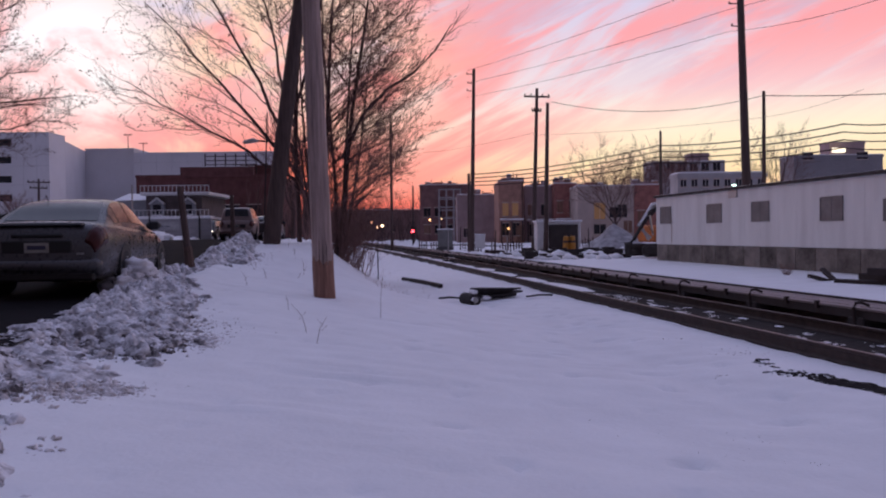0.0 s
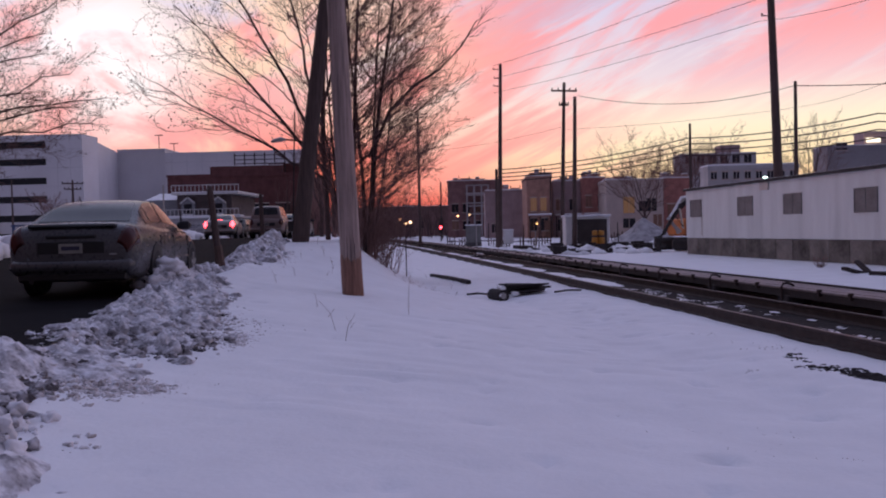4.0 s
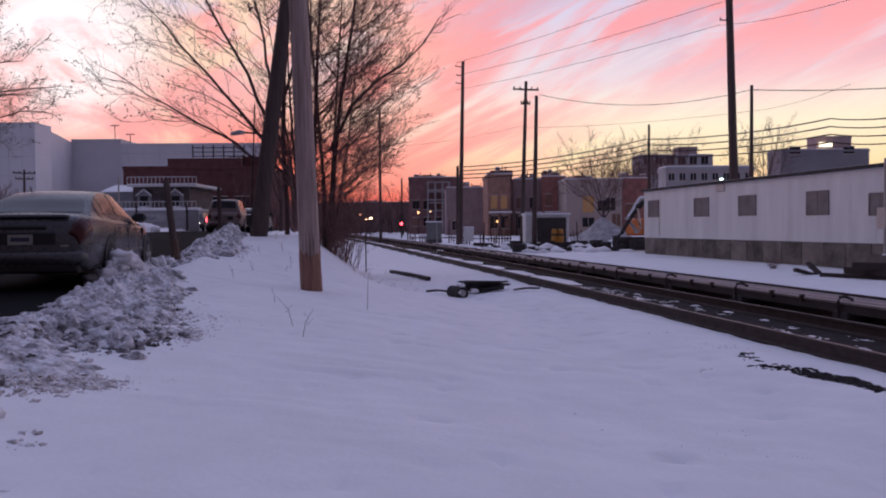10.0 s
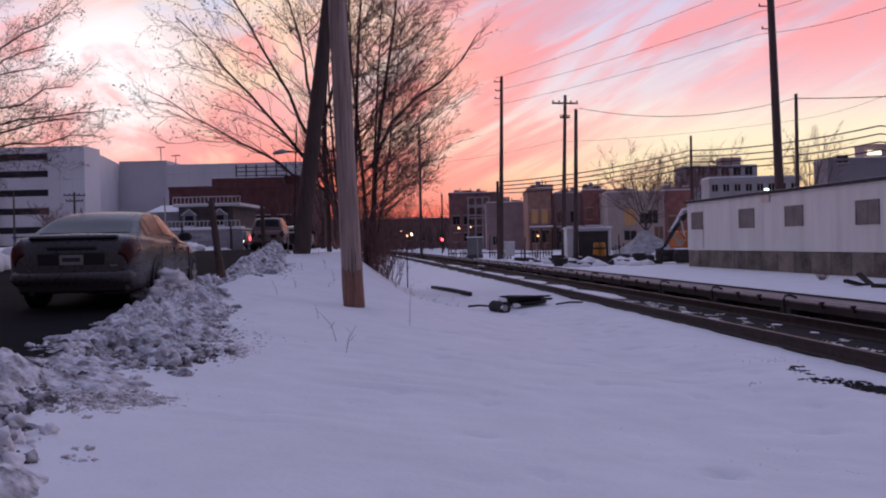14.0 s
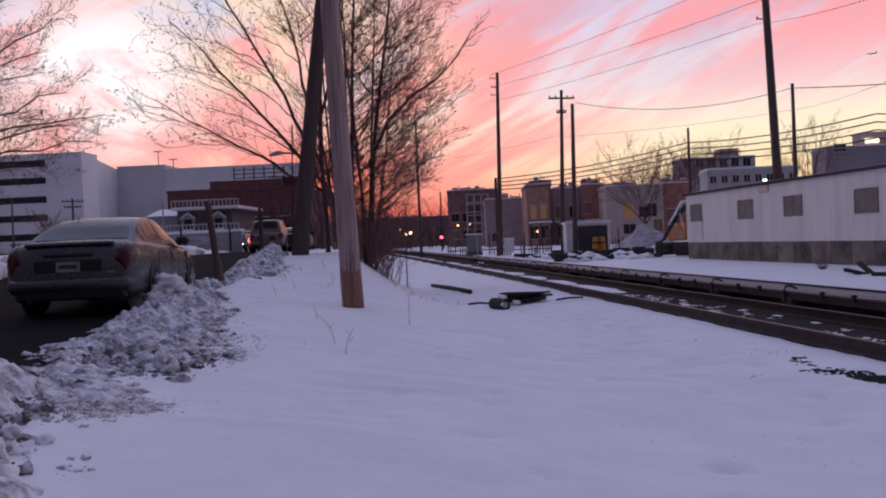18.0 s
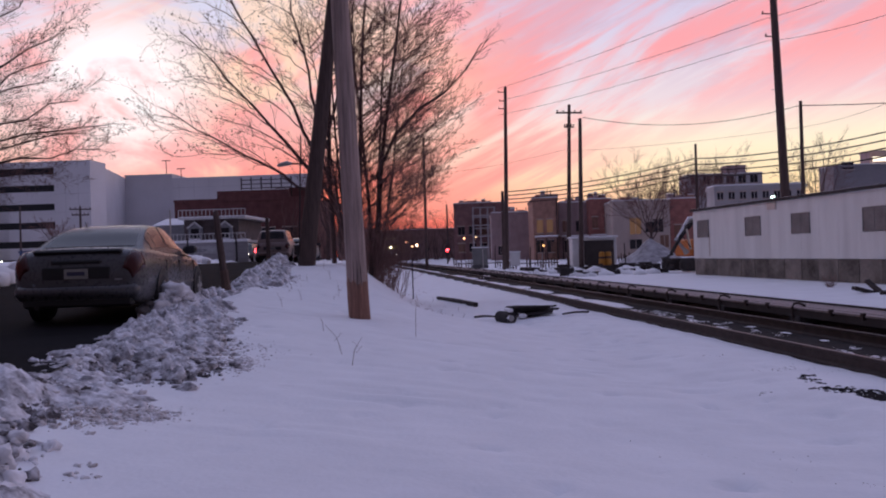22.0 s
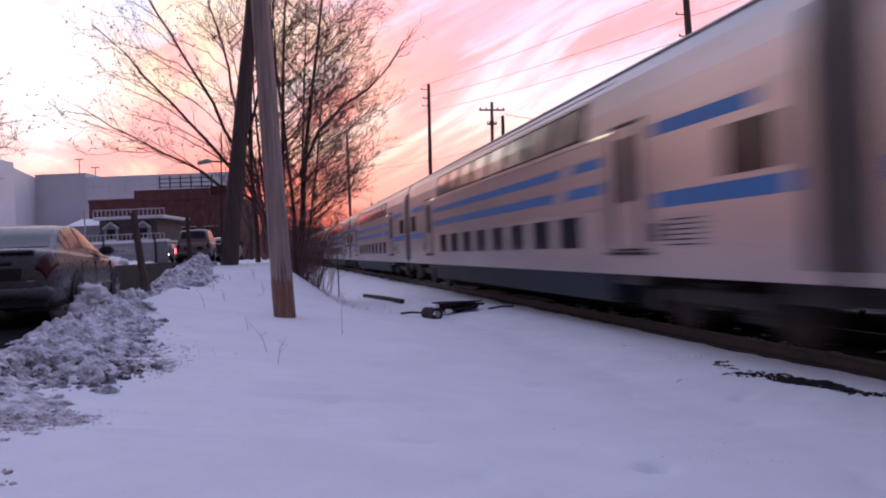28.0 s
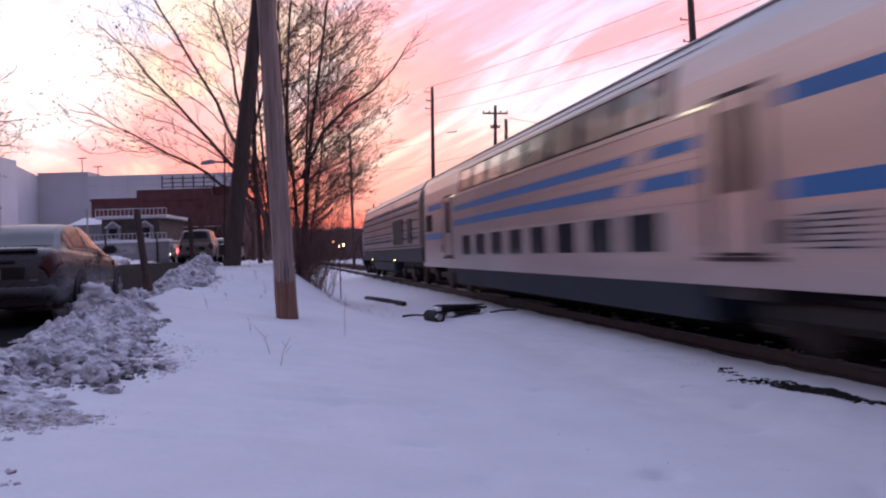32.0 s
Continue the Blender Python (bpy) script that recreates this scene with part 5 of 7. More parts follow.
for z in (4.2, 8.4, 12.6, 15.6):
    part("wall_joint", nbox(-14.0, 14.0, -0.02, 0.02, z, z + 0.07), JOINT, long_wing)
for x, z in ((-67.21, 23.73), (-63.97, 21.87)):
    rm = thing("roof_mast", pose(x, 169 if x > -60 else 175, 19.0), "slim lamp mast on the garage roof", "mast", "roof masts")
    part("shaft", ntube([(0, 0, 0), (0, 0, z - 19.0)], [0.09, 0.08], 6), UNDER, rm)
    part("lamp_bar", nbox(-0.9, 0.9, -0.1, 0.1, z - 19.12, z - 18.95), UNDER, rm)

# ---- brick hall with a roof frame ----
HALLBRICK = mat("sooty_maroon_brick", (0.15, 0.058, 0.056), 0.9, 0, 0.35, 1.2, 0.3, 14)
hall = building("brick_hall", -39.38, -21.55, 105, 18, 1.3, 9.59, HALLBRICK, "dark red brick hall with a stepped parapet", tuple((x, 1.2, 1.8, 3.2, "dark") for x in (3.4, 6.2)), snow=False, category="building", group="")
part("raised_parapet", nbox(-3.2, 6.2, -0.14, 0.3, 8.0, 10.62 - 1.3), HALLBRICK, hall)
part("parapet_snow", nbox(-3.2, 6.2, -0.14, 0.3, 10.62 - 1.29, 10.62 - 1.22), SNOW, hall)
part("end_block", nbox(3.4, 8.2, 4, 12, 7.4, 11.17 - 1.3), HALLBRICK, hall)
for k in range(6):
    x = -0.9 + 1.35 * k
    part("roof_frame_post", nbox(x - 0.07, x + 0.07, 3, 3.14, 7.6, 12.62 - 1.3), RUST, hall)
    if k < 5:
        for z in (0.0, 0.55, 1.1):
            part("roof_frame_beam", nbox(x, x + 1.35, 3.0, 3.12, 11.11 - 1.3 + z, 11.11 - 1.2 + z), RUST, hall)

# ---- white porched house ----
TRIM = mat("white_trim_paint", (0.62, 0.61, 0.62), 0.6, 0, 0.12, 2, 0.05)
SIDING = mat("grey_blue_siding", (0.26, 0.265, 0.29), 0.75, 0, 0.2, 1.2, 0.1, 10, stretch=(1, 1, 6))
ho = thing("porch_house", pose(-26.82, 78, 1.0) @ Matrix.Scale(1.2, 4), "grey house with white porches, dormers and snowy railings", "house")
part("ground_floor", nbox(-4.2, 3.6, 0, 8, 0, 1.95), SIDING, ho)
part("upper_floor", nbox(-1.6, 2.9, 0.9, 8, 1.95, 3.9), mat("dark_brown_shingles", (0.12, 0.095, 0.095), 0.85, 0, 0.35, 2.0, 0.3, 16), ho, "dark brown shingled upper storey")
part("porch_roof", nbox(-4.4, 3.9, -0.5, 8.2, 1.95, 2.1), TRIM, ho)
part("porch_snow", nbox(-4.4, 3.9, -0.5, 0.9, 2.1, 2.2, bevel=0.03), SNOW, ho)
part("roof", nbox(-1.9, 3.6, 0.4, 8.2, 3.9, 4.06), TRIM, ho)
part("roof_snow", nbox(-1.9, 3.6, 0.4, 8.2, 4.06, 4.14, bevel=0.02), SNOW, ho)
part("wing", nbox(-4.2, -1.6, 1.5, 8, 1.95, 3.6), SIDING, ho)
part("wing_roof", prism(bmesh.new(), [(1.2, 3.55), (8.2, 3.55), (4.5, 4.25)], "x", -4.4, -1.7), SNOW, ho)
for z0, x0, x1, y in ((4.14, -1.9, 3.6, 0.45), (2.15, -4.3, 3.8, -0.45)):
    part("railing_top", nbox(x0, x1, y, y + 0.05, z0 + 0.5, z0 + 0.56), TRIM, ho)
    n = int((x1 - x0) / 0.32)
    for k in range(n + 1):
        part("baluster", nbox(x0 + k * (x1 - x0) / n - 0.02, x0 + k * (x1 - x0) / n + 0.02, y, y + 0.04, z0, z0 + 0.5), TRIM, ho)
for x in (-0.6, 1.9):
    d = part("dormer", prism(bmesh.new(), [(x - 0.55, 2.2), (x + 0.55, 2.2), (x + 0.55, 3.2), (x, 3.65), (x - 0.55, 3.2)], "y", 0.55, 1.2), SIDING, ho)
    for sg in (-1, 1):
        g = nbox(-0.06, 0.78, -0.12, 0.1, -0.05, 0.05)
        g.transform(Matrix.Translation((x, 0.5, 3.68)) @ pose(0, 0, 0, 0, 38 if sg > 0 else 142, 0))
        part("gable_board", g, TRIM, d)
    part("dormer_window", nbox(x - 0.32, x + 0.32, 0.5, 0.56, 2.35, 3.15), DARKWIN, d)
    part("dormer_sill", nbox(x - 0.4, x + 0.4, 0.42, 0.56, 2.25, 2.35), SNOW, d)
for x in (-4.2, -2.2, -0.3, 1.6, 3.5):
    part("porch_post", nbox(x - 0.07, x + 0.07, -0.4, -0.26, 0, 1.95), TRIM, ho)
for x in (-3.2, -1.2, 2.6):
    part("ground_window", nbox(x - 0.4, x + 0.4, -0.03, 0.02, 0.6, 1.5), DARKWIN, ho)
sg = part("shop_sign", nbox(-2.9, 0.0, -0.56, -0.5, 1.1, 1.62), mat("blue_grey_board", (0.10, 0.13, 0.18), 0.5), ho, "blue-grey shop board with unreadable pale lettering")
for k, (a, b) in enumerate(((-2.7, -1.9), (-1.8, -1.1), (-1.0, -0.25))):
    part("lettering_bar", nbox(a, b, -0.575, -0.56, 1.34, 1.48), TRIM, sg)
part("lettering_bar", nbox(-2.6, -0.4, -0.575, -0.56, 1.18, 1.24), TRIM, sg)
bmx = tube(bmesh.new(), [(3.3, 0.6, 2.2), (3.9, 0.2, 1.0), (4.2, 0.0, 0.1)], [0.06, 0.06, 0.06], 6)
part("stair_rail", bmx, TRIM, ho)
for k in range(6):
    part("stair_tread", nbox(3.4 + 0.12 * k, 4.4 + 0.12 * k, -0.3, 0.6, 1.7 - 0.3 * k, 1.76 - 0.3 * k), SNOW, ho)

# ---- signal and distant lights along the line, far off ----
sgm = thing("railway_signal", pose(-3.26, 88, 0.5), "railway signal mast showing a red light", "signal")
part("mast", ntube([(0, 0, 0), (0, 0, 2.6)], [0.07, 0.06], 8), UNDER, sgm)
part("head", nbox(-0.22, 0.22, -0.12, 0.12, 0.9, 2.0, bevel=0.03), UNDER, sgm)
part("red_lamp", ntube([(0, -0.14, 1.5), (0, -0.2, 1.5)], [0.16, 0.16], 12), mat("lit_red_lamp", (0.8, 0.05, 0.05), 0.3, emit=(1.0, 0.05, 0.07, 9), bump=0), sgm, "lit red lamp")
# The first three are vehicle lights; the posts under all of them are added.
for k, (x, z, Y, col, st, r) in enumerate(((-6.26, 2.56, 84, (1.0, 0.6, 0.4), 7, 0.13), (-6.89, 2.47, 86, (1.0, 0.5, 0.25), 4, 0.10), (-7.84, 3.03, 90, (1.0, 0.35, 0.15), 3, 0.09), (-1.79, 3.59, 110, (1.0, 0.45, 0.2), 4, 0.13), (0.47, 2.13, 105, (1.0, 0.35, 0.35), 3, 0.13), (-0.20, 3.73, 112, (1.0, 0.6, 0.3), 2, 0.11), (7.78, 2.22, 97, (1.0, 0.5, 0.15), 1.6, 0.14))):
    lm = thing("street_lamp", pose(x, Y, 0.6), "distant lit lamp on a short post", "lamp", "distant lamps")
    part("post", ntube([(0, 0, -0.3), (0, 0, z - 0.6)], [0.025, 0.02], 6), UNDER, lm)
    part("globe", ntube([(0, -0.06, z - 0.6 - r), (0, -0.06, z - 0.6 - r * 0.5), (0, -0.06, z - 0.6 + r * 0.5), (0, -0.06, z - 0.6 + r)], [r * 0.5, r, r, r * 0.5], 10), mat("lit_lamp_%s" % "abcdefgh"[k], (0.9, 0.7, 0.5), 0.3, emit=(*col, st), bump=0), lm)

# poles on the far side of the street
utility_pole(-39.57, 80, 1.4, 7.49 - 1.4, 0.14, arms=((7.15 - 1.4, 1.0, 25), (6.59 - 1.4, 0.8, 25)), label="dark utility pole with crossarms before the garage")
utility_pole(-48.61, 85, 1.4, 8.05 - 1.4, 0.12, label="dark pole before the garage")
utility_pole(-15.23, 40, 1.3, 4.19 - 1.3, 0.05, material=ROOFSTEEL, label="slim sign post by the street")
bs_ = thing("street_sign", pose(-15.84, 30, 1.5), "small blue sign board on a rail by the street", "sign")
part("rail", nbox(-1.4, 1.2, -0.03, 0.03, 0.62, 0.68), mat("blue_rail_paint", (0.04, 0.08, 0.2), 0.5), bs_)
for x in (-1.3, 0.0, 1.1):
    part("post", nbox(x - 0.04, x + 0.04, -0.04, 0.04, -0.5, 0.7), mat("blue_rail_paint", (0.04, 0.08, 0.2), 0.5), bs_)

# ---- near utility pole ----
np_ = thing("utility_pole", pose(-2.11, 14.3, 0.42), "weathered grey-brown wooden utility pole with a split reddish foot", "utility pole", "utility poles")
pts = [(-0.033 * i + 0.0, 0, 1.0 * i) for i in range(12)]
pts[0] = (0.02, 0, -0.5)
bm = ntube(pts, [0.185 - 0.0052 * i for i in range(12)], 20)
bmesh.ops.subdivide_edges(bm, edges=[e for e in bm.edges if abs(e.verts[0].co.z - e.verts[1].co.z) > 0.3], cuts=3)
for v in bm.verts:
    k = noise.noise((math.atan2(v.co.y, v.co.x + 0.033 * v.co.z) * 3, v.co.z * 0.4, 2))
    ax = -0.033 * v.co.z
    v.co.x = ax + (v.co.x - ax) * (1 + 0.035 * k)
    v.co.y *= 1 + 0.035 * k
part("shaft", bm, POLE_NEW, np_, smooth=True)
bm = ntube([(0.02, 0, -0.3), (0.0, 0, 0.18), (-0.016, 0, 0.5), (-0.026, 0, 0.82)], [0.192, 0.190, 0.188, 0.1835], 36)
for v in bm.verts:
    if v.co.z > 0.7:
        g = math.atan2(v.co.y, v.co.x)
        v.co.z += 0.26 * noise.noise((math.cos(g) * 2.4, math.sin(g) * 2.4, 6)) + 0.16 * noise.noise((math.cos(g) * 9, math.sin(g) * 9, 2)) - 0.05
part("foot", bm, POLE_FOOT, np_, "reddish damp foot of the pole", smooth=True)
for k in range(3):
    a = -1.7 + 0.35 * k
    part("split", tube(bmesh.new(), [(-0.02 + 0.18 * math.cos(a), 0.18 * math.sin(a), 0.5), (-0.03 + 0.181 * math.cos(a), 0.181 * math.sin(a), 0.75 + 0.1 * k), (-0.04 + 0.179 * math.cos(a), 0.179 * math.sin(a), 1.1)], [0.004, 0.006, 0.002], 4), UNDER, np_)

# ---- leaning pole with a street lamp ----
lp = thing("lamp_pole", pose(-5.09, 24, 1.2), "dark leaning wooden pole carrying a street lamp", "utility pole", "utility poles")
part("shaft", ntube([(-0.05, 0, -0.5), (0.13, 0, 1.2), (0.50, 0, 4), (0.92, 0, 7), (1.3, 0, 10), (1.55, 0, 12)], [0.27, 0.25, 0.225, 0.2, 0.18, 0.17], 12), POLE_OLD, lp, smooth=True)
part("lamp_arm", tube(bmesh.new(), [(0.35, 0, 3.05), (0.0, -0.05, 3.18), (-0.35, -0.1, 3.2)], [0.03, 0.025, 0.025], 6), UNDER, lp)
part("lamp_head", tube(bmesh.new(), [(-0.3, -0.1, 3.2), (-0.45, -0.1, 3.21), (-0.68, -0.1, 3.17), (-0.75, -0.1, 3.15)], [0.03, 0.075, 0.06, 0.025], 8), ROOFSTEEL, lp)
part("conduit", ntube([(-0.2, -0.1, -0.2), (0.0, -0.22, 4.0)], [0.02, 0.02], 6), UNDER, lp)
part("bracket", nbox(-0.32, -0.05, -0.12, 0.0, 0.5, 0.8, bevel=0.02), UNDER, lp)

# ---- wooden posts by the street ----
for x, y, top, lean, lab in ((-5.10, 16.4, 2.62, -0.19, "dark leaning wooden post in ploughed snow"), (-6.56, 25.5, 2.91, -0.05, "dark wooden post in ploughed snow")):
    z0 = ground_z(x, y) - 0.15
    p = thing("wooden_post", pose(x, y, z0), lab, "post", "posts by the street")
    h = top - z0
    part("shaft", ntube([(0, 0, -0.2), (lean * 0.45, 0, h * 0.45), (lean, 0, h - 0.08), (lean, 0, h)], [0.082, 0.074, 0.066, 0.04], 8), POLE_OLD, p)
    part("collar", ntube([(0.0, 0, 0.2), (lean * 0.32, 0, h * 0.36)], [0.098, 0.088], 8), mat("worn_brown_post_sleeve", (0.12, 0.075, 0.06), 0.8, 0, 0.4, 4, 0.3), p, "worn brown sleeve")


# ---- cars ----
TYRE = RUBBER
CARGLASS = mat("car_window_glass", (0.035, 0.035, 0.042), 0.16, 0.0, 0.4, 1.5, 0.03, 6.0, spec=0.3)
ALLOY = mat("grey_alloy", (0.42, 0.42, 0.43), 0.4, 0.7, 0.2, 4, 0.05)
TAIL = mat("red_tail_lens", (0.06, 0.009, 0.010), 0.2, 0, 0.2, 5, 0.03)
TRIMBLACK = mat("black_car_trim", (0.015, 0.015, 0.016), 0.5, 0, 0.2, 3, 0.05)
PLATE = mat("pale_plate", (0.36, 0.34, 0.30), 0.6)
PLATEBAR = mat("plate_bar", (0.05, 0.05, 0.09), 0.6)


def fair(rows, u):
    """A smooth curve through rows of numbers, u from 0 to 1."""
    n = len(rows) - 1
    i = min(n - 1, int(u * n))
    t = u * n - i
    p0, p1, p2, p3 = rows[max(0, i - 1)], rows[i], rows[i + 1], rows[min(n, i + 2)]
    return [0.5 * (2 * b + (c - a) * t + (2 * a - 5 * b + 4 * c - d) * t * t + (3 * b - a - 3 * c + d) * t ** 3) for a, b, c, d in zip(p0, p1, p2, p3)]


def skin_mesh(fn, u0, u1, v0, v1, nu, nv, off=0.0, thick=0.0):
    """A patch of a skin fn(u, v), set off along its normal, with a thickness where one is asked for."""
    bm = bmesh.new()

    def at(u, v, o):
        p = fn(u, v)
        if not o:
            return p
        e = 0.004
        n = (fn(min(1, u + e), v) - fn(max(0, u - e), v)).cross(fn(u, min(1, v + e)) - fn(u, max(0, v - e)))
        n = n.normalized() if n.length > 1e-9 else Vector((0, 0, 1))
        return p + n * o
    layers = [off] if not thick else [off, off - thick]
    grids = [[[bm.verts.new(at(u0 + (u1 - u0) * i / nu, v0 + (v1 - v0) * j / nv, o)) for j in range(nv + 1)] for i in range(nu + 1)] for o in layers]
    for g in grids:
        for i in range(nu):
            for j in range(nv):
                bm.faces.new((g[i][j], g[i + 1][j], g[i + 1][j + 1], g[i][j + 1]))
    if thick:
        a_, b_ = grids
        rim = [(0, j) for j in range(nv)] + [(i, nv) for i in range(nu)] + [(nu, nv - j) for j in range(nv)] + [(nu - i, 0) for i in range(nu)]
        for (i, j), (k, m_) in zip(rim, rim[1:] + rim[:1]):
            bm.faces.new((a_[i][j], a_[k][m_], b_[k][m_], b_[i][j]))
    else:
        g = grids[0]
        bm.faces.new([g[0][j] for j in range(nv + 1)])
        bm.faces.new([g[nu][j] for j in range(nv, -1, -1)])
    bmesh.ops.remove_doubles(bm, verts=bm.verts, dist=0.0005)
    bmesh.ops.recalc_face_normals(bm, faces=bm.faces)
    return bm


def sedan(m, paint, label, lit=False, tall=0.0, name="sedan", detail=True):
    """A four-door car, nose along +x, standing at z = 0; tall raises the cabin into a van."""
    c = thing(name, m, label, "car", "cars on the street")
    W = 0.93
    # stations along the body: x, half width, underside, shoulder, deck
    body = [(-2.53, 0.60, 0.44, 0.58, 0.62), (-2.52, 0.78, 0.38, 0.66, 0.74), (-2.48, 0.87, 0.31, 0.80, 0.90), (-2.40, 0.925, 0.27, 0.90, 1.00), (-2.20, 0.965, 0.24, 0.94, 1.045), (-1.85, 0.985, 0.22, 0.945, 1.05), (-1.4, 1.0, 0.21, 0.94, 1.04), (-0.7, 1.0, 0.2, 0.91, 1.01), (0.0, 1.0, 0.2, 0.89, 0.99), (0.7, 1.0, 0.2, 0.87, 0.96), (1.2, 0.995, 0.21, 0.84, 0.94), (1.7, 0.98, 0.23, 0.78, 0.88), (2.1, 0.945, 0.25, 0.71, 0.79), (2.36, 0.87, 0.30, 0.63, 0.69), (2.50, 0.74, 0.37, 0.56, 0.61), (2.54, 0.55, 0.44, 0.52, 0.55)]
    HALFRING = [(0.0, 0, 0.0), (0.72, 0, 0.0), (0.90, 0, 0.04), (0.965, 0, 0.12), (0.99, 0, 0.24), (1.0, 0.5, 0.06), (0.992, 1, -0.10), (0.968, 1, -0.02), (0.92, 2, -0.045), (0.82, 2, -0.008), (0.6, 2, 0.016), (0.3, 2, 0.03), (0.0, 2, 0.035)]

    def body_skin(u, v):
        x, w_, zb, zs, zt = fair(body, u)
        k = v * (len(HALFRING) - 1) * 2
        sgn = -1
        if k > len(HALFRING) - 1:
            k, sgn = (len(HALFRING) - 1) * 2 - k, 1
        i = min(len(HALFRING) - 2, int(k))
        t = k - i

        def spot(h):
            a, lev, dz_ = h
            thick = zs - zb
            return a, (zb + dz_ * min(1, thick / 0.6) if lev == 0 else (zb + zs) / 2 + dz_ if lev == 0.5 else zs + dz_ * min(1, thick / 0.6) if lev == 1 else zt + dz_)
        (a0, z0), (a1, z1) = spot(HALFRING[i]), spot(HALFRING[i + 1])
        return Vector((x, sgn * (a0 + (a1 - a0) * t) * w_ * W, z0 + (z1 - z0) * t))
    part("body", skin_mesh(body_skin, 0, 1, 0, 1, 48, 24 * 2), paint, c, smooth=True)
    rt = 1.45 + tall
    # stations along the cabin: x, half width at the roof, belt, roof
    if tall:
        cab = [(-2.42, 0.74, 0.98, 1.05), (-2.36, 0.70, 0.98, 1.30), (-2.18, 0.64, 0.98, rt - 0.06), (-1.4, 0.635, 0.98, rt), (-0.5, 0.63, 0.97, rt), (0.25, 0.61, 0.96, rt - 0.06), (0.9, 0.66, 0.94, 1.30), (1.55, 0.76, 0.90, 0.93)]
    else:
        cab = [(-2.02, 0.76, 1.0, 1.035), (-1.72, 0.71, 0.99, 1.16), (-1.38, 0.65, 0.98, 1.305), (-1.0, 0.605, 0.97, 1.405), (-0.55, 0.59, 0.97, 1.447), (-0.05, 0.585, 0.96, 1.445), (0.40, 0.59, 0.955, 1.36), (0.85, 0.64, 0.94, 1.19), (1.25, 0.71, 0.92, 1.03), (1.5, 0.76, 0.90, 0.93)]
    # flank from belt to cant rail, the cant rail's curve, then the roof
    CAB = [(1.0, 0.0, 0.0), (0.80, 0.20, 0.20), (0.60, 0.40, 0.40), (0.40, 0.60, 0.60), (0.20, 0.80, 0.80), (0.05, 0.95, 0.92), (-0.08, 1.0, 0.97), (-0.30, 1.0, 1.0), (-0.65, 1.0, 1.015), (-1.0, 1.0, 1.02)]

    def cab_skin(u, v):
        x, wt_, zb, zt = fair(cab, u)
        k = v * (len(CAB) - 1) * 2
        sgn = -1
        if k > len(CAB) - 1:
            k, sgn = (len(CAB) - 1) * 2 - k, 1
        i = min(len(CAB) - 2, int(k))
        t = k - i

        def spot(h):
            s_, _, z = h
            wb = W * 0.895
            y = wt_ + (wb - wt_) * s_ if s_ >= 0 else wt_ * (1 + s_)
            return y, zb + (zt - zb) * z
        (y0, z0), (y1, z1) = spot(CAB[i]), spot(CAB[i + 1])
        return Vector((x, sgn * (y0 + (y1 - y0) * t), z0 + (z1 - z0) * t))
    part("cabin", skin_mesh(cab_skin, 0, 1, 0, 1, 40, 36), paint, c, smooth=True)

    def glazing(nm, u0, u1, v0, v1, nu=10, nv=8, material=None):
        return part(nm, skin_mesh(cab_skin, u0, u1, v0, v1, nu, nv, 0.007, 0.02), material or CARGLASS, c, smooth=False)
    V = 1 / 18
    if tall:
        glazing("rear_window", 0.10, 0.26, 6.3 * V, 11.7 * V)
        side_us = ((0.30, 0.50), (0.52, 0.64), (0.66, 0.80))
    else:
        glazing("rear_window", 0.055, 0.31, 6.2 * V, 11.8 * V, 12, 10)
        side_us = ((0.175, 0.265), (0.285, 0.47), (0.49, 0.73))
    glazing("windscreen", 0.70, 0.95, 6.2 * V, 11.8 * V)
    for s_, (va, vb) in ((-1, (1.1 * V, 5.0 * V)), (1, (13.0 * V, 16.9 * V))):
        for ua, ub in side_us:
            glazing("side_window", ua, ub, va, vb, 8, 5)
    for s in (-1, 1):
        mi = part("mirror", nbox(0.72, 0.92, *sorted((s * 0.80, s * 1.04)), 0.97, 1.12, bevel=0.05), TRIMBLACK, c)
        part("mirror_glass", nbox(0.712, 0.722, *sorted((s * 0.86, s * 1.01)), 0.99, 1.10), CARGLASS, mi)
        for x in (-1.42, 1.46):
            a = bmesh.new()
            tube(a, [(x, s * 0.72, 0.33), (x, s * 0.76, 0.33), (x, s * 0.92, 0.33), (x, s * 0.94, 0.33)], [0.30, 0.335, 0.335, 0.30], 28)
            wh = part("wheel", a, TYRE, c)
            part("rim", ntube([(x, s * 0.90, 0.33), (x, s * 0.946, 0.33)], [0.225, 0.215], 24), TRIMBLACK, wh)
            for q in range(5):
                g = nbox(-0.035, 0.035, -0.008, 0.008, 0.03, 0.215, bevel=0.006)
                g.transform(Matrix.Translation((x, s * 0.952, 0.33)) @ pose(0, 0, 0, 0, q * 72, 0))
                part("spoke", g, ALLOY, wh)
            part("hub", ntube([(x, s * 0.94, 0.33), (x, s * 0.965, 0.33)], [0.06, 0.05], 14), ALLOY, wh)
            part("wheel_arch", ntube([(x, s * 0.80, 0.36), (x, s * 0.937, 0.36)], [0.395, 0.385], 28), TRIMBLACK, c)
        lens = TAIL if not lit else mat("lit_tail_lamp", (0.8, 0.05, 0.05), 0.3, emit=(1.0, 0.06, 0.08, 7), bump=0)
        va, vb = (5.6, 9.0) if s < 0 else (15.0, 18.4)
        part("tail_light", skin_mesh(body_skin, 0.085, 0.245, va / 24, vb / 24, 8, 6, 0.008, 0.03), lens, c, "dark red wrapped tail lamp", smooth=True)
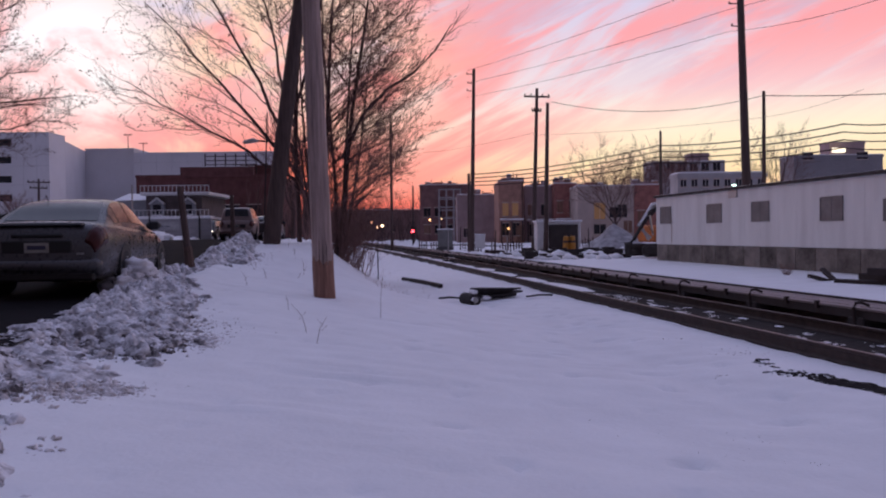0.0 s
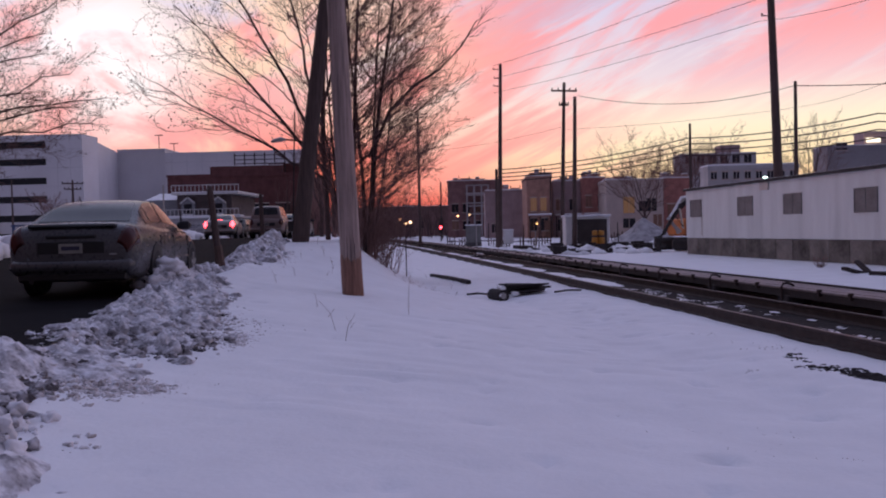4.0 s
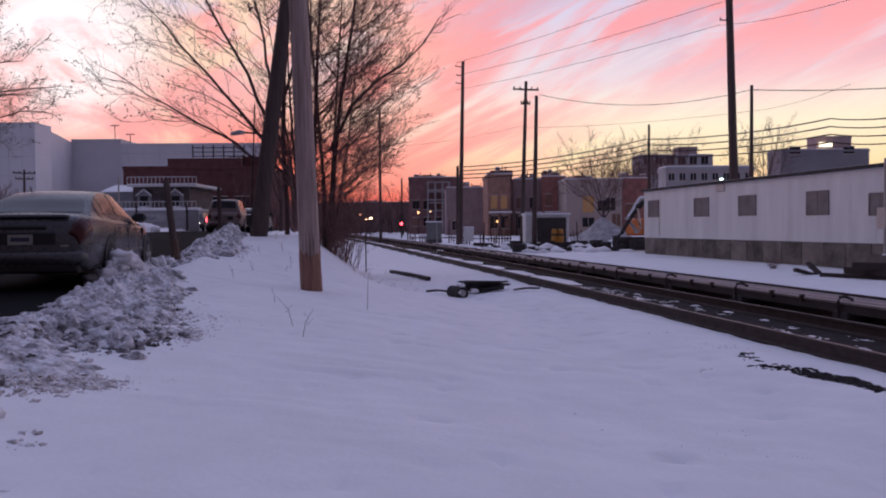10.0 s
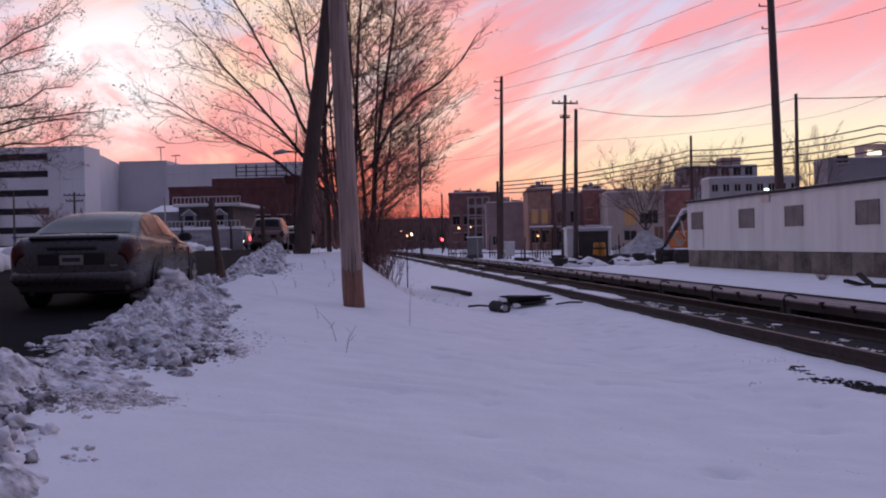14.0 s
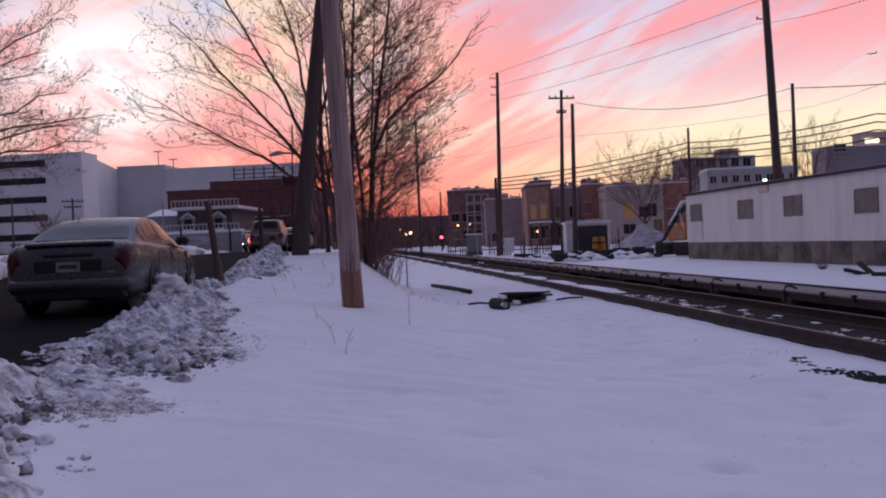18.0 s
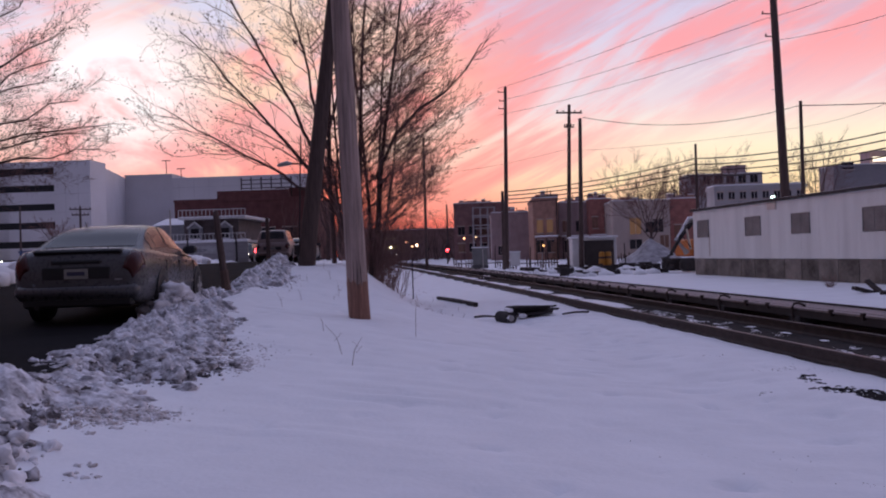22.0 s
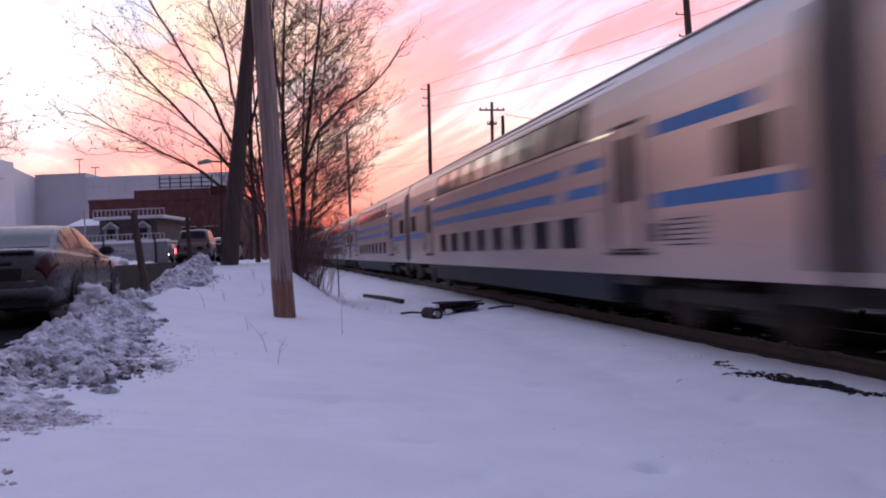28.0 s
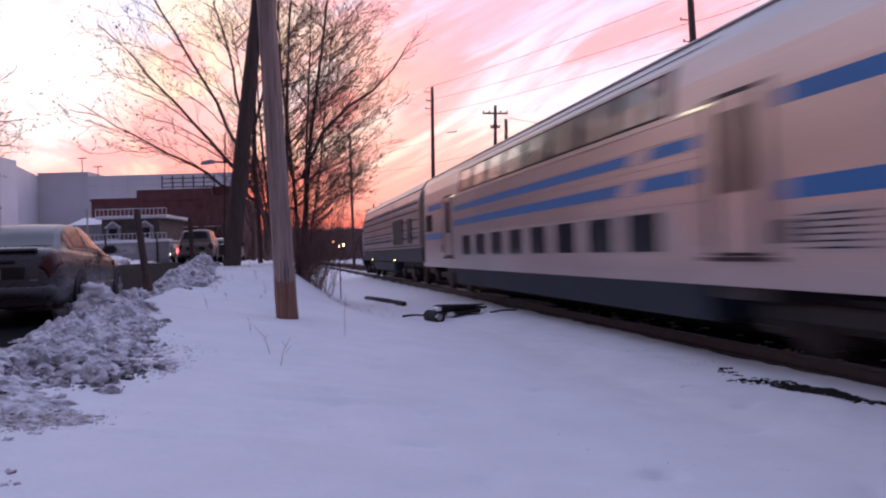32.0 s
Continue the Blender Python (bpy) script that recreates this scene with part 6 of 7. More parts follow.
        part("headlamp", nbox(2.28, 2.44, *sorted((s * 0.45, s * 0.80)), 0.56, 0.70, bevel=0.03), ALLOY, c)
        for x, z in ((-0.75, 0.84), (0.45, 0.82)):
            part("door_handle", nbox(x - 0.09, x + 0.09, *sorted((s * 0.925, s * 0.952)), z, z + 0.035, bevel=0.008), paint, c)
        for x in (-1.12, -0.16, 1.08):
            part("door_seam", nbox(x - 0.006, x + 0.006, *sorted((s * 0.90, s * 0.9335)), 0.32, 0.86), TRIMBLACK, c)
        part("side_moulding", nbox(-0.98, 1.02, *sorted((s * 0.925, s * 0.943)), 0.46, 0.51, bevel=0.008), paint, c)
    part("bumper", nbox(-2.56, -2.3, -0.84, 0.84, 0.34, 0.56, bevel=0.07), paint, c, smooth=True)
    part("lower_valance", nbox(-2.50, -2.3, -0.74, 0.74, 0.23, 0.36, bevel=0.03), TRIMBLACK, c)
    part("plate_recess", nbox(-2.535, -2.4, -0.46, 0.46, 0.62, 0.80, bevel=0.012), TRIMBLACK, c)
    pl = part("number_plate", nbox(-2.545, -2.53, -0.16, 0.16, 0.63, 0.77), PLATE, c, "pale number plate with dark bars")
    part("plate_bar", nbox(-2.551, -2.545, -0.12, 0.12, 0.675, 0.73), PLATEBAR, pl)
    if lit:
        part("brake_lamp", nbox(-1.86, -1.8, -0.14, 0.14, 1.10, 1.13), mat("lit_tail_lamp", (0.8, 0.05, 0.05), 0.3, emit=(1.0, 0.06, 0.08, 7), bump=0), c, "lit red high brake lamp")
    if detail:
        part("spoiler", nbox(-2.49, -2.26, -0.60, 0.60, 0.985, 1.045, bevel=0.025), TRIMBLACK, c, "dark boot-lid spoiler")
        part("boot_grip", nbox(-2.525, -2.45, -0.34, 0.34, 0.835, 0.90, bevel=0.02), TRIMBLACK, c)
        part("model_badge", nbox(-2.535, -2.5, -0.62, -0.52, 0.60, 0.625), ALLOY, c)
        part("exhaust", ntube([(-2.50, 0.55, 0.24), (-2.3, 0.55, 0.24)], [0.035, 0.035], 10), UNDER, c)
        part("aerial", ntube([(-1.0, 0.3, 1.40), (-1.12, 0.3, 1.50)], [0.008, 0.005], 5), TRIMBLACK, c)
    return c


BRONZE = mat("grey_bronze_car_paint", (0.095, 0.094, 0.10), 0.28, 0.25, 0.2, 1.5, 0.02, 20, spec=0.5)
TANPAINT = mat("tan_car_paint", (0.22, 0.165, 0.16), 0.35, 0.1, 0.2, 1.5, 0.03, 20)
PALEPAINT = mat("pale_silver_car_paint", (0.42, 0.38, 0.37), 0.3, 0.4, 0.15, 1.5, 0.03, 20)
sedan(pose(-6.02, 13.75, road_z(12.5) + 0.02, 0, 0, 98.8), BRONZE, "dark grey-bronze sedan parked by ploughed snow")
sedan(pose(-10.95, 44.5, road_z(42) + 0.02, 0, 0, 97), TANPAINT, "tan minivan parked at the kerb", tall=0.24, name="minivan", detail=False)
sedan(pose(-11.18, 52, road_z(42) + 0.02, 0, 0, 97), PALEPAINT, "pale car parked beyond the minivan", name="sedan", detail=False)
oc = sedan(pose(-20.67, 72, road_z(42) + 0.02, 0, 0, -84), TRIMBLACK, "dark car waiting with one headlamp lit", tall=0.2, name="dark_car", detail=False)
part("lit_headlamp", ntube([(2.44, 0.62, 0.66), (2.50, 0.62, 0.66)], [0.09, 0.09], 12), mat("lit_white_headlamp", (0.9, 0.9, 0.85), 0.3, emit=(1.0, 0.92, 0.75, 10), bump=0), oc, "lit white headlamp")
moving_car = sedan(pose(0, 0, 0), PALEPAINT, "pale sedan driving away with red lamps lit", lit=True, name="moving_sedan", detail=False)

# ---- ploughed snow bank: clods and chunks ----
rng = random.Random(21)


def at_side(s, lat):
    p = on_track(s, lat + 0.78)
    return p.x, p.y


SNOWCLOD = mat("grimy_snow_clods", (0.80, 0.80, 0.84), 0.85, 0, 0.3, 5.0, 0.5, 22.0, tint=(0.60, 0.59, 0.62), spec=0.2)
PLOUGHED = mat("ploughed_snow", (0.72, 0.72, 0.76), 0.9, 0, 0.3, 6.5, 0.8, 30.0, tint=(0.22, 0.21, 0.225), spec=0.15, lo=0.56, hi=0.84)


CRUMBDIRT = mat("street_dirt_snow", (0.60, 0.59, 0.62), 0.9, 0, 0.4, 9.0, 0.8, 40.0, tint=(0.10, 0.09, 0.095), spec=0.15, lo=0.48, hi=0.76)
BROWNCRUMB = mat("brown_crumbled_snow", (0.74, 0.73, 0.76), 0.9, 0, 0.4, 12.0, 0.8, 40.0, tint=(0.34, 0.29, 0.275), spec=0.15, lo=0.55, hi=0.85)
# heaps as (metres up the line, metres beside the rail, half length, half width, height)
MIDHEAPS = [(8.9, -8.5, 0.5, 0.3, 0.06), (9.8, -8.2, 0.6, 0.4, 0.08), (10.6, -8.3, 0.7, 0.42, 0.10), (11.5, -8.4, 0.7, 0.4, 0.12), (12.5, -8.5, 0.6, 0.35, 0.16), (13.75, -8.7, 0.34, 0.24, 0.52), (12.4, -8.0, 0.7, 0.35, 0.08), (9.2, -7.7, 0.6, 0.35, 0.05), (10.6, -7.7, 0.7, 0.3, 0.05), (14.5, -8.3, 0.6, 0.3, 0.12)]
FARHEAPS = [(15.6, -8.9, 0.9, 0.26, 0.2), (17.2, -8.85, 0.9, 0.28, 0.22), (19.2, -8.35, 1.0, 0.32, 0.28), (21.5, -8.25, 1.1, 0.36, 0.30), (24.3, -8.2, 1.3, 0.36, 0.3), (20.3, -7.7, 0.8, 0.2, 0.08)]
NEARHEAPS = [(7.05, -8.5, 0.36, 0.30, 0.20), (6.35, -8.3, 0.28, 0.26, 0.12), (5.85, -7.95, 0.22, 0.22, 0.13), (5.35, -7.82, 0.20, 0.2, 0.14), (4.95, -7.62, 0.16, 0.16, 0.12), (4.6, -7.75, 0.3, 0.3, 0.16), (3.9, -7.6, 0.4, 0.3, 0.18), (2.9, -7.8, 0.5, 0.4, 0.22), (7.9, -8.3, 0.5, 0.4, 0.05), (7.3, -7.9, 0.5, 0.4, 0.04)]
HEAPS = MIDHEAPS + FARHEAPS + NEARHEAPS


def domes(x, y, f, seed):
    """Rounded lumps of one size, of uneven height."""
    d, c = noise.voronoi((x * f, y * f, seed))
    near = min(c, key=lambda p: (p.x - x * f) ** 2 + (p.y - y * f) ** 2)
    q = math.hypot(near.x - x * f, near.y - y * f) / 0.66
    return math.sqrt(max(0.0, 1 - q * q)) * (0.6 + 0.5 * noise.noise(near * 3.7))


def tumbled(name, heaps, material, label, rough, s0, s1, step, lat0, lat1):
    """A sheet of tumbled snow: heaps with lumps on lumps."""
    ss, ls = list(np.arange(s0, s1, step)), list(np.arange(lat0, lat1, step))
    v, keep = [], []
    for s in ss:
        for lat in ls:
            ks = s + 0.25 * noise.noise((s * 1.6, lat * 1.6, 31))
            kl = lat + 0.22 * noise.noise((s * 1.6, lat * 1.6, 47))
            h = r = 0.0
            for a, b, c, d, e in heaps:
                q = ((ks - a) / c) ** 2 + ((kl - b) / d) ** 2
                if q < 5:
                    g = math.exp(-q)
                    h += e * g
                    r += g
            x, y = at_side(s, lat)
            if r < 0.05:
                v.append((x, y, ground_z(x, y) - 0.05))
                keep.append(False)
                continue
            r = min(1.0, max(0.0, (r - 0.05) * 1.6 + 0.5 * noise.noise((x * 6, y * 6, 14)) * (1 - r)))
            k = rough * (0.6 + 0.4 * sstep(7.2, 9.0, s)) * r * (0.35 + 0.65 * min(1, h / 0.22))
            jx, jy = 0.035 * noise.noise((x * 9, y * 9, 4)), 0.035 * noise.noise((x * 9, y * 9, 9))
            lum = 0.20 * domes(x + jx, y + jy, 4.6, 0.3) + 0.13 * domes(x + jx, y + jy, 9.5, 1.7) + 0.10 * domes(x + jx * 0.5, y, 19, 3.1) + 0.03 * domes(x, y, 36, 5.0) + 0.09 * noise.fractal((x * 7, y * 7, 3), 0.9, 2.1, 5) + 0.014 * noise.noise((x * 48, y * 48, 2))
            v.append((x + jx * r, y + jy * r, ground_z(x, y) + h * (0.7 + 0.35 * noise.noise((x * 1.7, y * 1.7, 5))) + k * (lum - 0.12) - 0.04 * (1 - r)))
            keep.append(True)
    n = len(ls)
    f = []
    for j in range(len(ss) - 1):
        for i in range(n - 1):
            q = (j * n + i, j * n + i + 1, (j + 1) * n + i + 1, (j + 1) * n + i)
            if keep[q[0]] or keep[q[1]] or keep[q[2]] or keep[q[3]]:
                f.append(q)
    o = sheet(name, v, f, material)
    return tagged(o, label, "snow", kind="stuff")


tumbled("near_snow_bank", HEAPS, PLOUGHED, "rounded lumps of ploughed snow beside the street", 0.8, 1.6, 8.06, 0.022, -9.1, -6.9)
tumbled("snow_bank", HEAPS, PLOUGHED, "crumbled ploughed snow bank streaked with street dirt", 0.8, 7.9, 14.9, 0.022, -9.3, -6.9)
tumbled("far_verge_bank", HEAPS, PLOUGHED, "ploughed snow bank along the verge", 0.9, 14.9, 28.0, 0.042, -9.5, -6.9)
BACK = [(s_, -7.95 + 0.2 * noise.noise((s_ * 0.9, 1, 1)), 0.6, 0.38, 0.2 + 0.1 * noise.noise((s_, 4, 4))) for s_ in np.arange(-14, 2.4, 0.9)]
tumbled("back_snow_bank", BACK, PLOUGHED, "ploughed snow bank streaked with street dirt", 1.0, -15.0, 1.6, 0.06, -9.1, -6.9)


def heap_top(s, lat):
    x, y = at_side(s, lat)
    return ground_z(x, y) + 0.75 * sum(e * math.exp(-((s - a) / c) ** 2 - ((lat - b) / d) ** 2) for a, b, c, d, e in HEAPS)


def chunk(h, c, r, rng_):
    """A ragged clod."""
    dirs, faces_ = ICO[2 if r < 0.05 else 3]
    ph, base = Vector((rng_.uniform(0, 90), rng_.uniform(0, 9), 0)), len(h.v)
    sx, sy, sz = rng_.uniform(0.7, 1.35), rng_.uniform(0.7, 1.35), rng_.uniform(0.5, 0.95)
    for d in dirs:
        k = 1 + 0.55 * noise.noise(d * 1.5 + ph) + 0.45 * noise.noise(d * 3.4 + ph) + 0.28 * noise.noise(d * 7.5 + ph)
        h.v.append((c[0] + d.x * k * r * sx, c[1] + d.y * k * r * sy, c[2] + d.z * k * r * sz))
    h.f += [(a + base, b + base, e + base) for a, b, e in faces_]


def strewn(name, heaps, count, least, most, spread_, material, label, sink=0.25):
    """Clods strewn over heaps, many small ones and a few large."""
    h = Heap()
    for k in range(count):
        a, b, c, d, e = heaps[k % len(heaps)]
        s, lat = rng.gauss(a, c * spread_), rng.gauss(b, d * spread_)
        r = least + (most - least) * rng.random() ** 4
        x, y = at_side(s, max(-9.3, lat))
        chunk(h, (x, y, heap_top(s, max(-9.3, lat)) + r * sink), r, rng)
    return tagged(part(name, h, material, smooth=True), label, "snow", kind="stuff")


strewn("snow_clods", MIDHEAPS, 1500, 0.008, 0.12, 0.66, PLOUGHED, "tumbled clods of ploughed snow, white and grey", -0.1)
strewn("dirty_clods", [(9.6, -7.95, 0.8, 0.45, 0), (10.6, -8.0, 0.8, 0.4, 0), (8.9, -8.35, 0.5, 0.35, 0), (11.6, -8.2, 0.8, 0.35, 0), (9.0, -7.6, 0.5, 0.3, 0)], 2600, 0.008, 0.06, 0.6, CRUMBDIRT, "small crumbs of snow dark with street dirt", 0.1)
strewn("block_of_snow", [(13.75, -8.7, 0.36, 0.26, 0)], 46, 0.05, 0.24, 0.5, SNOWCLOD, "high heap of broken snow blocks", 0.0)
strewn("far_clods", FARHEAPS, 620, 0.02, 0.17, 0.7, PLOUGHED, "clods of ploughed snow along the verge", -0.1)
strewn("near_clods", NEARHEAPS, 160, 0.01, 0.10, 0.75, SNOWCLOD, "lumps of ploughed snow by the street", -0.4)
strewn("kerb_clods", [(6.3, -8.45, 0.4, 0.2, 0), (5.6, -8.1, 0.3, 0.15, 0), (5.1, -7.85, 0.25, 0.14, 0), (4.4, -7.9, 0.5, 0.15, 0), (7.4, -8.2, 0.2, 0.12, 0), (6.6, -8.1, 0.2, 0.1, 0)], 800, 0.008, 0.06, 0.8, CRUMBDIRT, "dark clods of snow in the gutter", 0.0)
strewn("brown_crumbs", [(6.75, -7.85, 0.26, 0.24, 0), (6.95, -7.6, 0.24, 0.20, 0), (7.05, -7.38, 0.14, 0.12, 0), (10.2, -7.25, 0.6, 0.24, 0), (9.5, -7.05, 0.3, 0.12, 0), (19.9, -7.45, 0.7, 0.25, 0)], 2300, 0.005, 0.030, 0.75, BROWNCRUMB, "crumbs of brown dirty snow on the verge", -0.35)
strewn("dirt_clots", [(5.36, -7.35, 0.05, 0.06, 0), (5.6, -7.40, 0.04, 0.05, 0)], 34, 0.004, 0.022, 0.8, BROWNCRUMB, "small clots of dirt on the snow", -0.1)
# soil and grit scattered over the snow
bm = Heap()
for cx, cy, sx, sy, n in ((-2.7, 9.3, 0.28, 0.3, 50), (-2.55, 6.2, 0.22, 0.12, 60), (-2.3, 6.35, 0.12, 0.03, 14), (2.92, 8.6, 0.05, 0.03, 10), (2.3, 6.0, 0.10, 0.05, 12), (2.45, 5.3, 0.05, 0.03, 8), (3.1, 11.2, 0.10, 0.04, 10), (3.55, 9.9, 0.08, 0.05, 14), (-4.81, 19, 0.5, 1.2, 60), (3.94, 10.0, 0.3, 0.4, 30), (1.76, 6.0, 0.4, 0.15, 10), (2.02, 5.4, 0.2, 0.1, 8)):
    for k in range(n):
        x, y = cx + rng.gauss(0, sx), cy + rng.gauss(0, sy)
        lump(bm, (x, y, ground_z(x, y)), rng.uniform(0.003, 0.011) * (0.5 if y < 7 else 1.0), rng, 0.5, 1)
tagged(part("soil_crumbs", bm, mat("dark_soil", (0.16, 0.125, 0.115), 0.95, 0, 0.4, 8, 0.4)), "crumbs of dark soil scattered on the snow", "soil", kind="stuff")
# snow bank across the street
bm = Heap()
for k in range(140):
    s = rng.uniform(8, 60)
    x, y = at_side(s, rng.gauss(-17.3, 0.5))
    lump(bm, (x, y, road_z(y) + 0.15), rng.uniform(0.3, 0.7), rng, 0.7, 2)
tagged(part("far_snow_bank", bm, SNOW, smooth=True), "high snow bank across the street", "snow", kind="stuff")
bm = Heap()
for k in range(60):
    x, y = -22.55 + rng.uniform(-4.5, 3.0), 65 + rng.uniform(-1.5, 1.5)
    lump(bm, (x, y, 1.4), rng.uniform(0.25, 0.6), rng, 0.6, 1)
tagged(part("yard_snow_bank", bm, SNOW, smooth=True), "snow bank before the porch house", "snow", kind="stuff")

# ---- debris beside the track ----
db = thing("timber_debris", pose(1.01, 19.20, -0.03, 0, 0, 8), "charred dark timber lump half buried in snow", "timber")
x, y, z = (1.01, 19.20, -0.03)
db.matrix_basis = pose(x, y, ground_z(x, y) + 0.02, 0, 0, 12)
for k in range(13):
    rr = random.Random(k)
    ln = rr.uniform(0.25, 0.62)
    g = nbox(-ln, ln, -0.06, 0.06, -0.022, 0.022, bevel=0.01)
    for v in g.verts:
        v.co.z += 0.02 * noise.noise((v.co.x * 5 + k, v.co.y * 9, k))
        v.co.x += 0.05 * noise.noise((v.co.y * 20, k * 3.1, v.co.z * 9))
    g.transform(Matrix.Translation((rr.uniform(-0.1, 0.35), 0.30 - 0.05 * k, 0.07 + 0.05 * (k % 4) + rr.uniform(0, 0.03))) @ pose(0, 0, 0, rr.uniform(-14, 14), rr.uniform(-5, 5), rr.uniform(-9, 9)))
    part("beam", g, mat("charred_timber", (0.036, 0.03, 0.03), 0.9, 0, 0.4, 6, 0.6), db)
part("snow_cap", nbox(-0.2, 0.0, -0.4, -0.1, 0.0, 0.1, bevel=0.04), SNOW, db)
st_ = thing("pipe_stub", pose(0.61, 18.40, -0.04, 0, 0, 0), "short dark pipe end dusted with snow", "pipe")
x, y, z = (0.61, 18.40, -0.04)
st_.matrix_basis = pose(x, y, ground_z(x, y) + 0.1, 0, 0, 25)
part("pipe", ntube([(0, -0.2, 0), (0, 0.35, 0)], [0.14, 0.14], 16), mat("charred_timber", (0.036, 0.03, 0.03), 0.9, 0, 0.4, 6, 0.6), st_)
part("pipe_mouth", ntube([(0, -0.21, 0), (0, -0.19, 0)], [0.07, 0.07], 14), ROOFSTEEL, st_)
part("snow_wedge", ntube([(-0.1, -0.22, 0.0), (0.02, -0.15, 0.17), (0.08, 0.2, 0.17)], [0.03, 0.06, 0.05], 8), SNOW, st_)
for k, (t0, t1) in enumerate((((-1.45, 29.00, 0.39), (-0.10, 24.50, 0.10)), ((1.87, 18.50, 0.11), (2.51, 19.00, 0.17)), ((-0.12, 19.00, 0.05), (0.35, 19.50, 0.11)))):
    a, b = Vector(t0), Vector(t1)
    a.z, b.z = ground_z(a.x, a.y) + 0.06, ground_z(b.x, b.y) + 0.06
    g = tube(bmesh.new(), [a, a.lerp(b, 0.5) + Vector((0, 0, 0.02)), b], [0.09 if k == 0 else 0.03] * 3, 4)
    tagged(part("plank", g, CREOSOTE), "dark weathered plank lying in snow", "plank", "planks by the track")
# cinder patches showing through the snow
for k, (cx, cy, dx_, dy_, ln, w_, n_) in enumerate(((3.88, 7.75, 0.34, -0.94, 0.80, 0.08, 1000), (3.58, 9.15, -0.2, -0.98, 0.30, 0.04, 50))):
    bm = Heap()
    rr = random.Random(40 + k)
    for q in range(n_):
        a_ = max(-1.15, min(1.15, rr.gauss(0, 0.55)))
        b_ = max(-1.6, min(1.6, rr.gauss(0, 1))) * w_ * (1.0 - 0.3 * a_) + 0.05 * math.sin(a_ * 7)
        x, y = cx + dx_ * a_ * ln - dy_ * b_, cy + dy_ * a_ * ln + dx_ * b_
        lump(bm, (x, y, ground_z(x, y)), rr.uniform(0.008, 0.032), rr, 0.4, 1)
    tagged(part("cinder_patch", bm, BALLAST), "patch of black cinders showing through snow", "cinders", kind="stuff")

# dry stalks
def stalk(x, y, h, lean, n=2):
    g = bmesh.new()
    z = ground_z(x, y)
    top = Vector((x + lean, y, z + h))
    tube(g, [(x, y, z - 0.03), Vector((x + lean * 0.3, y, z + h * 0.55)), top], [0.0035, 0.003, 0.0015], 4)
    for k in range(n):
        q = Vector((x, y, z)).lerp(top, 0.45 + 0.2 * k)
        tube(g, [q, q + Vector(((-1) ** k * h * 0.22, 0, h * 0.25))], [0.0025, 0.0012], 3)
    return tagged(part("dry_stalk", g, mat("dry_stalk", (0.30, 0.23, 0.22), 0.9)), "thin dry weed stalk standing in snow", "weed", "dry weeds in the snow")


stalk(-1.63, 9.6, 0.36, -0.2, 1)
stalk(-1.43, 9.0, 0.30, 0.12, 2)
stalk(-0.95, 12.0, 0.62, 0.03, 0)
stalk(-2.21, 11.5, 0.2, -0.04, 0)
for k in range(10):
    x, y = at_side(rng.uniform(15, 24), rng.uniform(-7.4, -6.2))
    stalk(x, y, rng.uniform(0.1, 0.26), rng.uniform(-0.1, 0.1), 1)
for k in range(80):
    s = rng.uniform(20, 36)
    x, y = at_side(s, rng.gauss(-4.1, 0.45))
    stalk(x, y, rng.uniform(0.04, 0.15), rng.uniform(-0.08, 0.08), 1)
x, y, z = (-2.26, 28.00, 1.23)
tagged(part("marker_stake", ntube([(x, y, 0.0), (x, y, 1.5)], [0.022, 0.02], 6), UNDER), "thin dark marker stake beside the track", "stake")

# ---- aeroplane, tiny in the distance ----
plane = thing("aeroplane", pose(0, 0, 0), "distant grey airliner crossing the evening sky", "aeroplane")
PLANE = mat("grey_airliner", (0.22, 0.2, 0.22), 0.5)
part("fuselage", ntube([(-19, 0, 0.5), (-12, 0, 0), (10, 0, 0), (17, 0, -0.3), (19, 0, -0.5)], [0.4, 1.9, 1.9, 1.5, 0.3], 10), PLANE, plane)
for s in (-1, 1):
    part("wing", prism(bmesh.new(), [(4, 0), (-4, s * 17), (-6, s * 17), (-2, 0)], "z", -1.0, -0.6), PLANE, plane)
    part("tailplane", prism(bmesh.new(), [(-14, 0), (-18, s * 6), (-19, s * 6), (-18, 0)], "z", 0.8, 1.0), PLANE, plane)
part("fin", prism(bmesh.new(), [(-12, 1), (-17, 7), (-19, 7), (-18, 1)], "y", -0.2, 0.2), PLANE, plane)


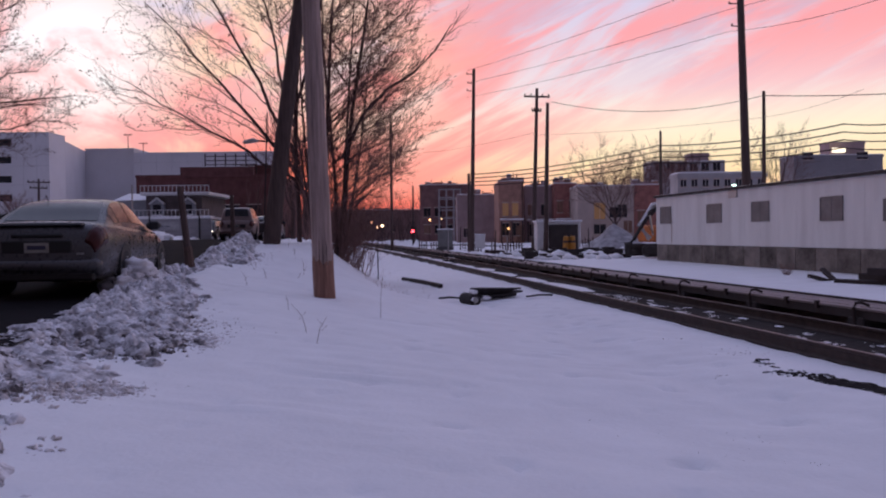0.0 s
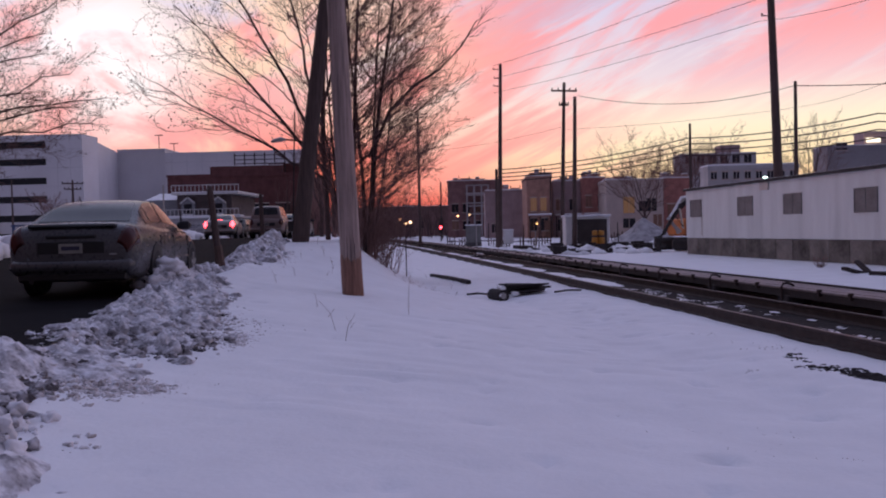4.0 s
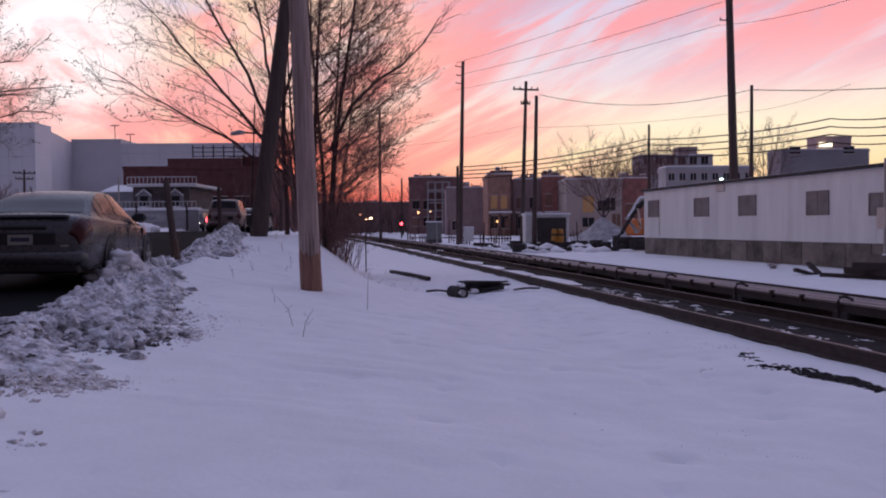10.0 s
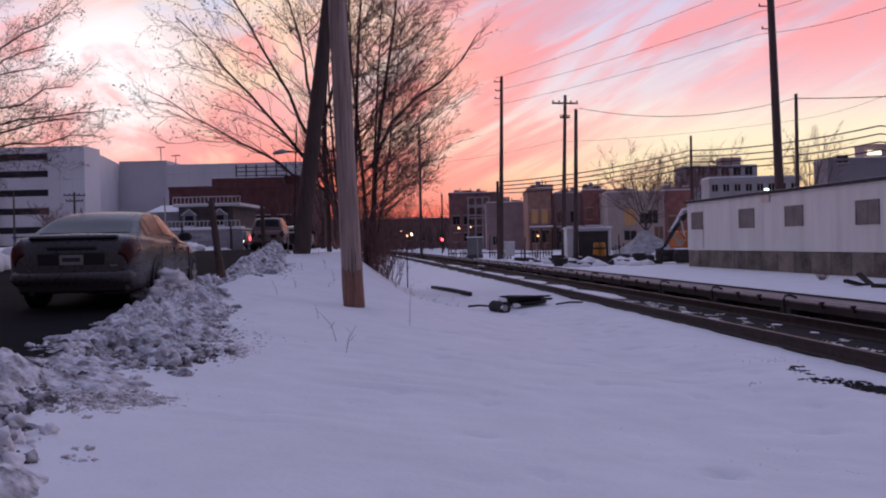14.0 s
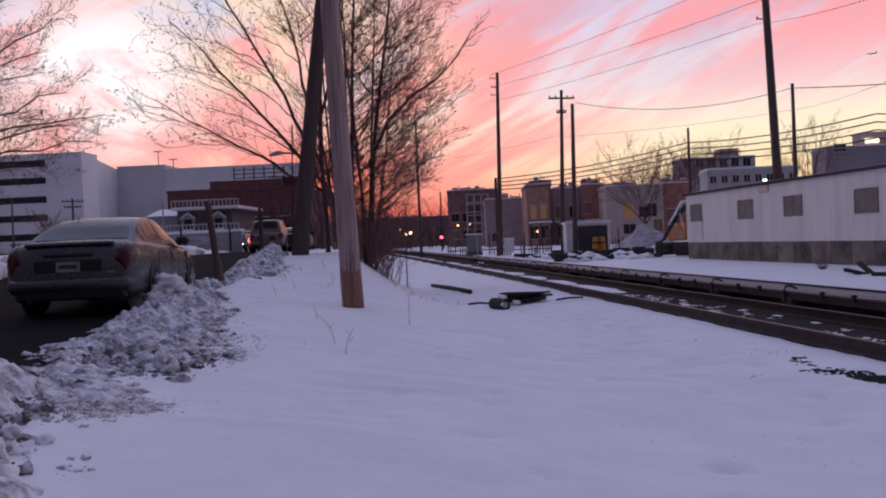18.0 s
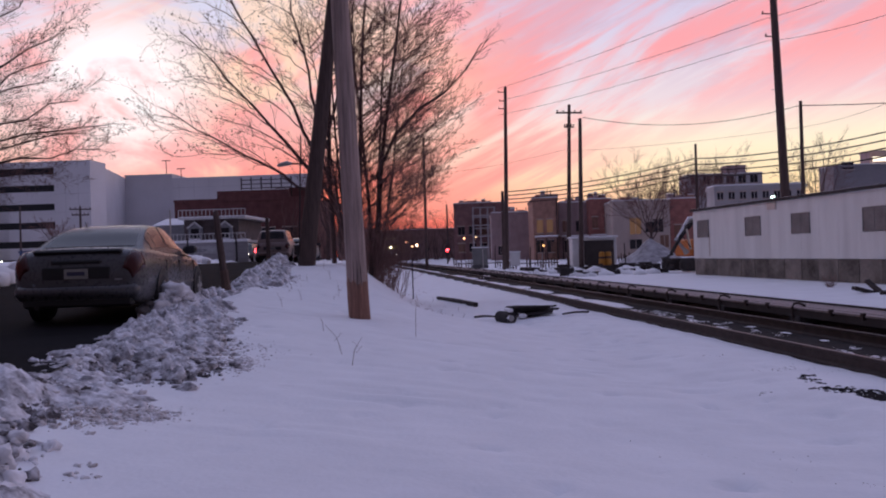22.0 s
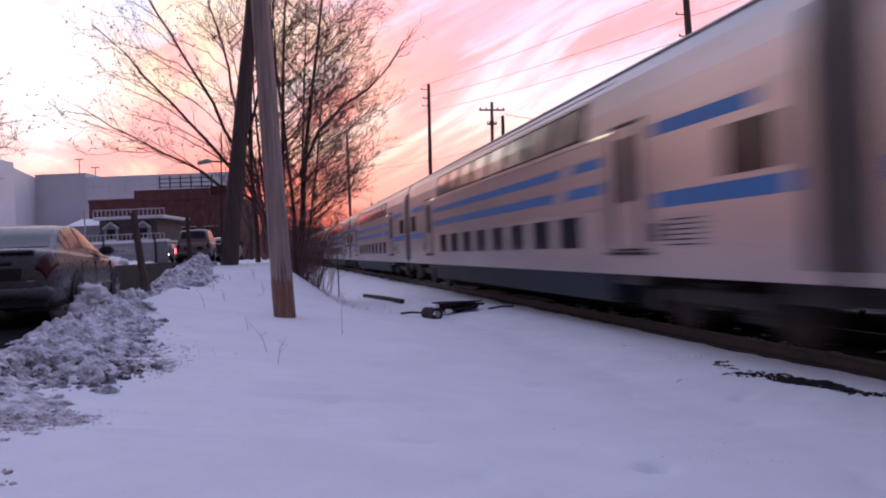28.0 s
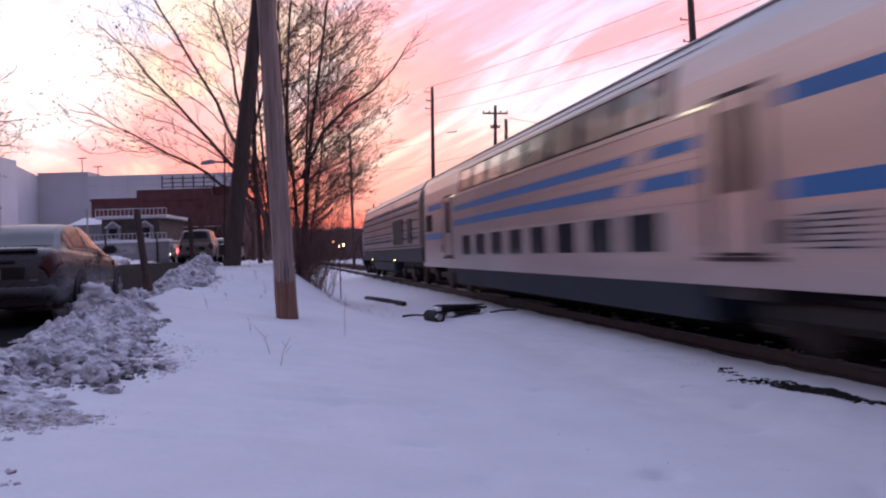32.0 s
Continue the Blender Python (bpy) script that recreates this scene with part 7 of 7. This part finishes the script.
# ---- bare trees ----
class Wood:
    """Collects tapered limbs into two meshes, thick and thin."""

    def __init__(self, seed, least=0.0065):
        self.r, self.least = random.Random(seed), least
        self.v, self.f = [[], []], [[], []]
        self.tips = []

    def limb(self, pts, radii):
        thin = radii[0] < 0.035
        n = 3 if thin else (7 if radii[0] > 0.1 else 5)
        v, f = self.v[thin], self.f[thin]
        base = len(v)
        for i, p in enumerate(pts):
            d = (pts[min(i + 1, len(pts) - 1)] - pts[max(i - 1, 0)])
            d = d.normalized() if d.length > 1e-6 else Vector((0, 0, 1))
            a = d.orthogonal().normalized()
            b = d.cross(a)
            for k in range(n):
                v.append(tuple(p + (a * math.cos(k * math.tau / n) + b * math.sin(k * math.tau / n)) * radii[i]))
        for i in range(len(pts) - 1):
            for k in range(n):
                q = base + i * n
                f.append((q + k, q + (k + 1) % n, q + n + (k + 1) % n, q + n + k))

    def grow(self, p, d, length, r, depth, up=0.15, spread=0.7, kids=5, wob=0.18):
        n = 5 if depth > 0 else 3
        pts, q, dd = [p.copy()], p.copy(), d.normalized()
        for i in range(n):
            dd = (dd + Vector((self.r.gauss(0, wob), self.r.gauss(0, wob), self.r.gauss(0, wob) + up * 0.35))).normalized()
            q = q + dd * (length / n)
            pts.append(q.copy())
        self.limb(pts, [r * (1 - 0.72 * i / n) for i in range(n + 1)])
        if depth == 0:
            self.tips.append(pts[-1])
            return
        for k in range(kids):
            t = 0.22 + 0.78 * (k + self.r.random()) / kids
            i = min(n - 1, int(t * n))
            at = pts[i].lerp(pts[i + 1], t * n - i)
            ax = (pts[i + 1] - pts[i]).normalized()
            side = ax.orthogonal().normalized()
            side = Matrix.Rotation(self.r.uniform(0, math.tau), 3, ax) @ side
            nd = (ax + side * spread * self.r.uniform(0.6, 1.25)).normalized()
            self.grow(at, nd, length * self.r.uniform(0.38, 0.62) * (1.1 - 0.4 * t), max(self.least, r * (1 - 0.65 * t) * 0.55), depth - 1, up, spread, max(2, kids - 1), wob)

    def finish(self, thing_, leaves=0, leaf=0.03):
        for k, nm in ((0, "trunk"), (1, "crown")):
            if self.f[k]:
                o = sheet(nm, self.v[k], self.f[k], BARK if k == 0 else TWIG, smooth=(k == 0), parent=thing_)
        if leaves:
            v, f = [], []
            for t in self.tips:
                if self.r.random() > leaves:
                    continue
                for q in range(self.r.randint(1, 4)):
                    c = t + Vector([self.r.gauss(0, leaf * 1.6) for _ in range(3)])
                    a, b = Vector([self.r.gauss(0, 1) for _ in range(3)]).normalized() * leaf, Vector([self.r.gauss(0, 1) for _ in range(3)]).normalized() * leaf * 0.7
                    i = len(v)
                    v += [tuple(c - a), tuple(c + b), tuple(c + a), tuple(c - b)]
                    f.append((i, i + 1, i + 2, i + 3))
            sheet("withered_leaves", v, f, mat("withered_leaf", (0.13, 0.075, 0.06), 0.9), smooth=False, parent=thing_)


def tree_at(name, label, x, y, z, group="bare trees"):
    return thing(name, pose(x, y, z), label, "tree", group)


# the spreading tree behind the leaning pole: limbs reach out over the street
t1 = tree_at("bare_tree", "bare tree with wide drooping limbs and a few withered leaves", -4.75, 27.0, 1.1)
w = Wood(5, 0.005)
w.limb([Vector((0, 0, -0.4)), Vector((-0.02, 0, 1.5)), Vector((-0.1, 0, 3.4)), Vector((-0.05, 0, 5.5)), Vector((0.15, 0.1, 8.0)), Vector((0.2, 0, 11.0))], [0.10, 0.09, 0.085, 0.075, 0.06, 0.035])


def arc(a, d0, d1, length, n, wob):
    """Points from a that set out along d0 and turn towards d1."""
    pts = [Vector(a)]
    for i in range(n):
        t = (i + 0.5) / n
        d = (Vector(d0) * (1 - t) + Vector(d1) * t).normalized() + Vector((w.r.gauss(0, wob), w.r.gauss(0, wob), w.r.gauss(0, wob)))
        pts.append(pts[-1] + d.normalized() * (length / n))
    return pts


def along_limb(pts, t):
    n = len(pts) - 1
    i = min(n - 1, int(t * n))
    return pts[i].lerp(pts[i + 1], t * n - i), (pts[i + 1] - pts[i]).normalized()


# leaders rise steeply; side limbs peel off towards the street and level out
for z0, d0, d1, length, r0, sides in ((2.3, (-0.75, -0.2, 0.55), (-0.9, -0.1, 0.5), 6.3, 0.060, 6), (2.6, (-0.6, 0.2, 0.8), (-0.75, 0.1, 0.75), 8.2, 0.075, 8), (3.2, (-0.5, -0.3, 0.9), (-0.4, -0.1, 1.0), 8.6, 0.070, 7), (3.9, (-0.4, 0.3, 1.0), (-0.25, 0.1, 1.0), 8.0, 0.065, 5), (4.8, (0.3, -0.1, 1.0), (0.15, 0.0, 1.0), 6.8, 0.055, 3)):
    lead = arc((-0.06, 0, z0), d0, d1, length, 10, 0.09)
    w.limb(lead, [r0 * (1 - 0.78 * i / 10) for i in range(11)])
    for k in range(sides):
        t = 0.14 + 0.8 * (k + 0.6 * w.r.random()) / sides
        at, ax = along_limb(lead, t)
        out = Vector((-1.0, w.r.gauss(0, 0.45), w.r.uniform(-0.12, 0.5)))
        reach = w.r.uniform(2.2, 3.7) * (1.15 - 0.6 * t)
        limb = arc(at, ax + out * 0.5, out, reach, 8, 0.12)
        r1 = max(0.012, r0 * 0.42 * (1.05 - 0.6 * t))
        w.limb(limb, [r1 * (1 - 0.75 * i / 8) for i in range(9)])
        for j in range(7):
            q, qx = along_limb(limb, 0.2 + 0.8 * (j + w.r.random()) / 7)
            side = Matrix.Rotation(w.r.uniform(0, math.tau), 3, qx) @ qx.orthogonal().normalized()
            w.grow(q, (qx + side * w.r.uniform(0.4, 0.9) + Vector((0, 0, 0.2))).normalized(), w.r.uniform(0.6, 1.3), 0.009, 1, 0.2, 0.8, 4, 0.2)
    for k in range(9):
        at, ax = along_limb(lead, 0.35 + 0.65 * (k + w.r.random()) / 9)
        side = Matrix.Rotation(w.r.uniform(0, math.tau), 3, ax) @ ax.orthogonal().normalized()
        w.grow(at, (ax + side * w.r.uniform(0.4, 0.8)).normalized(), w.r.uniform(1.0, 2.0), 0.012, 2, 0.2, 0.75, 3, 0.17)
w.finish(t1, 0.36, 0.045)

# the many-stemmed tree by the embankment
t2 = tree_at("many_stemmed_tree", "bare many-stemmed tree fanning up beside the track", -3.39, 26.0, 0.85)
w = Wood(9, 0.005)
trunks = []
for k, (x0, lean, h, r0) in enumerate(((-0.62, -0.10, 9.5, 0.06), (-0.42, -0.02, 11.0, 0.075), (-0.25, -0.03, 11.5, 0.10), (-0.05, 0.02, 11.0, 0.075), (0.12, 0.02, 11.5, 0.10), (0.02, 0.10, 9.5, 0.055), (-0.5, -0.2, 8.5, 0.05), (0.1, 0.17, 9.0, 0.05))):
    n, pts = 12, [Vector((x0, w.r.uniform(-0.4, 0.4), -0.3))]
    dd = Vector((lean, w.r.gauss(0, 0.05), 1)).normalized()
    for i in range(n):
        dd = (dd + Vector((w.r.gauss(0, 0.025), w.r.gauss(0, 0.03), 0.02))).normalized()
        pts.append(pts[-1] + dd * h / n)
    w.limb(pts, [r0 * (1 - 0.82 * i / n) for i in range(n + 1)])
    trunks.append((pts, r0, h))


def bough(at, d, length, r, sprigs):
    """A limb that bends upward, with sprigs along it."""
    n, pts, dd = 7, [at.copy()], d.normalized()
    for i in range(n):
        dd = (dd + Vector((w.r.gauss(0, 0.05), w.r.gauss(0, 0.06), w.r.gauss(0.035, 0.05)))).normalized()
        pts.append(pts[-1] + dd * length / n)
    w.limb(pts, [max(0.005, r * (1 - 0.8 * i / n)) for i in range(n + 1)])
    for j in range(sprigs):
        t = 0.15 + 0.85 * (j + w.r.random()) / sprigs
        i = min(n - 1, int(t * n))
        ax = (pts[i + 1] - pts[i]).normalized()
        side = Matrix.Rotation(w.r.uniform(0, math.tau), 3, ax) @ ax.orthogonal().normalized()
        w.grow(pts[i].lerp(pts[i + 1], t * n - i), (ax + side * w.r.uniform(0.3, 0.75)).normalized(), w.r.uniform(0.5, 1.25) * (1.1 - 0.4 * t), 0.0085, 2, 0.1, 0.65, 4, 0.13)


for k in range(190):
    pts, r0, h = trunks[w.r.randrange(len(trunks))]
    z0 = 1.3 + 7.2 * w.r.random() ** 1.1
    t = min(0.98, (z0 + 0.3) / h)
    i = min(11, int(t * 12))
    at = pts[i].lerp(pts[i + 1], t * 12 - i)
    right = w.r.random() < 0.72
    rise = w.r.uniform(0.45, 1.0) if right else w.r.uniform(0.8, 1.6)
    reach = (3.3 - 0.22 * max(0, z0 - 2.5)) * w.r.uniform(0.45, 1.0) if right else w.r.uniform(0.5, 1.5)
    d = Vector((1.0 if right else -1.0, w.r.gauss(0, 0.55), rise))
    bough(at, d, reach * math.sqrt(1 + rise * rise) * 0.95, 0.013 + 0.013 * w.r.random(), 8 if right else 6)
# brush about the foot, leaning out over the cutting
for k in range(120):
    at = Vector((w.r.gauss(0.25, 0.32), w.r.gauss(0, 0.8), -0.25))
    at.z = ground_z(-3.39 + at.x, 26.0 + at.y) - 0.95
    d = Vector((w.r.gauss(0.22, 0.28), w.r.gauss(0, 0.3), 1)).normalized()
    w.grow(at, d, w.r.uniform(0.7, 2.6), 0.012, 2, 0.1, 0.6, 4, 0.12)
# long limb reaching out to the right
pts = [Vector((0.2, 0, 3.2)), Vector((0.9, -0.1, 4.6)), Vector((1.7, -0.1, 5.4)), Vector((2.5, 0, 5.9)), Vector((3.2, 0, 6.6)), Vector((3.7, 0, 7.4))]
w.limb(pts, [0.07, 0.06, 0.05, 0.04, 0.03, 0.015])
for p, q in zip(pts[1:], pts[2:]):
    for j in range(4):
        w.grow(p.lerp(q, w.r.random()), Vector((w.r.uniform(0.1, 0.9), w.r.gauss(0, 0.4), w.r.uniform(0.1, 1))).normalized(), w.r.uniform(0.6, 1.3), 0.016, 2, 0.2, 0.7, 3, 0.15)
w.finish(t2, 0.06, 0.03)

# the tree across the street, of which limbs hang into view
t3 = tree_at("bare_tree", "bare tree across the street with long twiggy limbs", -15.6, 22.0, 1.6)
w = Wood(14, 0.005)
w.limb([Vector((0, 0, -0.5)), Vector((0.1, 0, 2.5)), Vector((0.2, 0, 5.5)), Vector((0.1, 0, 9))], [0.3, 0.25, 0.18, 0.08])
for z0, ex, ez in ((1.9, 4.3, 2.5), (2.2, 5.2, 3.2), (2.6, 4.9, 4.4), (2.9, 5.4, 3.9), (3.4, 4.6, 5.4), (3.9, 5.0, 6.3), (4.4, 4.0, 7.3), (3.0, 4.2, 4.9), (5.0, 3.2, 8.5), (2.4, 4.6, 3.7)):
    a, b = Vector((0.1, 0, z0)), Vector((ex, w.r.uniform(-1.2, 1.2), ez))
    n = 7
    pts = [a.lerp(b, i / n) + Vector((w.r.gauss(0, 0.07), w.r.gauss(0, 0.07), 0.25 * math.sin(i / n * math.pi) + w.r.gauss(0, 0.06))) for i in range(n + 1)]
    w.limb(pts, [0.05 * (1 - 0.78 * i / n) for i in range(n + 1)])
    for k in range(19):
        t = 0.2 + 0.8 * (k + w.r.random()) / 19
        i = min(n - 1, int(t * n))
        at = pts[i].lerp(pts[i + 1], t * n - i)
        ax = (pts[i + 1] - pts[i]).normalized()
        side = Matrix.Rotation(w.r.uniform(0, math.tau), 3, ax) @ ax.orthogonal().normalized()
        w.grow(at, (ax + side * w.r.uniform(0.3, 0.8)).normalized(), w.r.uniform(0.8, 1.7) * (1.15 - 0.5 * t), 0.0075, 2, 0.08, 0.75, 5, 0.18)
w.finish(t3, 0.25, 0.03)

# smaller trees behind
for k, (x, y, z, h, sp) in enumerate(((22.46, 112, 0.6, 13.5, 0.6), (19.39, 92, 0.6, 8.6, 0.6), (25.80, 104, 0.7, 11.5, 0.5), (28.98, 108, 0.7, 13.0, 0.55), (33.08, 112, 0.7, 13.5, 0.55), (36.86, 90, 0.7, 11.5, 0.5), (28.88, 125, 0.7, 13.5, 0.5), (-8.10, 48, 1.2, 8.5, 0.4), (-10.32, 56, 1.3, 9, 0.4), (-57.66, 110, 1.4, 7, 0.6), (-42.97, 95, 1.4, 4.5, 0.6))):
    t = tree_at("distant_tree", "bare tree standing among the buildings", x, y, z)
    w = Wood(30 + k, 0.016)
    w.limb([Vector((0, 0, -0.4)), Vector((0.05, 0, h * 0.18)), Vector((0, 0, h * 0.36))], [0.17, 0.15, 0.13])
    for j in range(8):
        a = j * 2.4
        w.grow(Vector((0, 0, h * (0.2 + 0.02 * j))), Vector((math.cos(a) * sp, math.sin(a) * sp, 1)).normalized(), h * w.r.uniform(0.5, 0.7), 0.08, 3, 0.12, 0.65, 6 if y > 80 else 4, 0.15)
    w.finish(t)
# scrub along the line, far off
w = Wood(77)
for k in range(260):
    s = w.r.uniform(40, 105)
    x, y = at_side(s, w.r.uniform(-6.6, -4.6))
    w.grow(Vector((x, y, ground_z(x, y) - 0.1)), Vector((w.r.gauss(0, 0.25), w.r.gauss(0, 0.2), 1)).normalized(), w.r.uniform(1.2, 4.2), 0.022, 2, 0.1, 0.55, 4, 0.13)
for k in range(150):
    s = w.r.uniform(90, 300)
    x, y = at_side(s, w.r.uniform(-14, -6.5))
    w.grow(Vector((x, y, ground_z(x, y) - 0.2)), Vector((w.r.gauss(0, 0.15), w.r.gauss(0, 0.15), 1)).normalized(), w.r.uniform(3, 7.5), 0.09, 2, 0.1, 0.6, 7, 0.1)
for k in range(140):
    y = w.r.uniform(140, 185)
    x = w.r.uniform(-0.17, 0.0) * y
    w.grow(Vector((x, y, 0.5)), Vector((w.r.gauss(0, 0.2), w.r.gauss(0, 0.2), 1)).normalized(), w.r.uniform(2.5, 9.5), 0.10, 2, 0.1, 0.65, 6, 0.12)
sc = thing("scrub", pose(0, 0, 0), "bare scrub along the railway embankment", "scrub", kind="stuff")
w.finish(sc)

# the engine at the tail of the train faces the other way
tail_engine = copy_thing(loco, pose(0, 0, 0))
tagged(tail_engine, "stainless diesel locomotive at the tail of the train")
TRAIN.append((tail_engine, S_FIRST + 25.9 * 8 + 11.6))

# ---- what moves ----
SPEED = 32.593
CAR_ROWS = [
    (0.0, -9.35, 14.00, 94.5),
    (1.0, -10.55, 29.40, 97.2),
    (1.5, -11.81, 33.40, 107.2),
    (2.0, -13.03, 37.40, 104.1),
    (2.5, -13.68, 40.90, 99.8),
    (4.5, -15.53, 51.90, 99.6),
    (5.0, -15.98, 54.40, 99.0),
    (5.5, -16.25, 56.40, 97.7),
    (6.0, -16.52, 58.40, 93.4),
    (6.5, -16.48, 60.40, 90.9),
    (7.0, -16.57, 61.50, 95.0),
    (9.0, -15.78, 62.00, 95.0),
    (32.0, -15.78, 62.00, 95.0),
]
PLANE_ROWS = [
    (0.0, 3316.8, 3200.0, 878.4),
    (16.0, 1758.8, 3200.0, 673.7),
    (32.0, 200.9, 3200.0, 468.9),
]


def motions():
    for thing_, s_mid in TRAIN:
        rows = []
        for i in range(33):
            s = s_mid - SPEED * (i - 28.5) - 0.55 * max(0.0, i - 28.4)
            d = on_track(s - 0.5, 1.5) - on_track(s + 0.5, 1.5)
            c = on_track(s, 1.5)
            turn = math.degrees(math.atan2(d.y, d.x)) + (180 if thing_ is tail_engine else 0)
            rows.append((float(i), pose(c.x, c.y, c.z, 0, 0, turn)))
        walk(thing_, rows)
    walk(moving_car, [(t, pose(x, y, road_z(y) + 0.02, 0, 0, turn)) for t, x, y, turn in CAR_ROWS])
    walk(plane, [(t, pose(x, y, z, 0, 0, 172)) for t, x, y, z in PLANE_ROWS])


motions()
